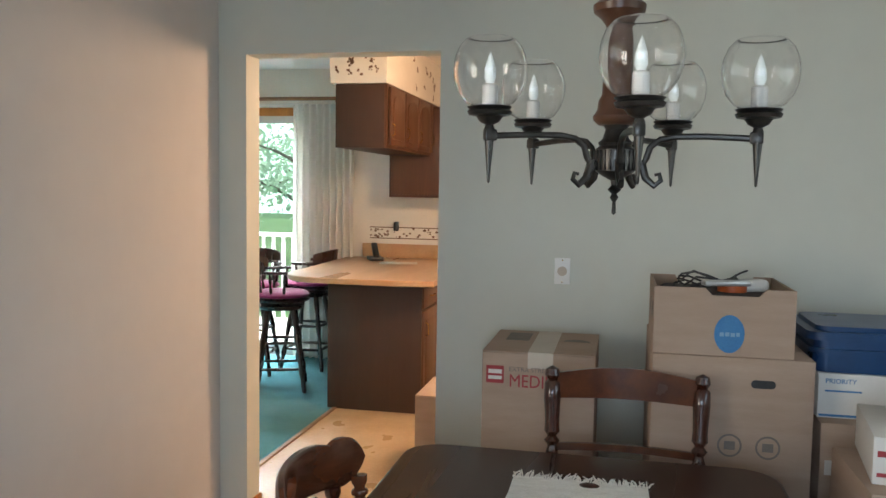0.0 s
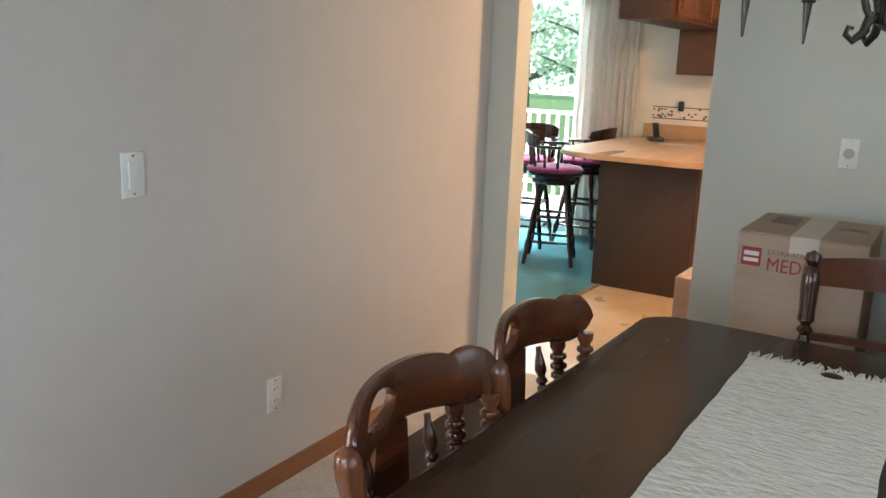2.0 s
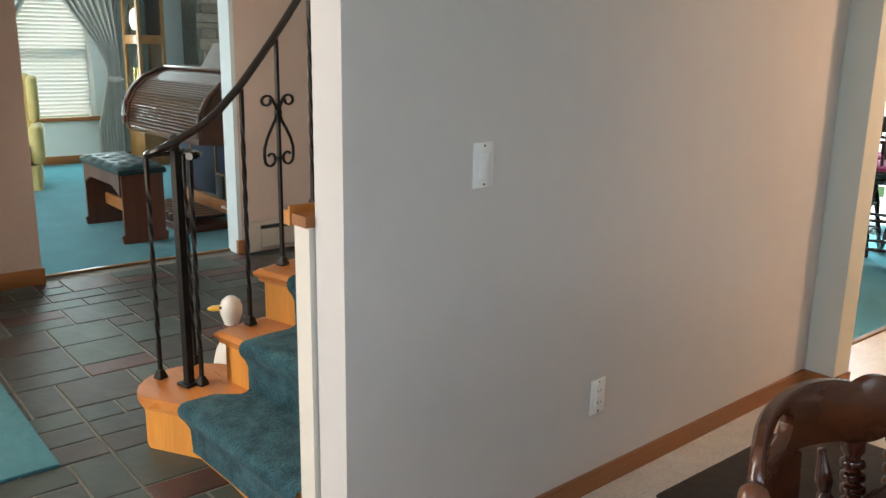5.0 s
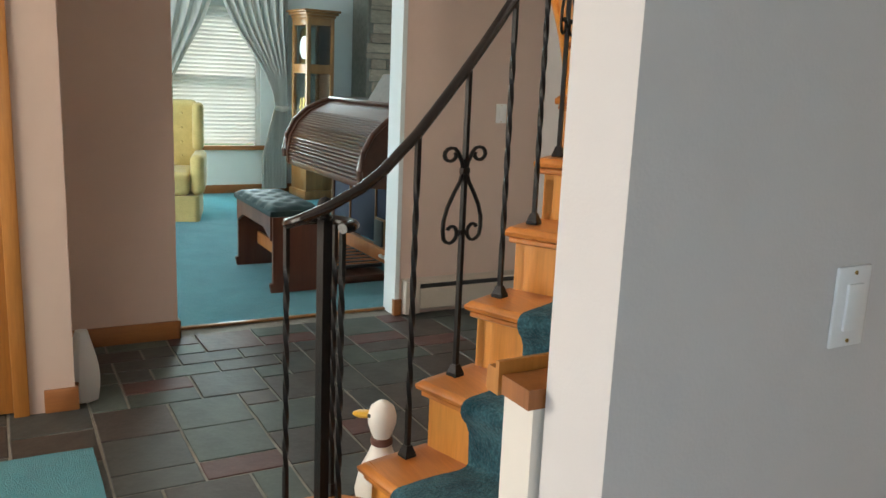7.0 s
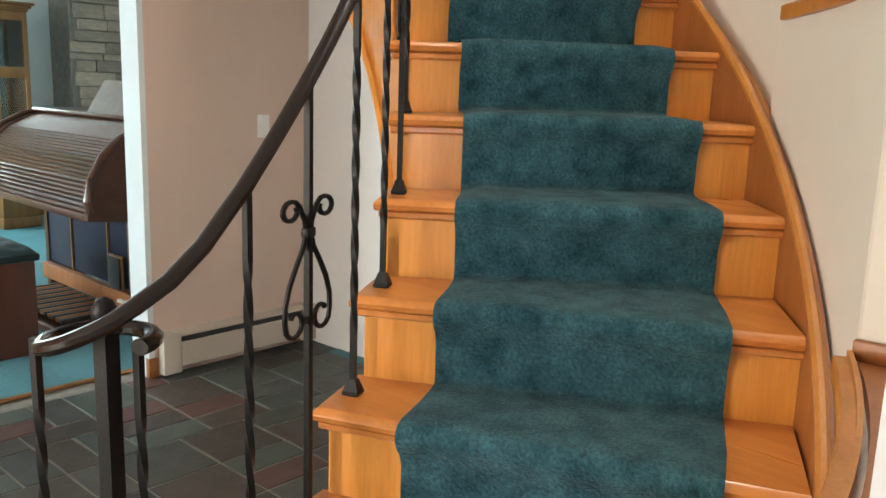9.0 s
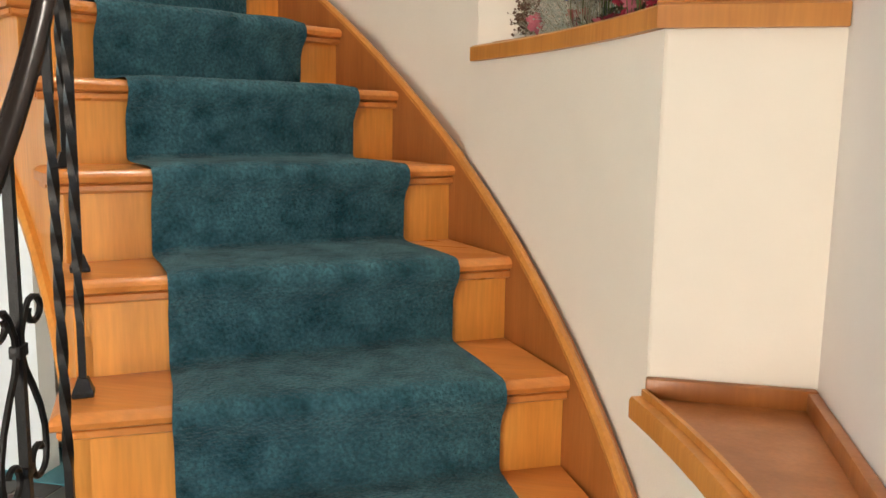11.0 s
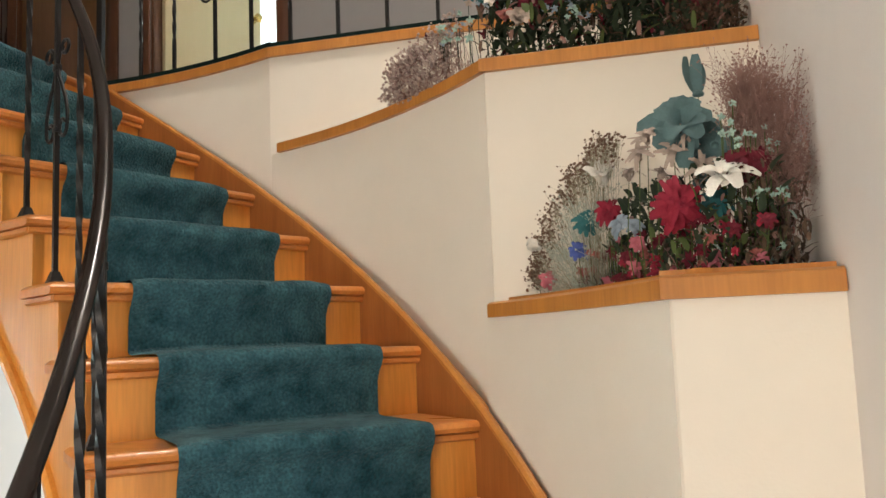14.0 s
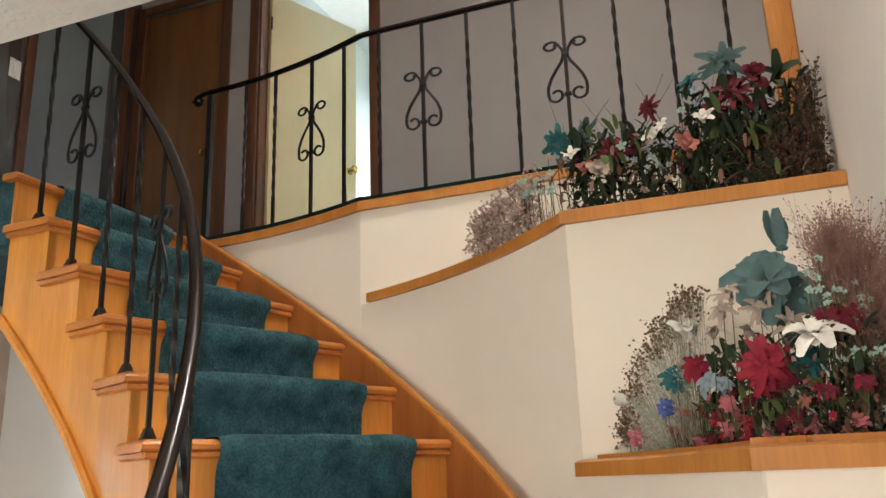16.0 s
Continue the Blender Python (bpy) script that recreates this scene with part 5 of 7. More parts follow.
for i in range(26):
    face = i % 2
    u, z = random.random(), 2.19 + random.random() * 0.28
    for k in range(5):
        a, b = random.uniform(-0.02, 0.02), random.uniform(-0.02, 0.02)
        r = random.uniform(0.005, 0.011)
        if face:
            x = -0.21 + 0.36 * u + a
            g.prism([(x + r * math.cos(q * 1.2566), z + b + r * math.sin(q * 1.2566)) for q in range(5)], 1.9825, 1.984, "y")
        else:
            y = 2.0 + 1.4 * u + a
            g.prism([(y + r * math.cos(q * 1.2566), z + b + r * math.sin(q * 1.2566)) for q in range(5)], 0.1610, 0.1625, "x")
part("sprig_print", g, SPRIG, sof)
wc = thing("hanging_cabinet", "dark stained hanging cabinet with arched panel doors", "cabinet", (0, 2.0, 1.755))
part("body", Geo().rbox(-0.19, 0, 0, 0.14, 1.59, 0.412, 0.003), CABPANEL, wc)
part("face_frame", Geo().box(0.141, 0, 0, 0.158, 1.59, 0.03).box(0.141, 0, 0.385, 0.158, 1.59, 0.412).box(0.141, 0, 0.03, 0.158, 0.03, 0.385), CABWOOD, wc)
for i in range(4):
    y = 0.04 + i * 0.385
    d = part("door", Geo().rbox(0.159, y, 0.02, 0.177, y + 0.365, 0.395, 0.004), CABWOOD, wc)
    arch = [(y + 0.05, 0.06), (y + 0.315, 0.06), (y + 0.315, 0.28)] + [(y + 0.1825 + 0.1325 * math.cos(radians(b)), 0.28 + 0.075 * math.sin(radians(b))) for b in range(15, 166, 15)] + [(y + 0.05, 0.28)]
    part("raised_panel", Geo().prism(arch, 0.177, 0.184, "x"), CABWOOD, d)
    part("pull", Geo().tube([(0.177, y + 0.03, 0.08), (0.195, y + 0.03, 0.09), (0.195, y + 0.03, 0.15), (0.177, y + 0.03, 0.16)], 0.004, 6), BRASS, d)
w2 = thing("wall_cabinet", "dark stained wall cabinet on the far kitchen wall", "cabinet", (0, 3.27, 1.42))
part("body", Geo().rbox(-0.18, 0, 0, 1.4, 0.328, 0.72, 0.003), CABWOOD, w2)
for i in range(3):
    x = -0.16 + i * 0.5
    part("door", Geo().rbox(x, -0.018, 0.02, x + 0.47, 0.0, 0.70, 0.004), CABWOOD, w2)
part("hinge", Geo().rbox(-0.186, 0.03, 0.60, -0.181, 0.05, 0.66, 0.001, 1).rbox(-0.186, 0.03, 0.06, -0.181, 0.05, 0.12, 0.001, 1), BRASS, w2)
ph = thing("desk_phone", "black cordless phone in its cradle on the worktop", "telephone", (-0.30, 3.30, 0.903), 25)
part("cradle", Geo().rbox(-0.06, -0.09, 0, 0.06, 0.09, 0.03, 0.01), DARK, ph)
hs = part("handset", Geo().rbox(-0.025, -0.09, 0, 0.025, 0.09, 0.03, 0.01), DARK, ph, "black handset")
hs.matrix_basis = pose(0, 0.02, 0.065, 35, 0, 0)
single("paper_sheet", Geo().rbox(-0.15, -0.10, 0, 0.15, 0.10, 0.002, 0.0005, 1), LABELW, "sheet of white paper on the worktop", "paper", (-0.05, 3.1, 0.903), 15)
single("wall_bracket", Geo().rbox(-0.02, -0.05, -0.03, 0.02, 0, 0.05, 0.01), DARK, "small dark holder on the wallpapered wall", "holder", (-0.20, 3.598, 1.16))
cb = thing("floor_box", "brown carton on the kitchen floor", "box", (0.86, 1.05, 0))
part("body", Geo().rbox(-0.20, -0.22, 0, 0.28, 0.22, 0.44, 0.004), CARD, cb)
part("top_flap", Geo().rbox(-0.20, -0.22, 0.441, 0.28, 0.22, 0.446, 0.001, 1), CARD, cb)

# bar stools


def stool(place, turn):
    s = thing("bar_stool", "dark turned-wood swivel bar stool with a magenta cushion", "bar stool", place, turn, "stools at the peninsula")
    for a in (45, 135, 225, 315):
        c0, s0 = math.cos(radians(a)), math.sin(radians(a))
        part("leg", bar_lathe((0.25 * c0, 0.25 * s0, 0), (0.13 * c0, 0.13 * s0, 0.64), [(0.014, 0), (0.018, 0.1), (0.014, 0.16), (0.022, 0.24), (0.015, 0.34), (0.019, 0.38), (0.014, 0.45), (0.023, 0.6), (0.016, 0.75), (0.022, 0.9), (0.018, 1)]), STOOLWOOD, s)
    for z, r in ((0.18, 0.213), (0.38, 0.178)):
        for a in (45, 135, 225, 315):
            p0 = (r * math.cos(radians(a)), r * math.sin(radians(a)), z)
            p1 = (r * math.cos(radians(a + 90)), r * math.sin(radians(a + 90)), z)
            part("stretcher", bar_lathe(p0, p1, [(0.009, 0), (0.014, 0.5), (0.009, 1)], 8), STOOLWOOD, s)
    part("swivel", Geo().lathe([(0.16, 0.635), (0.17, 0.65), (0.17, 0.665), (0.10, 0.675), (0.10, 0.69)], 24), STOOLWOOD, s)
    part("seat", Geo().lathe([(0.15, 0.69), (0.205, 0.70), (0.21, 0.715), (0.19, 0.725), (0, 0.72)], 28), STOOLWOOD, s)
    cu = Geo().lathe([(0.17, 0.727), (0.205, 0.737), (0.21, 0.752), (0.19, 0.770), (0.10, 0.776), (0, 0.772)], 24)
    part("cushion", cu, MAGENTA, s, "magenta tied seat cushion")
    back = [(0.20 * math.cos(radians(b)), 0.215 * math.sin(radians(b)), 0.93) for b in range(70, 291, 11)]
    part("arm_rail", Geo().tube(back, 0.017, 8, flat=0.8), STOOLWOOD, s)
    rows = []
    for b in range(120, 241, 10):
        c0, s0 = math.cos(radians(b)), math.sin(radians(b))
        h = 0.075 * math.cos(radians((b - 180) * 1.25)) ** 0.5
        rows.append([(0.205 * c0, 0.22 * s0, 0.94), (0.215 * c0, 0.23 * s0, 0.97 + h)])
    part("crest", Geo().sheet(rows, thick=(-0.02, 0, 0)), STOOLWOOD, s)
    for b in (80, 110, 140, 165, 195, 220, 250, 280):
        c0, s0 = math.cos(radians(b)), math.sin(radians(b))
        part("spindle", bar_lathe((0.17 * c0, 0.175 * s0, 0.715), (0.20 * c0, 0.213 * s0, 0.925), [(0.007, 0), (0.012, 0.4), (0.007, 0.55), (0.013, 0.7), (0.007, 1)], 8), STOOLWOOD, s)
    return s


st = stool((-0.77, 2.47, 0.004), 20)
LOWER = Matrix.Diagonal((1, 1, 0.94, 1))
copy_thing(st, pose(-1.20, 2.92, 0.004, 0, 0, -80) @ LOWER)
copy_thing(st, pose(-0.84, 3.22, 0.004, 0, 0, 180) @ LOWER)
st.scale = (1, 1, 0.94)

# patio door, drapes, rod
WHITEV = material("white_vinyl_frame", (0.75, 0.76, 0.76), (0.72, 0.73, 0.73), scale=4, rough=0.4, fine=0.04)
pd = tagged(thing("door_1", "white framed sliding glass patio door", "patio door", (0, 3.62, 0)), kind="structure")
g = Geo()
for x0, x1 in ((-2.70, -2.63), (-1.90, -1.83), (-1.10, -1.03)):
    g.rbox(x0, 0.0, 0.02, x1, 0.06, 2.10, 0.004)
g.rbox(-2.70, 0.0, 2.04, -1.03, 0.06, 2.12, 0.004).rbox(-2.70, 0.0, 0.0, -1.03, 0.06, 0.10, 0.004)
part("frame", g, WHITEV, pd)
for x0, x1 in ((-2.63, -1.90), (-1.83, -1.10)):
    part("pane", Geo().box(x0, 0.028, 0.10, x1, 0.032, 2.04), PANE, pd).visible_shadow = False
part("head_casing", Geo().rbox(-2.75, -0.035, 2.10, -0.98, -0.02, 2.17, 0.003), OAK, pd, "oak casing above the door")


def drape_geo(x0, x1, z0, z1, waves, depth, at=1.0):
    rows = []
    n = waves * 8
    for j in range(15):
        t = j / 14
        rows.append([(x0 + (x1 - x0) * i / n + 0.004 * noise.noise((i * 0.6, t * 3, 1.0)), depth * math.sin(2 * math.pi * i / 8) * (0.6 + 0.4 * t) * at, z1 + (z0 - z1) * t) for i in range(n + 1)])
    return Geo().sheet(rows, thick=(0, 0.004, 0))


cur = thing("pleated_curtain", "white pleated curtain drawn aside at the patio door", "curtain", (0, 3.50, 0))
part("cloth", drape_geo(-1.10, -0.56, 0.02, 2.19, 9, 0.035), SHEER, cur)
rod = thing("curtain_rod", "wooden curtain rod with a ball finial", "curtain rod", (0, 3.48, 2.235))
part("pole", Geo().tube([(-2.8, 0, 0), (-0.60, 0, 0)], 0.016, 10), CLOCKWOOD, rod)
part("finial", Geo().lathe([(0.018, 0), (0.028, 0.02), (0.03, 0.04), (0.018, 0.065), (0, 0.07)], 14, (-0.60, 0, 0), Matrix.Rotation(radians(90), 3, "Y")), CLOCKWOOD, rod)
part("bracket", Geo().rbox(-0.72, 0.0, -0.03, -0.69, 0.118, -0.01, 0.003), CLOCKWOOD, rod)
single("vertical_door_track", Geo().rbox(-2.75, 0, 0, -1.0, 0.03, 0.03, 0.003), WHITE, "white track above the patio door", "track", (0, 3.565, 2.175))

# outside: deck, railing, lawn, trees
GRASS = material("lawn", (0.09, 0.20, 0.05), (0.06, 0.14, 0.035), scale=2, rough=0.9, fine=0.4)
DECK = material("deck_wood", (0.45, 0.42, 0.38), (0.38, 0.35, 0.31), scale=6, rough=0.8)
structure("ground", Geo().box(-400, 3.9, -0.62, 400, 600, -0.6).box(-400, -600, -0.62, -9.05, 3.9, -0.6).box(4.0, -600, -0.62, 400, 3.9, -0.6).box(-9.05, -600, -0.62, 4.0, -5.2, -0.6), GRASS, "green lawn round the house", "ground")
dk = thing("deck", "weathered pale wooden deck with a white railing", "deck", (0, 3.73, 0))
for i in range(16):
    part("board", Geo().box(-5, 0.02 + i * 0.145, -0.12, 1, 0.155 + i * 0.145, -0.08), DECK, dk)
part("beam", Geo().box(-5, 0.05, -0.598, -4.9, 2.3, -0.121).box(0.9, 0.05, -0.598, 1, 2.3, -0.121), DECK, dk)
for i in range(48):
    part("picket", Geo().box(-5 + i * 0.125, 2.22, -0.08, -4.965 + i * 0.125, 2.255, 0.90), WHITE, dk)
part("top_rail", Geo().rbox(-5.0, 2.18, 0.90, 1.0, 2.30, 0.94, 0.005), WHITE, dk)
part("lower_rail", Geo().rbox(-5.0, 2.21, 0.05, 1.0, 2.265, 0.10, 0.005), WHITE, dk)
BARK = material("bark", (0.24, 0.21, 0.18), (0.17, 0.145, 0.12), scale=10, rough=0.9, bump=0.6)
# leaf colour lifted well past real foliage to stand for outdoor glare
LEAF = translucent("tree_leaf", (0.56, 0.72, 0.58), 0.6)


def tree(place, h, seed, turn=0):
    rng = random.Random(seed)
    t = thing("tree", "leafy green garden tree with a forked trunk", "tree", place, turn, "garden trees")
    g = Geo().tube([(0, 0, 0), (0.05, 0, h * 0.25), (-0.05, 0.05, h * 0.55), (0.03, 0, h * 0.9)], [0.16, 0.13, 0.09, 0.03], 8)
    tips = []
    for i in range(14):
        a, z = rng.uniform(0, 6.28), h * rng.uniform(0.3, 0.85)
        ln = h * rng.uniform(0.2, 0.36)
        tip = (ln * math.cos(a), ln * math.sin(a), z + ln * rng.uniform(0.1, 0.6))
        g.tube([(0, 0, z), (tip[0] * 0.5, tip[1] * 0.5, z + (tip[2] - z) * 0.6), tip], [0.05, 0.03, 0.012], 6)
        tips += [tip, (tip[0] * 0.6, tip[1] * 0.6, z + (tip[2] - z) * 0.7)]
    part("trunk", g, BARK, t)
    c = Geo()
    for tip in tips:
        for _ in range(70):
            p = Vector(tip) + Vector((rng.gauss(0, 0.32), rng.gauss(0, 0.32), rng.gauss(0, 0.28)))
            q = Euler((rng.uniform(0, 6.3), rng.uniform(0, 6.3), rng.uniform(0, 6.3))).to_matrix()
            s = rng.uniform(0.05, 0.10)
            c.add([p + q @ Vector(v) for v in ((-s * 0.5, 0, 0), (0, -s, 0), (s * 0.5, 0, 0.01), (0, s, 0))], [(0, 1, 2, 3)])
    part("crown", c, LEAF, t, "uneven crown of small leaves")
    return t


t1 = tree((-5.2, 14.0, -0.6), 5.0, 3)
for x, y, r in ((-7.6, 15.5, 130), (-5.6, 19.0, 200), (-11.0, 18.0, 300), (-1.0, 19.0, 100), (-9.0, 24.0, 170)):
    copy_thing(t1, pose(x, y, -0.6, 0, 0, r))
BACK = material("far_wood", (0.10, 0.22, 0.08), (0.16, 0.30, 0.12), scale=0.4, rough=0.9, fine=0.5)
g = Geo()
for i in range(90):
    x = -120 + i * 2.6
    hgt = 6 + 3.5 * noise.noise((i * 0.31, 0, 0)) + 1.2 * noise.noise((i * 1.7, 3, 0))
    g.lathe([(1.6, 0), (2.2, hgt * 0.4), (1.7, hgt * 0.75), (0.3, hgt)], 7, (x, 62 + 3 * noise.noise((i * 0.9, 5, 0)), -0.6))
tagged(part("far_woods", g, BACK), "far line of green woods beyond the garden", "woods", kind="stuff")
# emissive sheet: overexposed outdoor brightness put into a mottled pale green glow
DISTANCE_GLOW = bpy.data.materials.new("glowing_distance")
DISTANCE_GLOW.use_nodes = True
hn, hl = DISTANCE_GLOW.node_tree.nodes, DISTANCE_GLOW.node_tree.links
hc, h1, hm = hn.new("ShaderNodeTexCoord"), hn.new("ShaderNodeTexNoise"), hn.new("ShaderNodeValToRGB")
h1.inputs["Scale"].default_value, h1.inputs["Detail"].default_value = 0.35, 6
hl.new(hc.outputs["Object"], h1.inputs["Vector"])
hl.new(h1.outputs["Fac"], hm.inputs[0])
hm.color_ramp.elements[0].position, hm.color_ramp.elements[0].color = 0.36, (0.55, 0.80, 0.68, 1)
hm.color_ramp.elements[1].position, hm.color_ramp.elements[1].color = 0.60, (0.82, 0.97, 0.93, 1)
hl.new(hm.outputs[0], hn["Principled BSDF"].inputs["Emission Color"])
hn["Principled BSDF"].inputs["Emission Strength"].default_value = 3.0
structure("backdrop", Geo().box(-150, 55.5, -0.6, 90, 55.6, 40), DISTANCE_GLOW, "glowing sheet with overexposed green distance coloured in, beyond the garden", "backdrop")

# ---------------------------------------------------------------- entry
# heater
ht = thing("baseboard_heater", "cream enamel baseboard heater along the tan entry wall", "baseboard heater", (-3.67, -0.74, 0))
prof = [(0.001, 0.02), (0.001, 0.215), (0.045, 0.215), (0.065, 0.195), (0.066, 0.185)]
part("back_plate", Geo().prism([(0.001, 0.02), (0.001, 0.225), (0.012, 0.225), (0.012, 0.02)], 0.0, 0.92, "y").move(Matrix.Identity(4)), HEATER, ht)
part("cover", Geo().prism([(0.050, 0.035), (0.066, 0.045), (0.066, 0.165), (0.058, 0.17), (0.050, 0.165)], 0.10, 0.86, "y"), HEATER, ht)
part("top_lip", Geo().prism([(0.012, 0.222), (0.060, 0.205), (0.060, 0.197), (0.012, 0.212)], 0.0, 0.92, "y"), HEATER, ht)
# solid dark block stands for the shade inside the slot
part("slot", Geo().box(0.013, 0.10, 0.05, 0.048, 0.86, 0.196), DARK, ht, "dark block standing for the shaded air slot")
for y in (0.0, 0.86):
    part("end_cap", Geo().rbox(0.0135, y, 0.015, 0.070, y + 0.098, 0.221, 0.008), HEATER, ht)
# duck
dg = Geo()
dg.lathe([(0.0, 0.0), (0.05, 0.0), (0.075, 0.03), (0.085, 0.09), (0.07, 0.16), (0.042, 0.215), (0.030, 0.25), (0.028, 0.27), (0.036, 0.29), (0.046, 0.32), (0.047, 0.345), (0.038, 0.375), (0.018, 0.392), (0, 0.395)], 24)
tail = Geo().lathe([(0.05, 0), (0.045, 0.08), (0.02, 0.17), (0, 0.19)], 14, (0, 0, 0), Matrix.Rotation(radians(-55), 3, "X")).move(Matrix.Translation((0, 0.03, 0.06)))
dg.add(tail.v, tail.f)
dk2 = single("duck_figure", dg, DUCKW, "white painted duck figure with a yellow bill on the slate", "figurine", (-1.585, -1.800, -0.002), -62)
part("bill", Geo().lathe([(0.024, 0), (0.022, 0.03), (0.022, 0.06), (0.012, 0.082), (0, 0.085)], 14, (0, 0, 0), Matrix.Rotation(radians(112), 3, "X")).move(Matrix.Translation((0, -0.038, 0.338)) @ Matrix.Diagonal((1, 1, 0.55, 1))), material("yellow_bill", (0.62, 0.36, 0.02), (0.55, 0.30, 0.02), rough=0.4), dk2, "yellow bill")
for s in (-1, 1):
    part("eye", Geo().lathe([(0.008, 0), (0.006, 0.003), (0, 0.004)], 10, (s * 0.0415, -0.021, 0.350), Matrix.Rotation(radians(90 * s), 3, "Y")), DARK, dk2)
part("collar", Geo().lathe([(0.031, 0.245), (0.036, 0.250), (0.036, 0.266), (0.031, 0.271)], 20), material("brown_ribbon", (0.13, 0.06, 0.045), rough=0.8), dk2, "brown ribbon collar")
# rug
rows = [[(-2.43 + 1.165 * i / 20 + 0.004 * noise.noise((i, 0, j * 0.5)), -4.25 + 1.655 * j / 24 + 0.004 * noise.noise((i * 0.5, 3, j)), 0.012 + 0.002 * noise.noise((i * 0.7, j * 0.7, 0))) for i in range(21)] for j in range(25)]
single("entry_rug", Geo().sheet(rows, thick=(0, 0, -0.010)), TEAL_L, "teal pile rug lying on the slate entry floor", "rug")
# closet door
cd = tagged(thing("door_2", "honey-stained flat closet door with oak casing", "closet door", (-2.865, -2.79, 0)), kind="structure")
part("leaf", Geo().rbox(-0.045, -0.775, 0.012, -0.012, -0.055, 2.03, 0.004), PINE, cd)
part("casing", Geo().rbox(-0.005, -0.058, 0, 0.016, 0.0, 2.08, 0.004).rbox(-0.005, -0.83, 0, 0.016, -0.775, 2.08, 0.004).rbox(-0.005, -0.83, 2.03, 0.0155, 0.0, 2.09, 0.004), PINE, cd)
part("knob", Geo().lathe([(0.012, 0), (0.012, 0.02), (0.026, 0.035), (0.028, 0.05), (0.015, 0.062), (0, 0.064)], 16, (-0.011, -0.70, 0.95), Matrix.Rotation(radians(90), 3, "Y")), BRASS, cd)
# cloth bag beyond the closet corner
g = Geo()
rows = []
for j in range(13):
    t = j / 12
    rows.append([((0.10 + 0.05 * math.sin(math.pi * t)) * (1 - 0.55 * t) * math.cos(2 * math.pi * i / 18) * (1 + 0.08 * math.sin(i * 3)), (0.09 + 0.05 * math.sin(math.pi * t)) * (1 - 0.55 * t) * math.sin(2 * math.pi * i / 18) * (1 + 0.08 * math.cos(i * 2)), 0.34 * t) for i in range(19)])
single("canvas_bag", g.sheet(rows).add(rows[0][:-1], [tuple(range(18))]).add(rows[-1][:-1], [tuple(range(18))]), SHEER, "cream canvas bag slumped by the closet corner", "bag", (-2.975, -2.575, -0.002)).scale = (0.62, 0.62, 0.9)
# front door and sidelight, unseen behind the walk, sited to suit the entry light
fd = tagged(thing("door_3", "unseen glazed front door with white frame", "front door", (-0.6, -5.06, 0)), kind="structure")
part("frame", Geo().rbox(-2.2, 0, 0, -2.12, 0.06, 2.36, 0.004).rbox(-0.58, 0, 0, -0.5, 0.06, 2.36, 0.004).rbox(-1.42, 0, 0, -1.36, 0.06, 2.28, 0.004).rbox(-2.12, 0, 2.28, -0.58, 0.06, 2.36, 0.004).rbox(-2.12, 0, 0, -0.58, 0.06, 0.06, 0.004), WHITE, fd)
for x0, x1 in ((-2.12, -1.42), (-1.36, -0.58)):
    part("pane", Geo().box(x0, 0.028, 0.06, x1, 0.032, 2.28), PANE, fd).visible_shadow = False
# unseen front windows, added as openings for the daylight lamps
for k, (x0, x1, z0, z1, label) in enumerate(((0.85, 2.35, 0.8, 2.1, "unseen white framed dining room window"), (-7.3, -5.1, 0.65, 2.15, "unseen white framed living room window added for light"))):
    wdw = tagged(thing("window_%d" % (k + 1), label, "window", (0, -5.06, 0)), kind="structure")
    part("frame", Geo().rbox(x0, 0, z0, x0 + 0.06, 0.05, z1, 0.004).rbox(x1 - 0.06, 0, z0, x1, 0.05, z1, 0.004).rbox(x0 + 0.06, 0, z1 - 0.06, x1 - 0.06, 0.05, z1, 0.004).rbox(x0 + 0.06, 0, z0, x1 - 0.06, 0.05, z0 + 0.06, 0.004), WHITE, wdw)
    part("pane", Geo().box(x0 + 0.06, 0.024, z0 + 0.06, x1 - 0.06, 0.028, z1 - 0.06), PANE, wdw).visible_shadow = False
# unseen side window, added and sited to suit the dining room light
wdw = tagged(thing("window_3", "unseen white framed dining room side window", "window", (3.90, 0, 0)), kind="structure")
part("frame", Geo().rbox(0, -3.4, 0.75, 0.05, -3.34, 2.15, 0.004).rbox(0, -1.26, 0.75, 0.05, -1.2, 2.15, 0.004).rbox(0, -2.33, 0.75, 0.05, -2.27, 2.15, 0.004).rbox(0, -3.34, 2.09, 0.05, -1.26, 2.15, 0.004).rbox(0, -3.34, 0.75, 0.05, -1.26, 0.81, 0.004), WHITE, wdw)
part("pane", Geo().box(0.024, -3.34, 0.81, 0.028, -1.26, 2.09), PANE, wdw).visible_shadow = False

# ---------------------------------------------------------------- living room
wdw = tagged(thing("window_4", "living room window with a lowered white blind and oak sill", "window", (-8.9, 0, 0)), kind="structure")
part("window_frame", Geo().rbox(-0.07, -1.15, 0.55, -0.01, -1.09, 2.1, 0.004).rbox(-0.07, -0.16, 0.55, -0.01, -0.10, 2.1, 0.004).rbox(-0.07, -1.09, 1.30, -0.02, -0.16, 1.36, 0.004), WHITE, wdw)
part("window_sill", Geo().rbox(-0.05, -1.22, 0.505, 0.06, -0.04, 0.553, 0.006), TRIM, wdw)
part("pane", Geo().box(-0.065, -1.09, 0.55, -0.060, -0.16, 2.1), PANE, wdw).visible_shadow = False
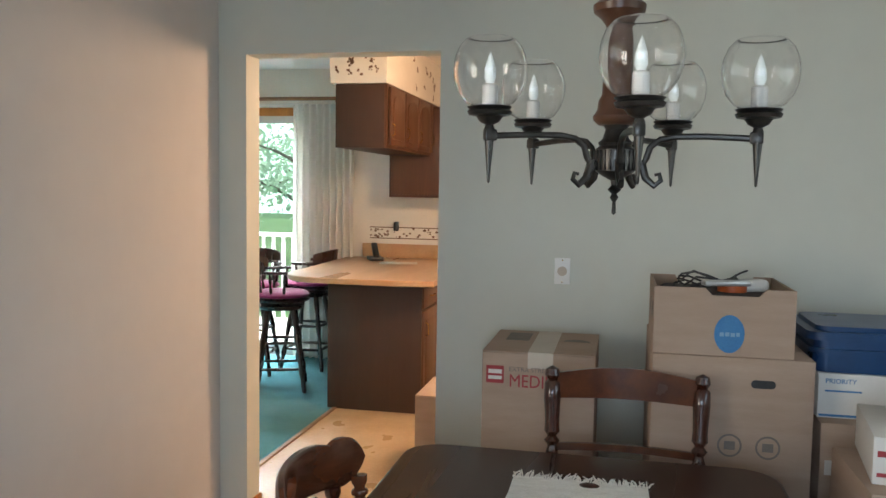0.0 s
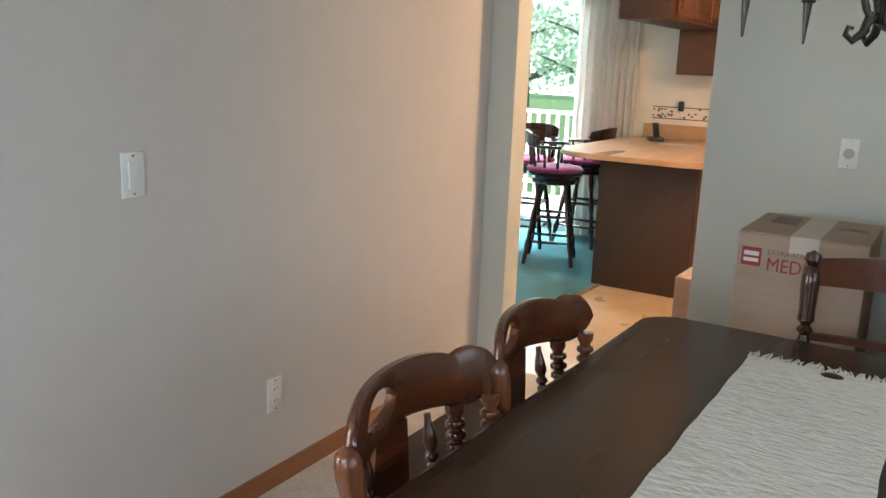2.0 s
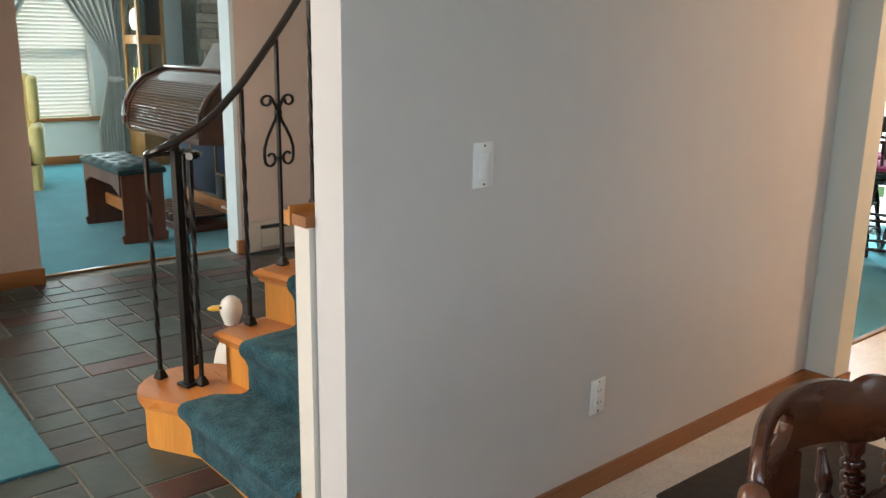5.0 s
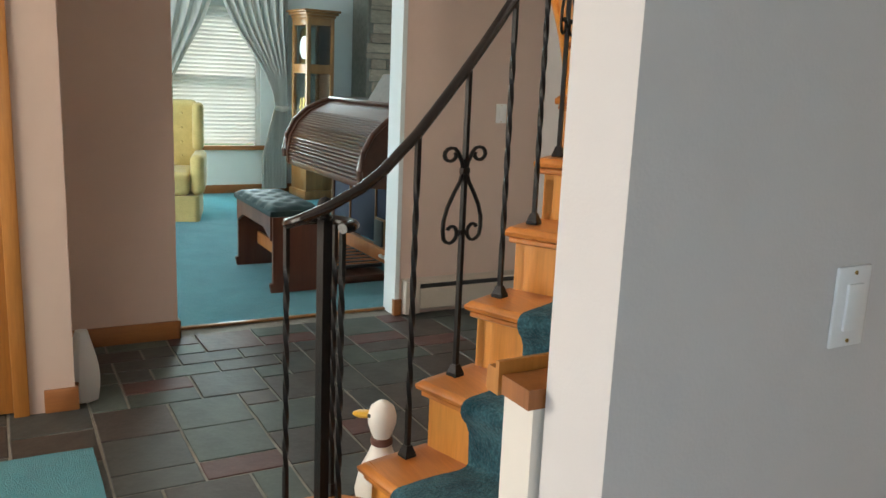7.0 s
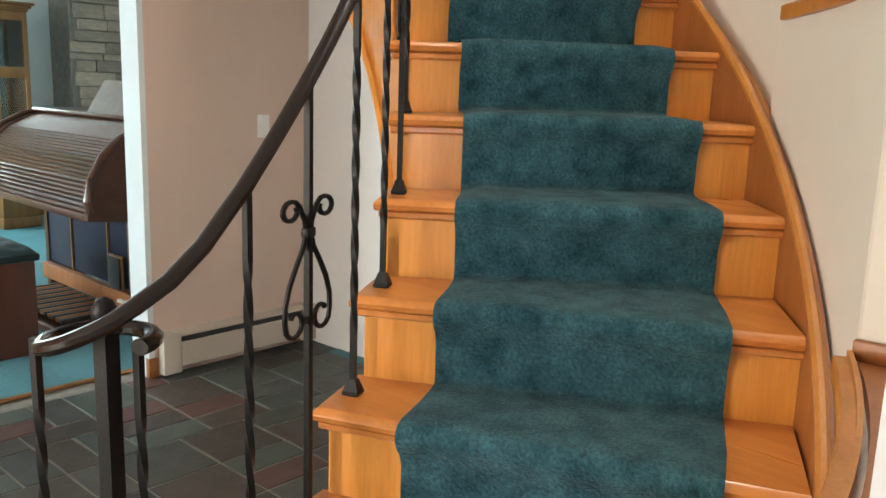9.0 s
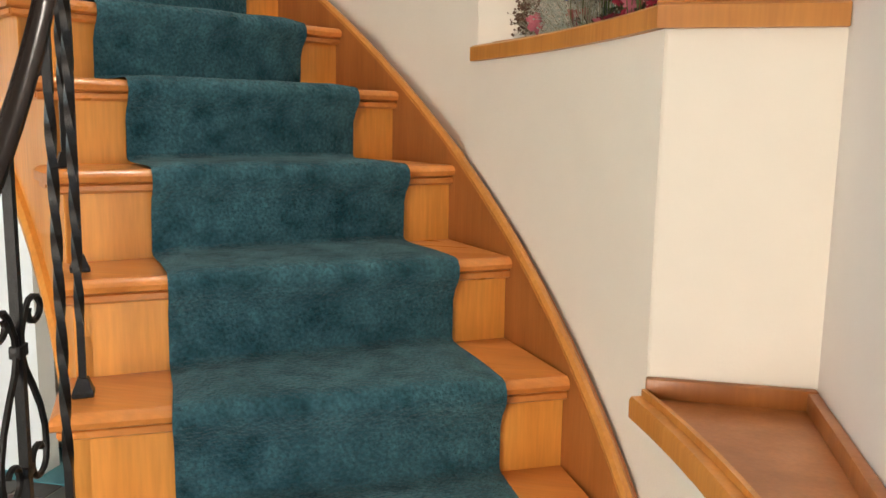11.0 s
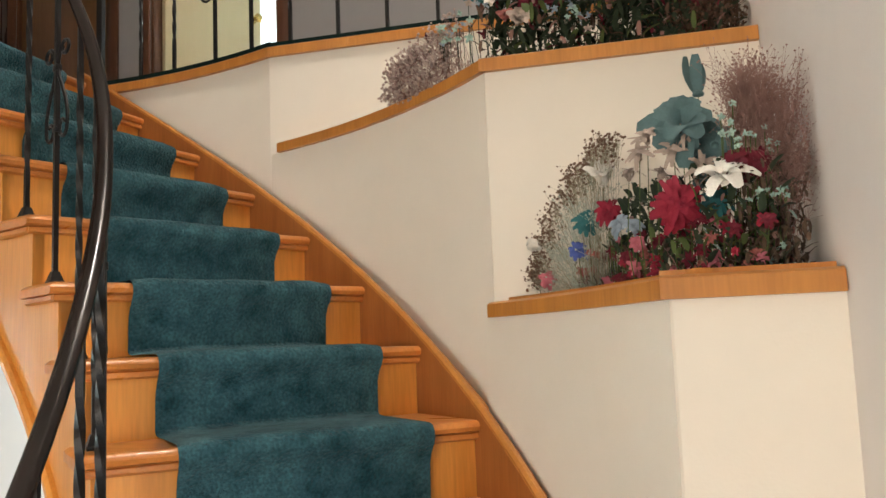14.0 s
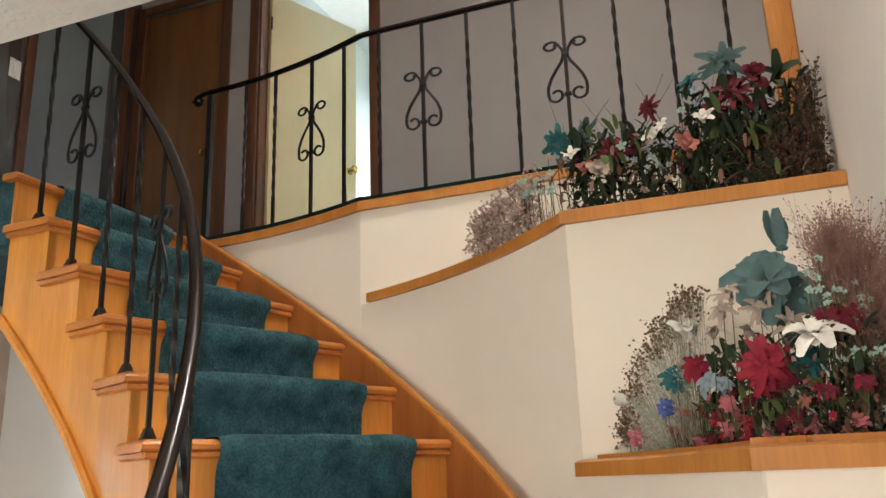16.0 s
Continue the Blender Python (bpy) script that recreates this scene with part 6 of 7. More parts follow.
for i in range(34):
    z = 0.575 + i * 0.045
    part("slat", Geo().sheet([[(-0.012, -1.085, z), (-0.012, -0.165, z)], [(0.004, -1.085, z + 0.022), (0.004, -0.165, z + 0.022)], [(-0.010, -1.085, z + 0.046), (-0.010, -0.165, z + 0.046)]], thick=(0.002, 0, 0)), BLIND, wdw)


def tied_drape(name, y_top0, y_top1, y_low0, y_low1, label):
    d = thing(name, label, "curtain", (-8.80, 0, 0), 0, "living room drapes")
    rows = []
    n = 56
    for j in range(26):
        z = 2.32 - (2.32 - 0.06) * j / 25
        t = min(1.0, (2.32 - z) / 1.30)
        e = t * t * (3 - 2 * t)
        if z < 1.02:
            e = 1.0 - 0.25 * min(1, (1.02 - z) / 0.6)
        a, b = y_top0 + (y_low0 - y_top0) * e, y_top1 + (y_low1 - y_top1) * e
        rows.append([(0.035 * math.sin(2 * math.pi * i / 7) * (1 - 0.3 * e) + 0.02, a + (b - a) * i / n, z) for i in range(n + 1)])
    part("cloth", Geo().sheet(rows, thick=(0.004, 0, 0)), DRAPE, d)
    part("tieback", Geo().tube([(0.07, y_low0 - 0.01, 1.0), (0.085, (y_low0 + y_low1) / 2, 0.985), (0.07, y_low1 + 0.01, 1.0)], 0.016, 8, flat=2.0), DRAPE, d)


tied_drape("tied_drape", -1.75, -0.66, -1.50, -1.15, "grey drape tied back at the living room window")
tied_drape("tied_drape", -0.58, 0.18, 0.03, 0.18, "grey drape tied back beside the tall clock")
single("drape_rod", Geo().tube([(-8.78, -1.9, 2.34), (-8.78, 0.35, 2.34)], 0.014, 8), TRIM, "dark rod above the living room drapes", "curtain rod")

wcx = thing("wing_chair", "yellow button-tufted wing chair with a pleated skirt", "armchair", (-7.55, -1.45, 0.004), -15)
part("skirt", Geo().prism(rounded(-0.38, -0.36, 0.38, 0.36, 0.05), 0.0, 0.24), YELLOW, wcx)
part("seat", Geo().rbox(-0.30, -0.28, 0.24, 0.38, 0.28, 0.46, 0.06, 4), YELLOW, wcx)
part("backrest", Geo().rbox(-0.40, -0.33, 0.24, -0.24, 0.33, 1.10, 0.07, 4), YELLOW, wcx)
for i in range(3):
    for j in range(4):
        part("button", Geo().lathe([(0.014, 0), (0.010, 0.006), (0, 0.008)], 10, (-0.239, -0.17 + 0.17 * i, 0.55 + 0.14 * j), Matrix.Rotation(radians(90), 3, "Y")), YELLOW, wcx)
for s in (-1, 1):
    part("wing", Geo().rbox(-0.32, s * 0.33 - 0.05, 0.62, -0.06, s * 0.33 + 0.05, 1.08, 0.045, 4), YELLOW, wcx)
    part("arm", Geo().rbox(-0.30, s * 0.34 - 0.065, 0.24, 0.34, s * 0.34 + 0.065, 0.62, 0.06, 4), YELLOW, wcx)

# bench
bn = thing("organ_bench", "walnut organ bench with a tufted dark vinyl cushion", "bench", (-4.83, -1.165, 0.004))
bn.scale = (1.0, 1.0, 1.13)
for x in (-0.43, 0.43):
    part("end_panel", Geo().prism([(-0.16, 0), (0.16, 0), (0.17, 0.05), (0.15, 0.06), (0.15, 0.44), (-0.15, 0.44), (-0.15, 0.06), (-0.17, 0.05)], x - 0.014, x + 0.014, "x"), BENCHWOOD, bn)
for y in (-0.15, 0.15):
    part("apron", Geo().prism([(-0.415, 0.30), (-0.34, 0.33), (-0.25, 0.36), (0.25, 0.36), (0.34, 0.33), (0.415, 0.30), (0.415, 0.44), (-0.415, 0.44)], y - 0.010, y + 0.010, "y"), BENCHWOOD, bn)
part("stretcher", Geo().rbox(-0.415, -0.012, 0.14, 0.415, 0.012, 0.22, 0.003), OAK_S, bn)
rows = []
for j in range(17):
    rows.append([(-0.46 + 0.92 * i / 44, -0.175 + 0.35 * j / 16, 0.475 + 0.035 * (1 - ((i / 22) - 1) ** 8) * (1 - ((j / 8) - 1) ** 8) - 0.012 * max(0.0, math.cos(math.pi * i / 4.4 / 1.0) * math.cos(math.pi * j / 4)) ) for i in range(45)])
cush = Geo().sheet(rows).rbox(-0.46, -0.175, 0.441, 0.46, 0.175, 0.478, 0.012)
part("cushion", cush, VINYLB, bn, "button-tufted dark green vinyl cushion")

# organ
og = thing("roll_top_organ", "walnut electronic organ with a closed ribbed roll top", "organ", (-4.99, -0.455, 0.004))
og.scale = (1.19, 1.0, 1.0)
prof = [(-0.34, 0.74), (-0.345, 0.80), (-0.32, 0.92), (-0.26, 1.03), (-0.16, 1.12), (-0.03, 1.18), (0.10, 1.205)]
side = prof + [(0.30, 1.205), (0.30, 0.0), (0.05, 0.0), (0.05, 0.66), (-0.34, 0.70)]
for x in (-0.64, 0.60):
    part("side_panel", Geo().prism(side, x, x + 0.04, "x"), ORGANWOOD, og)
for i in range(len(prof) - 1):
    (y0, z0), (y1, z1) = prof[i], prof[i + 1]
    ln = math.hypot(y1 - y0, z1 - z0)
    m = max(1, int(ln / 0.021))
    for k in range(m):
        ta, tb = (k + 0.08) / m, (k + 0.92) / m
        ya, za, yb, zb = y0 + (y1 - y0) * ta + 0.012, z0 + (z1 - z0) * ta - 0.006, y0 + (y1 - y0) * tb + 0.012, z0 + (z1 - z0) * tb - 0.006
        mid = ((ya + yb) / 2 - 0.010 * (zb - za) / (ln / m), (za + zb) / 2 + 0.010 * (yb - ya) / (ln / m))
        part("slat", Geo().prism([(ya, za), mid, (yb, zb), (yb + 0.012, zb - 0.006), (ya + 0.012, za - 0.006)], -0.598, 0.598, "x"), ORGANWOOD, og)
part("tambour_back", Geo().prism([(y + 0.024, z - 0.012) for y, z in prof] + [(0.10, 1.15), (0.0, 0.74)], -0.597, 0.597, "x"), DARK, og)
part("top", Geo().rbox(-0.66, 0.02, 1.206, 0.66, 0.31, 1.232, 0.008), ORGANWOOD, og)
for bx in (-0.66, 0.66):
    part("rail_band", Geo().tube([(bx, y - 0.006, z + 0.008) for y, z in prof], 0.020, 8), ORGANWOOD, og, "rounded walnut end band")
part("key_slip", Geo().rbox(-0.60, -0.335, 0.69, 0.60, 0.05, 0.735, 0.006), ORGANWOOD, og)
part("knee_panel", Geo().rbox(-0.60, 0.06, 0.20, 0.60, 0.09, 0.69, 0.004), NAVY, og, "dark navy speaker cloth panel")
part("kick_board", Geo().rbox(-0.60, 0.00, 0.10, 0.60, 0.055, 0.20, 0.004), OAK_S, og)
for x in (-0.30, 0.12, 0.34):
    part("panel_stile", Geo().rbox(x, 0.045, 0.20, x + 0.012, 0.059, 0.69, 0.002), CLOCKWOOD, og)
part("expression_frame", Geo().rbox(0.16, 0.03, 0.12, 0.30, 0.045, 0.40, 0.004), CLOCKWOOD, og)
part("expression_pedal", Geo().rbox(0.172, 0.015, 0.13, 0.288, 0.032, 0.385, 0.004), DARK, og, "black expression pedal")
for i in range(17):
    part("bass_pedal", Geo().rbox(-0.40 + i * 0.045, -0.36, 0.075, -0.378 + i * 0.045, 0.0, 0.10, 0.003), OAK_S if i % 2 else DARK, og)
part("pedal_base", Geo().rbox(-0.46, -0.40, 0.0, 0.44, 0.0, 0.05, 0.004), ORGANWOOD, og)
for i in range(4):
    part("toe_stud", Geo().lathe([(0.012, 0), (0.012, 0.02), (0.006, 0.025), (0, 0.025)], 10, (0.33 + i * 0.04, 0.0, 0.15), Matrix.Rotation(radians(90), 3, "X")), LABELW, og)
mr = part("music_rest", Geo().rbox(-0.02, -0.012, 0, 0.56, 0.012, 0.24, 0.006), GREYP, og, "grey music rest leaning on the organ")
mr.matrix_basis = pose(0.02, 0.03, 1.215, -32, 0, 0)

# tall clock: framed case with glass on the front and both sides
ck = thing("grandfather_clock", "honey oak grandfather clock with glass panels and brass dial", "clock", (-8.42, 0.36, 0.004), -84)
CW, CD = 0.200, 0.165  # half width and half depth
part("base", Geo().rbox(-CD - 0.02, -CW - 0.02, 0, CD + 0.02, CW + 0.02, 0.10, 0.006).rbox(-CD, -CW, 0.10, CD, CW, 0.40, 0.005).rbox(-CD - 0.015, -CW - 0.015, 0.40, CD + 0.015, CW + 0.015, 0.44, 0.008), CLOCKWOOD, ck)
for sx in (-1, 1):
    for sy in (-1, 1):
        part("corner_post", Geo().rbox(sx * CD - 0.022 * (sx + 1), sy * CW - 0.022 * (sy + 1), 0.44, sx * CD - 0.022 * (sx - 1), sy * CW - 0.022 * (sy - 1), 2.00, 0.004), CLOCKWOOD, ck)
for z0, z1 in ((0.44, 0.50), (1.40, 1.50), (1.92, 2.00)):
    part("side_rail", Geo().rbox(-CD + 0.044, CW - 0.026, z0, CD - 0.044, CW - 0.002, z1, 0.003), CLOCKWOOD, ck)
    part("side_rail", Geo().rbox(-CD + 0.044, -CW + 0.002, z0, CD - 0.044, -CW + 0.026, z1, 0.003), CLOCKWOOD, ck)
    part("front_rail", Geo().rbox(CD - 0.026, -CW + 0.044, z0, CD - 0.002, CW - 0.044, z1, 0.003), CLOCKWOOD, ck)
part("back_board", Geo().box(-CD + 0.002, -CW + 0.044, 0.44, -CD + 0.016, CW - 0.044, 2.00), CABWOOD, ck)
SMOKED = glass("smoked_glass", (0.45, 0.52, 0.50), 0.05)
for z0, z1 in ((0.50, 1.40), (1.50, 1.92)):
    for sy in (-1, 1):
        part("side_glass", Geo().box(-CD + 0.044, sy * (CW - 0.013) - 0.002, z0, CD - 0.044, sy * (CW - 0.013) + 0.002, z1), SMOKED, ck, "smoked glass side panel")
    part("front_glass", Geo().box(CD - 0.016, -CW + 0.044, z0, CD - 0.012, CW - 0.044, z1), PANE, ck).visible_shadow = False
part("dial_plate", Geo().prism([(-0.15, 1.51), (0.15, 1.51), (0.15, 1.75)] + [(0.15 * math.cos(radians(q)), 1.75 + 0.15 * math.sin(radians(q))) for q in range(15, 180, 15)] + [(-0.15, 1.75)], 0.090, 0.098, "x"), BRASS, ck)
part("dial", Geo().lathe([(0.125, 0), (0.125, 0.004), (0, 0.004)], 28, (0.0985, 0, 1.68), Matrix.Rotation(radians(90), 3, "Y")), LABELW, ck, "pale round dial")
part("pendulum", Geo().tube([(0.05, 0, 1.45), (0.05, 0, 0.78)], 0.006, 6).lathe([(0.07, 0), (0.07, 0.01), (0, 0.014)], 20, (0.05, 0, 0.74), Matrix.Rotation(radians(90), 3, "Y")), BRASS, ck)
for y in (-0.09, 0.0, 0.09):
    part("weight", Geo().lathe([(0.022, 0), (0.022, 0.18), (0, 0.19)], 12, (0.09, y, 0.95)), BRASS, ck)
part("cornice", Geo().rbox(-CD - 0.012, -CW - 0.012, 2.00, CD + 0.012, CW + 0.012, 2.03, 0.006).rbox(-CD - 0.035, -CW - 0.035, 2.03, CD + 0.035, CW + 0.035, 2.06, 0.010).rbox(-CD - 0.055, -CW - 0.055, 2.06, CD + 0.055, CW + 0.055, 2.085, 0.008), CLOCKWOOD, ck, "stepped oak cornice")

# stone chimney breast
fp = tagged(new("chimney_breast", Geo().box(-8.89, 1.02, 0.005, -8.42, 2.9, CEILING - 0.01).mesh("core", GROUT)), "ledge-stone chimney breast in tan and brown", "fireplace", kind="structure")
rngs = random.Random(5)
meshes = [Geo().rbox(0, 0, 0, 1, 1, 1, 0.04, 2).mesh("stone", STONES) for _ in range(1)]
z = 0.01
while z < CEILING - 0.1:
    hh = rngs.uniform(0.05, 0.15)
    y = 1.0 + rngs.uniform(0, 0.1)
    while y < 2.85:
        ww = rngs.uniform(0.18, 0.5)
        sx = rngs.uniform(0.03, 0.07)
        o = part("stone", meshes[0], STONES, fp)
        o.matrix_basis = Matrix.Translation((-8.425, y, z)) @ Matrix.Diagonal((sx, min(ww, 2.88 - y) - 0.01, min(hh, CEILING - 0.02 - z) - 0.01, 1))
        y += ww
    z += hh

# ---------------------------------------------------------------- upper hall
def hall_casing(name, x0, x1, label, mat):
    d = tagged(thing(name, label, "doorway", (0, HY, TOP)), kind="structure")
    part("casing", Geo().rbox(x0 - 0.06, -0.018, 0, x0, 0, 2.10, 0.003).rbox(x1, -0.018, 0, x1 + 0.06, 0, 2.10, 0.003).rbox(x0, -0.018, 2.04, x1, 0, 2.10, 0.003), mat, d)
    part("jamb", Geo().box(x0 + 0.001, 0.0, 0, x0 + 0.018, 0.11, 2.04).box(x1 - 0.018, 0.0, 0, x1 - 0.001, 0.11, 2.04), mat, d)
    return d


BROWN = wood("dark_casing", (0.13, 0.045, 0.018), (0.09, 0.03, 0.012), 0.4)
CREAM = material("cream_door", (0.66, 0.56, 0.34), (0.62, 0.52, 0.31), scale=3, rough=0.45, fine=0.06, stretch=(1, 1, 0.2))
d = hall_casing("door_4", -3.13, -2.33, "open cream door in a dark stained casing upstairs", BROWN)
lf = part("leaf", Geo().rbox(0.0, 0.0, 0.01, 0.71, 0.035, 2.03, 0.003), CREAM, d, "cream painted door standing ajar")
lf.matrix_basis = pose(-3.085, 0.075, 0, 0, 0, 67)
part("knob", Geo().lathe([(0.026, 0), (0.024, 0.006), (0.010, 0.012), (0.010, 0.03), (0.026, 0.042), (0.029, 0.055), (0.018, 0.068), (0, 0.07)], 18, (0.65, 0.0, 0.93), Matrix.Rotation(radians(90), 3, "X")), BRASS, lf, "brass knob")
for zz in (0.25, 1.75):
    part("hinge", Geo().tube([(-0.004, -0.006, zz), (-0.004, -0.006, zz + 0.09)], 0.007, 8), DARK, lf)
# stained wood made darker than the closet door's, for the dim hall
HALLDOOR = wood("hall_door_dim_wood", (0.17, 0.068, 0.016), (0.13, 0.05, 0.012), 0.5)
d = hall_casing("door_5", -4.05, -3.40, "closed stained wooden door upstairs", BROWN)
part("leaf", Geo().rbox(-4.03, 0.02, 0.01, -3.42, 0.055, 2.03, 0.003), HALLDOOR, d)
part("knob", Geo().lathe([(0.024, 0), (0.010, 0.012), (0.010, 0.03), (0.026, 0.045), (0.018, 0.066), (0, 0.068)], 16, (-3.50, 0.02, 0.93), Matrix.Rotation(radians(90), 3, "X")), BRASS, d)
d = tagged(thing("door_6", "dark open doorway with a stained casing upstairs", "doorway", (-4.1, 0, TOP)), kind="structure")
part("casing", Geo().rbox(0, 0.46, 0, 0.018, 0.52, 2.10, 0.003).rbox(0, 1.20, 0, 0.018, 1.26, 2.10, 0.003).rbox(0, 0.52, 2.04, 0.018, 1.20, 2.10, 0.003), BROWN, d)

# ---------------------------------------------------------------- dried and silk flowers in the planters
def tint(name, a, k=0.7, rough=0.75):
    return material(name, a, tuple(v * k for v in a), scale=24, rough=rough, fine=0.3, sheen=0.03, spec=0.25)


F_RED, F_DRED, F_WHITE, F_CREAM = tint("silk_red", (0.27, 0.016, 0.038)), tint("silk_dark_red", (0.13, 0.010, 0.022)), tint("silk_white", (0.78, 0.76, 0.70), 0.88), tint("silk_cream", (0.40, 0.32, 0.27), 0.7)
F_TEAL, F_SLATE, F_BLUE, F_LBLUE = tint("silk_teal", (0.025, 0.13, 0.14)), tint("silk_slate_teal", (0.085, 0.15, 0.155)), tint("silk_blue", (0.07, 0.11, 0.36)), tint("silk_pale_blue", (0.26, 0.32, 0.38))
F_PINK, F_MINT, F_GREEN, F_DKGREEN = tint("silk_pink", (0.52, 0.15, 0.19)), tint("silk_mint", (0.33, 0.47, 0.41)), tint("silk_green", (0.09, 0.13, 0.04)), tint("silk_dark_green", (0.028, 0.045, 0.024))
F_BLUSH = tint("dried_blush", (0.48, 0.36, 0.32))
F_SEED, F_PALE, F_MOSS = tint("dried_seed", (0.17, 0.095, 0.06)), tint("dried_pale_mint", (0.50, 0.54, 0.46)), tint("dried_moss", (0.085, 0.055, 0.035))
F_MAUVE, F_BROWN, F_STEM, F_ROSE = tint("dried_mauve", (0.31, 0.175, 0.15)), tint("dried_brown", (0.13, 0.075, 0.05)), tint("dried_stem", (0.36, 0.32, 0.23)), tint("silk_rose", (0.36, 0.12, 0.10))


def petal(g, m, length, width, cup, droop):
    rows = []
    for i in range(6):
        t = i / 5
        w = width * math.sin(math.pi * (0.06 + 0.85 * t)) ** 0.55
        z = cup * math.sin(t * 2.3) - droop * t * t
        rows.append([m @ Vector((-w / 2, t * length, z + 0.18 * w)), m @ Vector((0, t * length, z)), m @ Vector((w / 2, t * length, z + 0.18 * w))])
    g.sheet(rows)


def bloom(r, petals, layers, wide, cup, droop, rng, open0=15):
    """A flower about its own z axis."""
    g = Geo()
    for k in range(layers):
        s = 1 - 0.22 * k
        for i in range(petals):
            a = 2 * math.pi * (i + 0.5 * (k % 2)) / petals + rng.uniform(-0.12, 0.12)
            up = radians(open0 + 18 * k + rng.uniform(-18, 18))
            m = Matrix.Rotation(a, 3, "Z") @ Matrix.Rotation(up, 3, "X")
            petal(g, m, r * s * rng.uniform(0.75, 1.12), r * wide * s * rng.uniform(0.75, 1.1), cup * r * rng.uniform(0.6, 1.4), droop * r * rng.uniform(0.3, 1.7))
    g.lathe([(r * 0.12, 0), (r * 0.15, r * 0.06), (r * 0.08, r * 0.14), (0, r * 0.16)], 8)
    return g


def aim(place, to=(-0.45, -2.7, 1.5), jitter=0.5, rng=random, up=0.6):
    """Turned partly to the camera's standpoint, to fit its view, and partly up."""
    d = (Vector(to) - Vector(place)).normalized() + Vector((rng.uniform(-jitter, jitter), rng.uniform(-jitter, jitter), up + rng.uniform(-jitter, jitter)))
    return Matrix.Translation(place) @ d.normalized().to_track_quat("Z", "Y").to_matrix().to_4x4()


def stem(g, a, b, r=0.0011):
    a, b = Vector(a), Vector(b)
    mid = a.lerp(b, 0.55) + Vector((0.0, 0.0, 0.02)) + (b - a).cross(Vector((0, 0, 1))) * 0.08
    g.tube([a, mid, b], [r * 1.2, r, r * 0.8], 5)


def spray(g, dots, base, tip, n, spread, rng, dot=0.0045, twig=0.0007):
    """Fine branching dried spray from base to about tip."""
    base, tip = Vector(base), Vector(tip)
    for _ in range(n):
        e = tip + Vector((rng.gauss(0, spread), rng.gauss(0, spread * 0.7), rng.gauss(0, spread)))
        mid = base.lerp(e, 0.55) + Vector((rng.gauss(0, 0.012), rng.gauss(0, 0.012), 0.01))
        g.tube([base, mid, e], [twig * 1.5, twig, twig * 0.7], 3)
        for _ in range(5):
            q = mid.lerp(e, rng.uniform(0.25, 1.0))
            w = q + Vector((rng.gauss(0, 0.016), rng.gauss(0, 0.014), rng.uniform(0.0, 0.03)))
            g.tube([q, w], twig * 0.7, 3)
            s = dot * rng.uniform(0.6, 1.3)
            dots.add([w + Vector(v) * s for v in ((1, 0, 0), (-1, 0, 0), (0, 1, 0), (0, -1, 0), (0, 0, 1), (0, 0, -1))], [(0, 2, 4), (2, 1, 4), (1, 3, 4), (3, 0, 4), (2, 0, 5), (1, 2, 5), (3, 1, 5), (0, 3, 5)])


def umbel(g, dots, base, tip, n, spread, rng, dot=0.003, twig=0.0005):
    """One thin stalk that ends in a fuzzy head of seeds."""
    base, tip = Vector(base), Vector(tip)
    mid = base.lerp(tip, 0.6) + Vector((rng.gauss(0, 0.010), rng.gauss(0, 0.010), 0.012))
    g.tube([base, mid, tip], [twig * 1.4, twig, twig * 0.8], 3)
    for _ in range(n):
        q = mid.lerp(tip, rng.uniform(0.55, 1.0))
        w = tip + Vector((rng.gauss(0, spread), rng.gauss(0, spread), rng.gauss(0, spread * 0.8)))
        g.tube([q, w], twig * 0.7, 3)
        s = dot * rng.uniform(0.6, 1.4)
        dots.add([w + Vector(v) * s for v in ((1, 0, 0), (-1, 0, 0), (0, 1, 0), (0, -1, 0), (0, 0, 1), (0, 0, -1))], [(0, 2, 4), (2, 1, 4), (1, 3, 4), (3, 0, 4), (2, 0, 5), (1, 2, 5), (3, 1, 5), (0, 3, 5)])


def leaf_fill(g, x0, x1, y_of, z0, z1, n, rng, size=0.03, low=1.6):
    for _ in range(n):
        x = rng.uniform(x0, x1)
        y = y_of(x) + rng.uniform(0, 0.10)
        z = z0 + (z1 - z0) * rng.random() ** low
        m = Matrix.Rotation(rng.uniform(0, 6.28), 3, "Z") @ Matrix.Rotation(radians(rng.uniform(10, 80)), 3, "X")
        h = Geo()
        petal(h, m, size * rng.uniform(0.6, 1.5), size * rng.uniform(0.25, 0.5), 0.1 * size, 0.1 * size)
        g.add([Vector(p) + Vector((x, y, z)) for p in h.v], h.f)


def blossom(parent, stems, name, mat, place, base, r, petals, layers, wide, cup, droop, rng, jitter=0.45, label="", open0=15, up=0.6):
    o = part(name, bloom(r, petals, layers, wide, cup, droop, rng, open0), mat, parent, label)
    o.matrix_basis = aim(place, jitter=jitter, rng=rng, up=up)
    stem(stems, base, place)


rng = random.Random(11)
lower = thing("flower_arrangement", "mixed silk flowers with dried sprays in the stair planter", "flower arrangement")
st = Geo()
ROOT = 1.585


def bed_y(x):
    return max(-1.12, CY + math.sqrt(2.71 ** 2 - (x - CX) ** 2))


def root(x, y):
    return (x * 0.95 - 0.015, max(y, bed_y(x)) + 0.03, ROOT)


def put(parent, stems, name, mat, x, y, z, r, petals, layers, wide, cup, droop, jit=0.45, label="", open0=15, up=0.6):
    blossom(parent, stems, name, mat, (x, y, z), root(x, y) if parent is lower else (x, max(y + 0.03, CY + math.sqrt(2.74 ** 2 - (x - CX) ** 2)), 2.26), r, petals, layers, wide, cup, droop, rng, jit, label, open0, up)


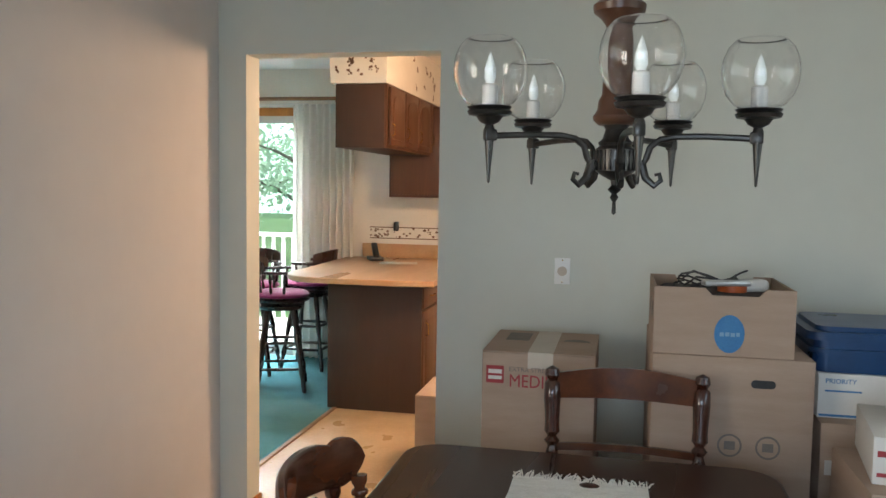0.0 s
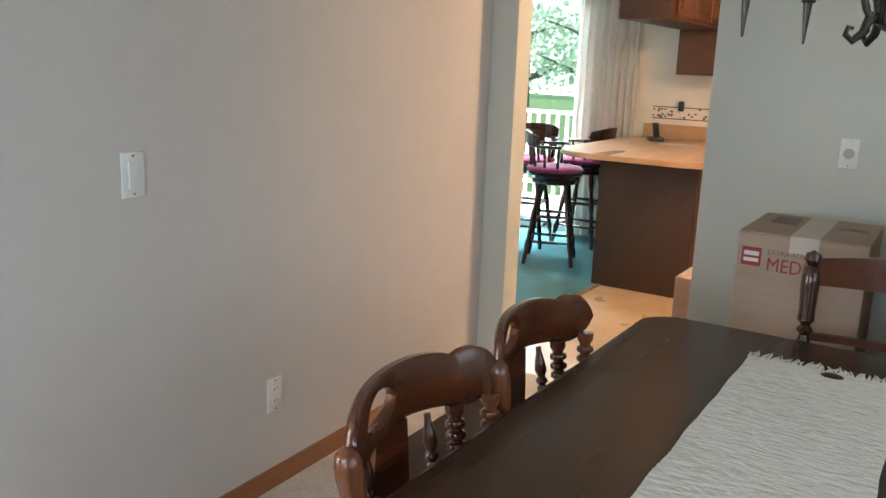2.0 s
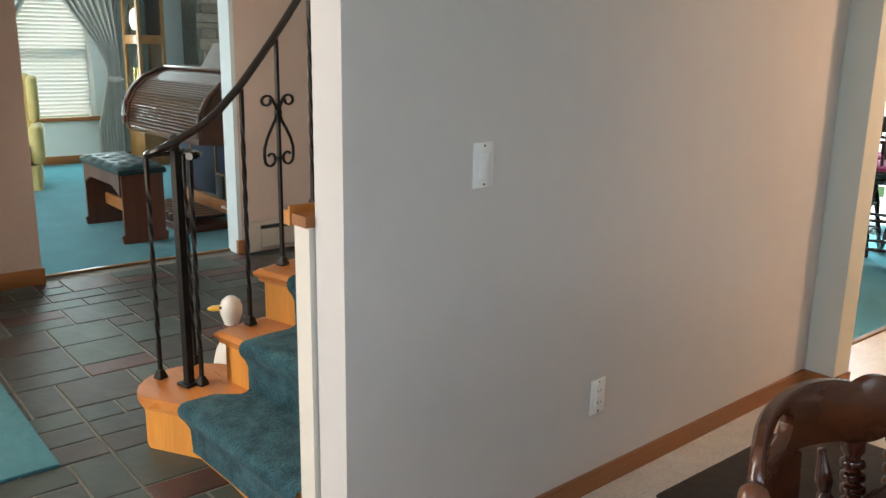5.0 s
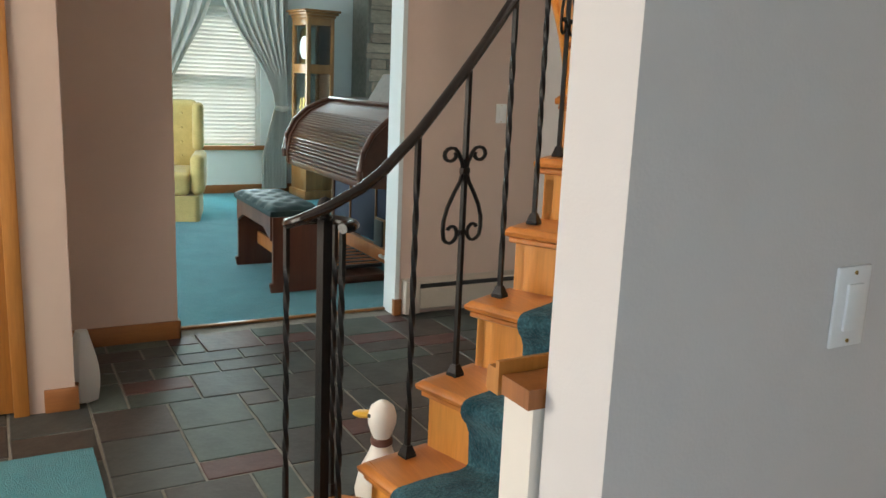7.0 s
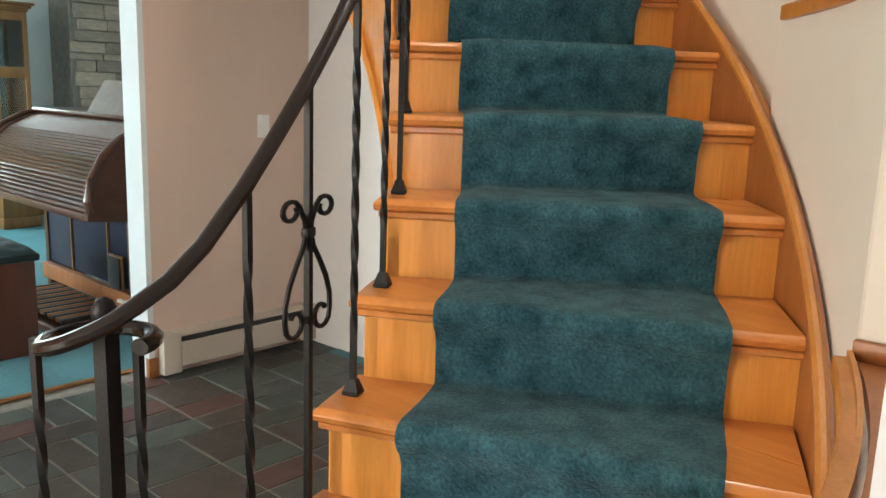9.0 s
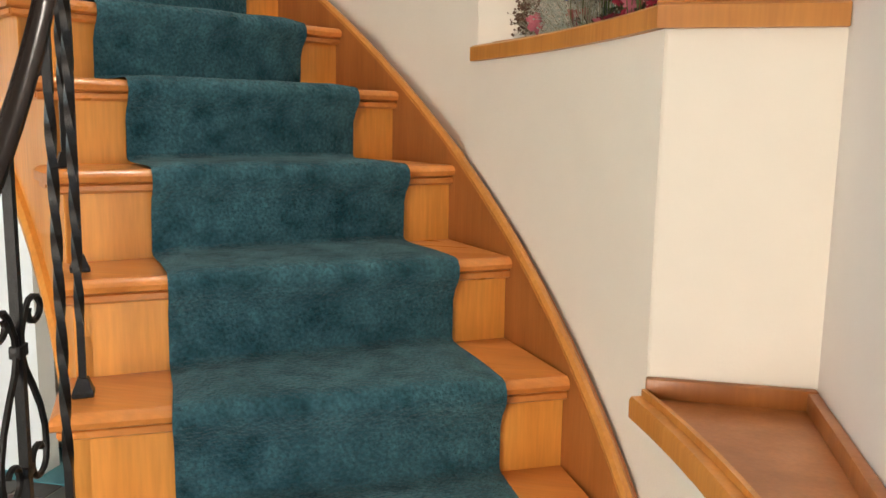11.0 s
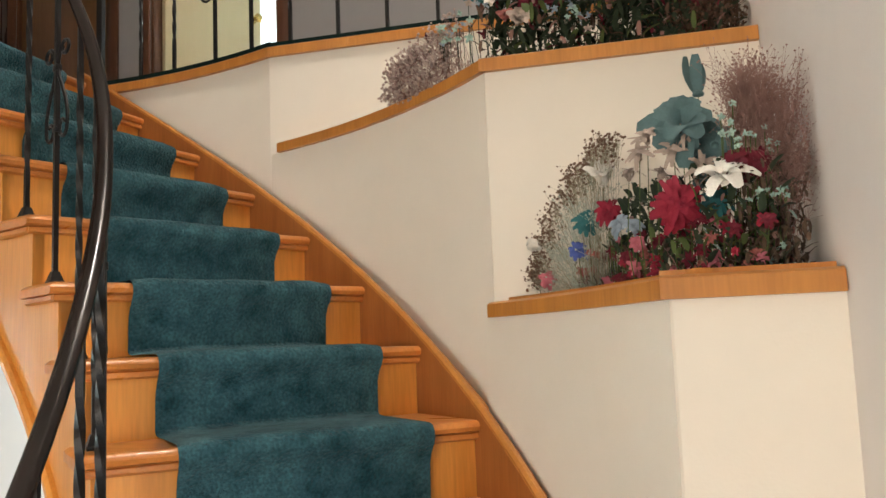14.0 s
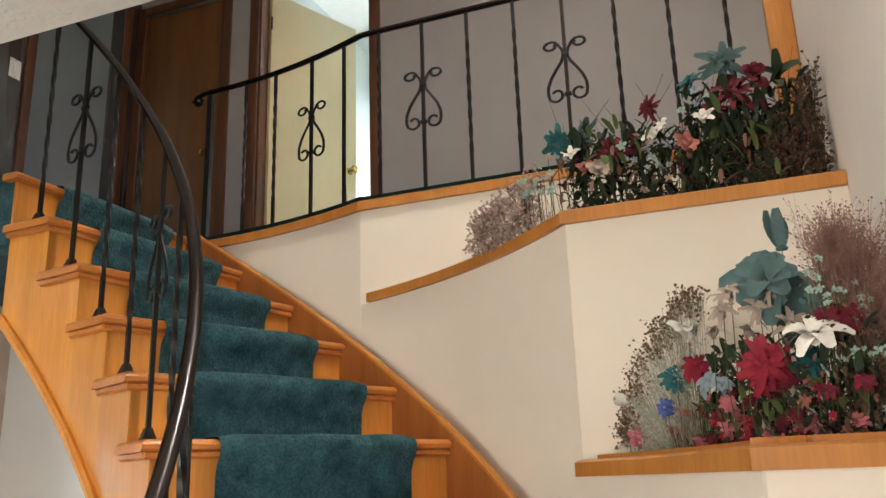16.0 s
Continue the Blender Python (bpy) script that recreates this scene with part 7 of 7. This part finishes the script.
# big blooms: name, material, place, radius, petals, layers, petal width, cup, droop
put(lower, st, "dahlia", F_RED, -0.376, -1.10, 1.822, 0.052, 22, 7, 0.34, 0.35, 0.5, 0.15, "large crimson dahlia", 5, 0.15)
put(lower, st, "magnolia", F_WHITE, -0.285, -1.10, 1.858, 0.060, 7, 2, 0.56, 0.30, 0.35, 0.1, "white magnolia", 22, 1.5)
put(lower, st, "magnolia", F_WHITE, -0.524, -0.81, 1.921, 0.062, 6, 2, 0.6, 0.35, 0.0, 0.2, "white magnolia", 35, 1.3)
put(lower, st, "lily", F_SLATE, -0.354, -1.04, 1.985, 0.078, 8, 2, 0.66, 0.2, 0.35, 0.2, "slate teal lily", 18, 0.8)
put(lower, st, "lily", F_SLATE, -0.295, -1.02, 1.945, 0.072, 7, 2, 0.72, 0.1, 0.5, 0.6, "slate teal lily")
for x, z, r in ((-0.372, 1.925, 0.052), (-0.437, 1.925, 0.045), (-0.405, 1.880, 0.042), (-0.33, 1.895, 0.045), (-0.42, 1.955, 0.045), (-0.345, 1.955, 0.042), (-0.46, 1.885, 0.036)):
    put(lower, st, "cream_lily", F_CREAM, x, -1.05, z, r * 0.85, 6, 2, 0.36, 0.5, 0.7, 0.8, open0=45, up=0.9)
for x, y, z, r, mm in ((-0.565, -0.75, 1.845, 0.041, F_TEAL), (-0.307, -1.08, 1.822, 0.040, F_TEAL), (-0.514, -0.82, 1.857, 0.035, F_RED), (-0.266, -1.08, 1.892, 0.040, F_DRED), (-0.225, -1.08, 1.89, 0.034, F_DRED)):
    put(lower, st, "aster", mm, x, y - 0.01, z, r, 14, 5, 0.44, 0.3, 0.4)
for x, y, z, r, mm in ((-0.594, -0.7, 1.783, 0.032, F_BLUE), (-0.487, -0.87, 1.816, 0.034, F_LBLUE), (-0.462, -0.91, 1.806, 0.029, F_LBLUE), (-0.456, -0.92, 1.77, 0.026, F_PINK), (-0.69, -0.57, 1.731, 0.032, F_PINK), (-0.335, -1.08, 1.69, 0.022, F_PINK), (-0.4, -1.03, 1.685, 0.023, F_PINK)):
    put(lower, st, "small_bloom", mm, x, y - 0.02, z, r * 0.85, 11, 5, 0.52, 0.4, 0.3)
for i in range(105):
    x = rng.uniform(-0.60, -0.22)
    put(lower, st, "red_blossom", rng.choice([F_RED, F_DRED, F_DRED, F_PINK, F_ROSE]), x, bed_y(x) + rng.uniform(-0.03, 0.05), rng.uniform(1.662, 1.80), rng.uniform(0.010, 0.021), 7, 4, 0.48, 0.4, 0.3)
put(lower, st, "bud", F_WHITE, -0.727, -0.53, 1.812, 0.040, 5, 2, 0.6, 0.4, -0.1, 0.2, "white bud", 65, 1.5)
put(lower, st, "bud", F_SLATE, -0.318, -1.03, 2.045, 0.080, 3, 1, 0.36, 0.1, -0.05, 0.1, "slate teal pointed leaf", 84, 9.0)
for i in range(34):
    c = rng.choice([(-0.215, 1.815), (-0.254, 1.955), (-0.205, 1.74), (-0.225, 1.93)])
    x, z = c[0] + rng.gauss(0, 0.022), c[1] + rng.gauss(0, 0.025)
    put(lower, st, "mint_floret", F_MINT, min(x, -0.15), -1.10, z, rng.uniform(0.006, 0.010), 5, 1, 0.6, 0.3, 0.1)
g, dots, pale, fluff = Geo(), Geo(), Geo(), Geo()
for i in range(230):
    f = rng.random()
    ang = radians(86 + 76 * f)
    rad = (0.40 - 0.10 * f) * (0.98 + rng.gauss(0, 0.045))
    tip = Vector((-0.50 + rad * math.cos(ang) * 0.80, 0, 1.625 + rad * math.sin(ang)))
    tip.y = min(-0.5, -0.86 + (-0.50 - tip.x) * 1.45) + rng.uniform(-0.03, 0.06)
    if i % 2:
        umbel(g, dots, (-0.54 + rng.uniform(-0.03, 0.03), -0.74, 1.60), tip, 9, 0.013, rng, 0.0032)
    else:
        tip = tip.lerp(Vector((-0.54, -0.74, 1.60)), rng.uniform(0.12, 0.55))
        umbel(pale, fluff, (-0.54 + rng.uniform(-0.03, 0.03), -0.74, 1.60), tip, 8, 0.017, rng, 0.0026)
tagged(part("dried_twig", g, F_STEM, lower, "pale dried twigs"), kind="stuff")
tagged(part("seed_head", dots, F_SEED, lower, "brown dried seed heads"), kind="stuff")
tagged(part("mint_twig", pale, F_PALE, lower), kind="stuff")
tagged(part("dried_floret", fluff, F_PALE, lower, "pale mint dried florets"), kind="stuff")
g, dots = Geo(), Geo()
for i in range(380):
    c = rng.choice([(-0.205, 2.05), (-0.175, 2.00), (-0.165, 1.93), (-0.21, 1.97), (-0.165, 1.87), (-0.25, 2.06), (-0.19, 1.90), (-0.23, 2.02)])
    tip = Vector((c[0] + rng.gauss(0, 0.024), -1.06 + rng.uniform(-0.05, 0.06), c[1] + rng.gauss(0, 0.030)))
    umbel(g, dots, (-0.22 + rng.uniform(-0.02, 0.03), -1.06, 1.62), tip, 10, 0.018, rng, 0.0019, 0.0004)
for geo in (g, dots):
    geo.v = [(min(x, -0.130), y, z) for x, y, z in geo.v]
tagged(part("mauve_twig", g, F_MAUVE, lower), kind="stuff")
tagged(part("mauve_spray", dots, F_MAUVE, lower, "mauve dried spray"), kind="stuff")
# foliage kept dark so the gaps between blooms read as shade
g = Geo()
leaf_fill(g, -0.52, -0.19, bed_y, 1.63, 1.88, 620, rng, 0.032, 1.0)
tagged(part("dark_foliage", g, F_DKGREEN, lower, "dark green foliage"), kind="stuff")
g = Geo()
leaf_fill(g, -0.58, -0.22, lambda x: bed_y(x) - 0.02, 1.65, 1.82, 110, rng, 0.034, 1.0)
tagged(part("green_foliage", g, F_GREEN, lower, "olive green leaves"), kind="stuff")
# moss tufts hide the stems; their dark tone also stands for shade low down
g = Geo()
leaf_fill(g, -0.62, -0.15, bed_y, 1.63, 1.78, 800, rng, 0.020, 1.2)
leaf_fill(g, -0.60, -0.16, lambda x: bed_y(x) - 0.05, 1.64, 1.71, 420, rng, 0.018, 1.0)
leaf_fill(g, -0.27, -0.145, bed_y, 1.63, 1.88, 420, rng, 0.020, 1.0)
tagged(part("brown_moss", g, F_MOSS, lower, "dried brown moss tufts"), kind="stuff")
for nm, mm, n, z1, sz in (("mauve_leaf", F_MAUVE, 170, 1.90, 0.022), ("mint_leaf", F_MINT, 60, 1.84, 0.018), ("rose_petal", F_ROSE, 120, 1.78, 0.018), ("cream_petal", F_CREAM, 90, 1.88, 0.020)):
    g = Geo()
    leaf_fill(g, -0.60, -0.17, bed_y, 1.63, z1, n, rng, sz)
    tagged(part(nm, g, mm, lower), kind="stuff")
tagged(part("stem", st, F_GREEN, lower), kind="stuff")

upper = thing("flower_arrangement", "dark red and teal silk flowers with dried sprays, upper planter", "flower arrangement")
st = Geo()
for x, z, r, mm, np_, ly, lab in ((-0.887, 2.617, 0.075, F_TEAL, 6, 2, "teal lily"), (-0.80, 2.62, 0.06, F_SLATE, 6, 1, "slate lily"), (-0.726, 2.561, 0.075, F_DRED, 9, 3, "dark red bloom"), (-0.66, 2.55, 0.05, F_DRED, 9, 2, "dark red bloom"), (-0.596, 2.684, 0.05, F_DRED, 7, 2, "dark red bud"), (-0.362, 2.673, 0.085, F_DRED, 8, 2, "dark red lily"), (-0.42, 2.64, 0.05, F_RED, 8, 2, "dark red lily"), (-0.382, 2.777, 0.085, F_SLATE, 6, 2, "slate lily"), (-0.475, 2.733, 0.06, F_TEAL, 7, 2, "pale teal bloom")):
    put(upper, st, "bloom", mm, x, -0.33, z + 0.01, r * 0.9, np_, ly + 1, 0.36, 0.3, 0.4, 0.5, lab, 22, 0.7)
for x, z, r in ((-0.839, 2.553, 0.045), (-0.59, 2.578, 0.05), (-0.45, 2.596, 0.055), (-0.56, 2.60, 0.035)):
    put(upper, st, "white_bloom", F_WHITE, x, -0.37, z + 0.01, r * 0.8, 6, 2, 0.5, 0.35, 0.1, open0=35, up=1.0)
for x, z, r, mm in ((-0.766, 2.486, 0.05, F_CREAM), (-0.506, 2.522, 0.046, F_ROSE), (-0.80, 2.50, 0.035, F_ROSE), (-0.30, 2.70, 0.05, F_DRED)):
    put(upper, st, "rose", mm, x, -0.37, z + 0.01, r, 7, 3, 0.6, 0.5, -0.1, 0.3)
for i in range(46):
    c = rng.choice([(-0.96, 2.47), (-0.93, 2.44), (-0.64, 2.54), (-0.60, 2.50), (-0.46, 2.70), (-0.90, 2.52)])
    put(upper, st, "floret", rng.choice([F_MINT, F_LBLUE, F_CREAM]), c[0] + rng.gauss(0, 0.03), -0.37, c[1] + rng.gauss(0, 0.03), rng.uniform(0.010, 0.018), 5, 1, 0.6, 0.3, 0.1)
put(upper, st, "seed_bud", F_DRED, -1.064, -0.27, 2.530, 0.024, 5, 2, 0.4, 0.3, -0.2, 0.2, "dark red bud", 75)
put(upper, st, "leaf_bud", F_SLATE, -0.803, -0.3, 2.672, 0.060, 4, 1, 0.4, 0.2, -0.2, 0.2, "slate leaf bud", 80)
put(upper, st, "leaf_bud", F_DKGREEN, -0.24, -0.3, 2.722, 0.10, 4, 1, 0.3, 0.2, 0.1, 0.2, "dark pointed leaves", 60)
g, dots = Geo(), Geo()
for i in range(150):
    x = rng.uniform(-1.24, -0.94)
    y = -0.33 + max(0, -1.0 - x) * 0.75
    tip = Vector((x, y, 2.37 + rng.random() * (0.10 + 0.10 * (x + 1.24) / 0.3)))
    umbel(g, dots, (x * 0.97 + 0.01, y + 0.04, 2.27), tip, 8, 0.018, rng, 0.0052, 0.0008)
tagged(part("dried_twig", g, F_MAUVE, upper), kind="stuff")
tagged(part("cream_spray", dots, F_BLUSH, upper, "pale pink dried spray"), kind="stuff")
g, dots = Geo(), Geo()
for i in range(230):
    x = rng.uniform(-0.32, -0.14)
    tip = Vector((x, -0.33 + rng.uniform(-0.05, 0.06), 2.40 + rng.random() * (0.10 + 0.24 * (x + 0.32) / 0.18)))
    umbel(g, dots, (x * 0.8 - 0.05, -0.33, 2.28), tip, 8, 0.020, rng, 0.0045, 0.0008)
for geo in (g, dots):
    geo.v = [(min(x, -0.130), y, z) for x, y, z in geo.v]
tagged(part("brown_twig", g, F_MOSS, upper), kind="stuff")
tagged(part("brown_spray", dots, F_BROWN, upper, "dark brown dried spray"), kind="stuff")
# upper planter: dark foliage again colours the gaps as shade
g = Geo()
leaf_fill(g, -0.86, -0.20, lambda x: -0.37, 2.34, 2.62, 900, rng, 0.045, 1.1)
leaf_fill(g, -0.50, -0.16, lambda x: -0.37, 2.34, 2.70, 420, rng, 0.045, 1.0)
tagged(part("dark_foliage", g, F_DKGREEN, upper, "dark green foliage"), kind="stuff")
g = Geo()
leaf_fill(g, -0.80, -0.26, lambda x: -0.41, 2.36, 2.62, 70, rng, 0.05, 1.0)
tagged(part("green_foliage", g, F_GREEN, upper, "olive green leaves"), kind="stuff")
g = Geo()
for i in range(26):
    x = rng.uniform(-0.9, -0.2)
    z1 = rng.uniform(2.6, 2.8)
    g.tube([(x, -0.34, 2.27), (x + rng.uniform(-0.05, 0.05), -0.34, (2.3 + z1) / 2), (x + rng.uniform(-0.16, 0.16), -0.35, z1)], [0.0022, 0.0016, 0.0006], 4)
tagged(part("grass_blade", g, F_DKGREEN, upper, "thin dark grass blades"), kind="stuff")
for nm, mm, n, z1, sz in (("mauve_leaf", F_MAUVE, 150, 2.62, 0.035), ("red_petal", F_DRED, 160, 2.66, 0.035), ("brown_leaf", F_BROWN, 220, 2.52, 0.035)):
    g = Geo()
    leaf_fill(g, -0.88, -0.18, lambda x: -0.39, 2.30, z1, n, rng, sz)
    tagged(part(nm, g, mm, upper), kind="stuff")
tagged(part("stem", st, F_DKGREEN, upper), kind="stuff")

# ---------------------------------------------------------------- slate floor, stone by stone
slate_floor = tagged(new("floor_entry"), "irregular grey, green and red slate floor with pale joints", "slate floor", kind="structure")
CELL = 0.152
nx, ny = 24, 35
X0, Y0 = -3.70, -5.0
used = [[False] * ny for _ in range(nx)]
rs = random.Random(23)
cache = {}


def slab(w, h, kind, var):
    key = (w, h, kind, var)
    if key not in cache:
        rr = random.Random(w * 1000 + h * 100 + kind * 10 + var)
        j = 0.0045
        a, b = w * CELL / 2 - j, h * CELL / 2 - j
        e = [(x + rr.uniform(-0.002, 0.002), y + rr.uniform(-0.002, 0.002)) for x, y in ((-a, -b), (0, -b), (a, -b), (a, 0), (a, b), (0, b), (-a, b), (-a, 0))]
        geo = Geo()
        bot = [(x, y, -0.012) for x, y in e]
        top = [(x, y, -0.004) for x, y in e]
        inn = [(x * (1 - 0.003 / a), y * (1 - 0.003 / b), rr.uniform(-0.0005, 0.0005)) for x, y in e]
        geo.add(bot + top + inn + [(0, 0, 0)], [(i, (i + 1) % 8, 8 + (i + 1) % 8, 8 + i) for i in range(8)] + [(8 + i, 8 + (i + 1) % 8, 16 + (i + 1) % 8, 16 + i) for i in range(8)] + [(16 + i, 16 + (i + 1) % 8, 24) for i in range(8)])
        cache[key] = geo.mesh("slate", SLATES[kind])
    return cache[key]


order = [(i, j) for j in range(ny) for i in range(nx)]
for i, j in sorted(order, key=lambda q: -q[1]):
    if used[i][j]:
        continue
    sizes = [(1, 1), (2, 1), (1, 2), (2, 2), (2, 1), (2, 2), (1, 2)]
    rs.shuffle(sizes)
    for w, h in sizes + [(1, 1)]:
        cells = [(i + a, j - b) for a in range(w) for b in range(h)]
        if all(0 <= a < nx and 0 <= b < ny and not used[a][b] for a, b in cells):
            break
    for a, b in cells:
        used[a][b] = True
    x, y = X0 + (i + w / 2) * CELL, Y0 + (j + 1 - h / 2) * CELL
    if x + w * CELL / 2 > -0.05 or (x < -2.95 and y < -2.75):
        if x - w * CELL / 2 > -0.06 or (x < -2.95 and y < -2.75):
            continue
    kind = rs.choices([0, 1, 2, 3], [5, 4, 3.4, 1.7])[0]
    o = part("slate", slab(w, h, kind, rs.randint(0, 3)), None, slate_floor)
    o.matrix_basis = pose(x, y, 0, rs.uniform(-0.25, 0.25), rs.uniform(-0.25, 0.25), rs.choice([0, 180]))
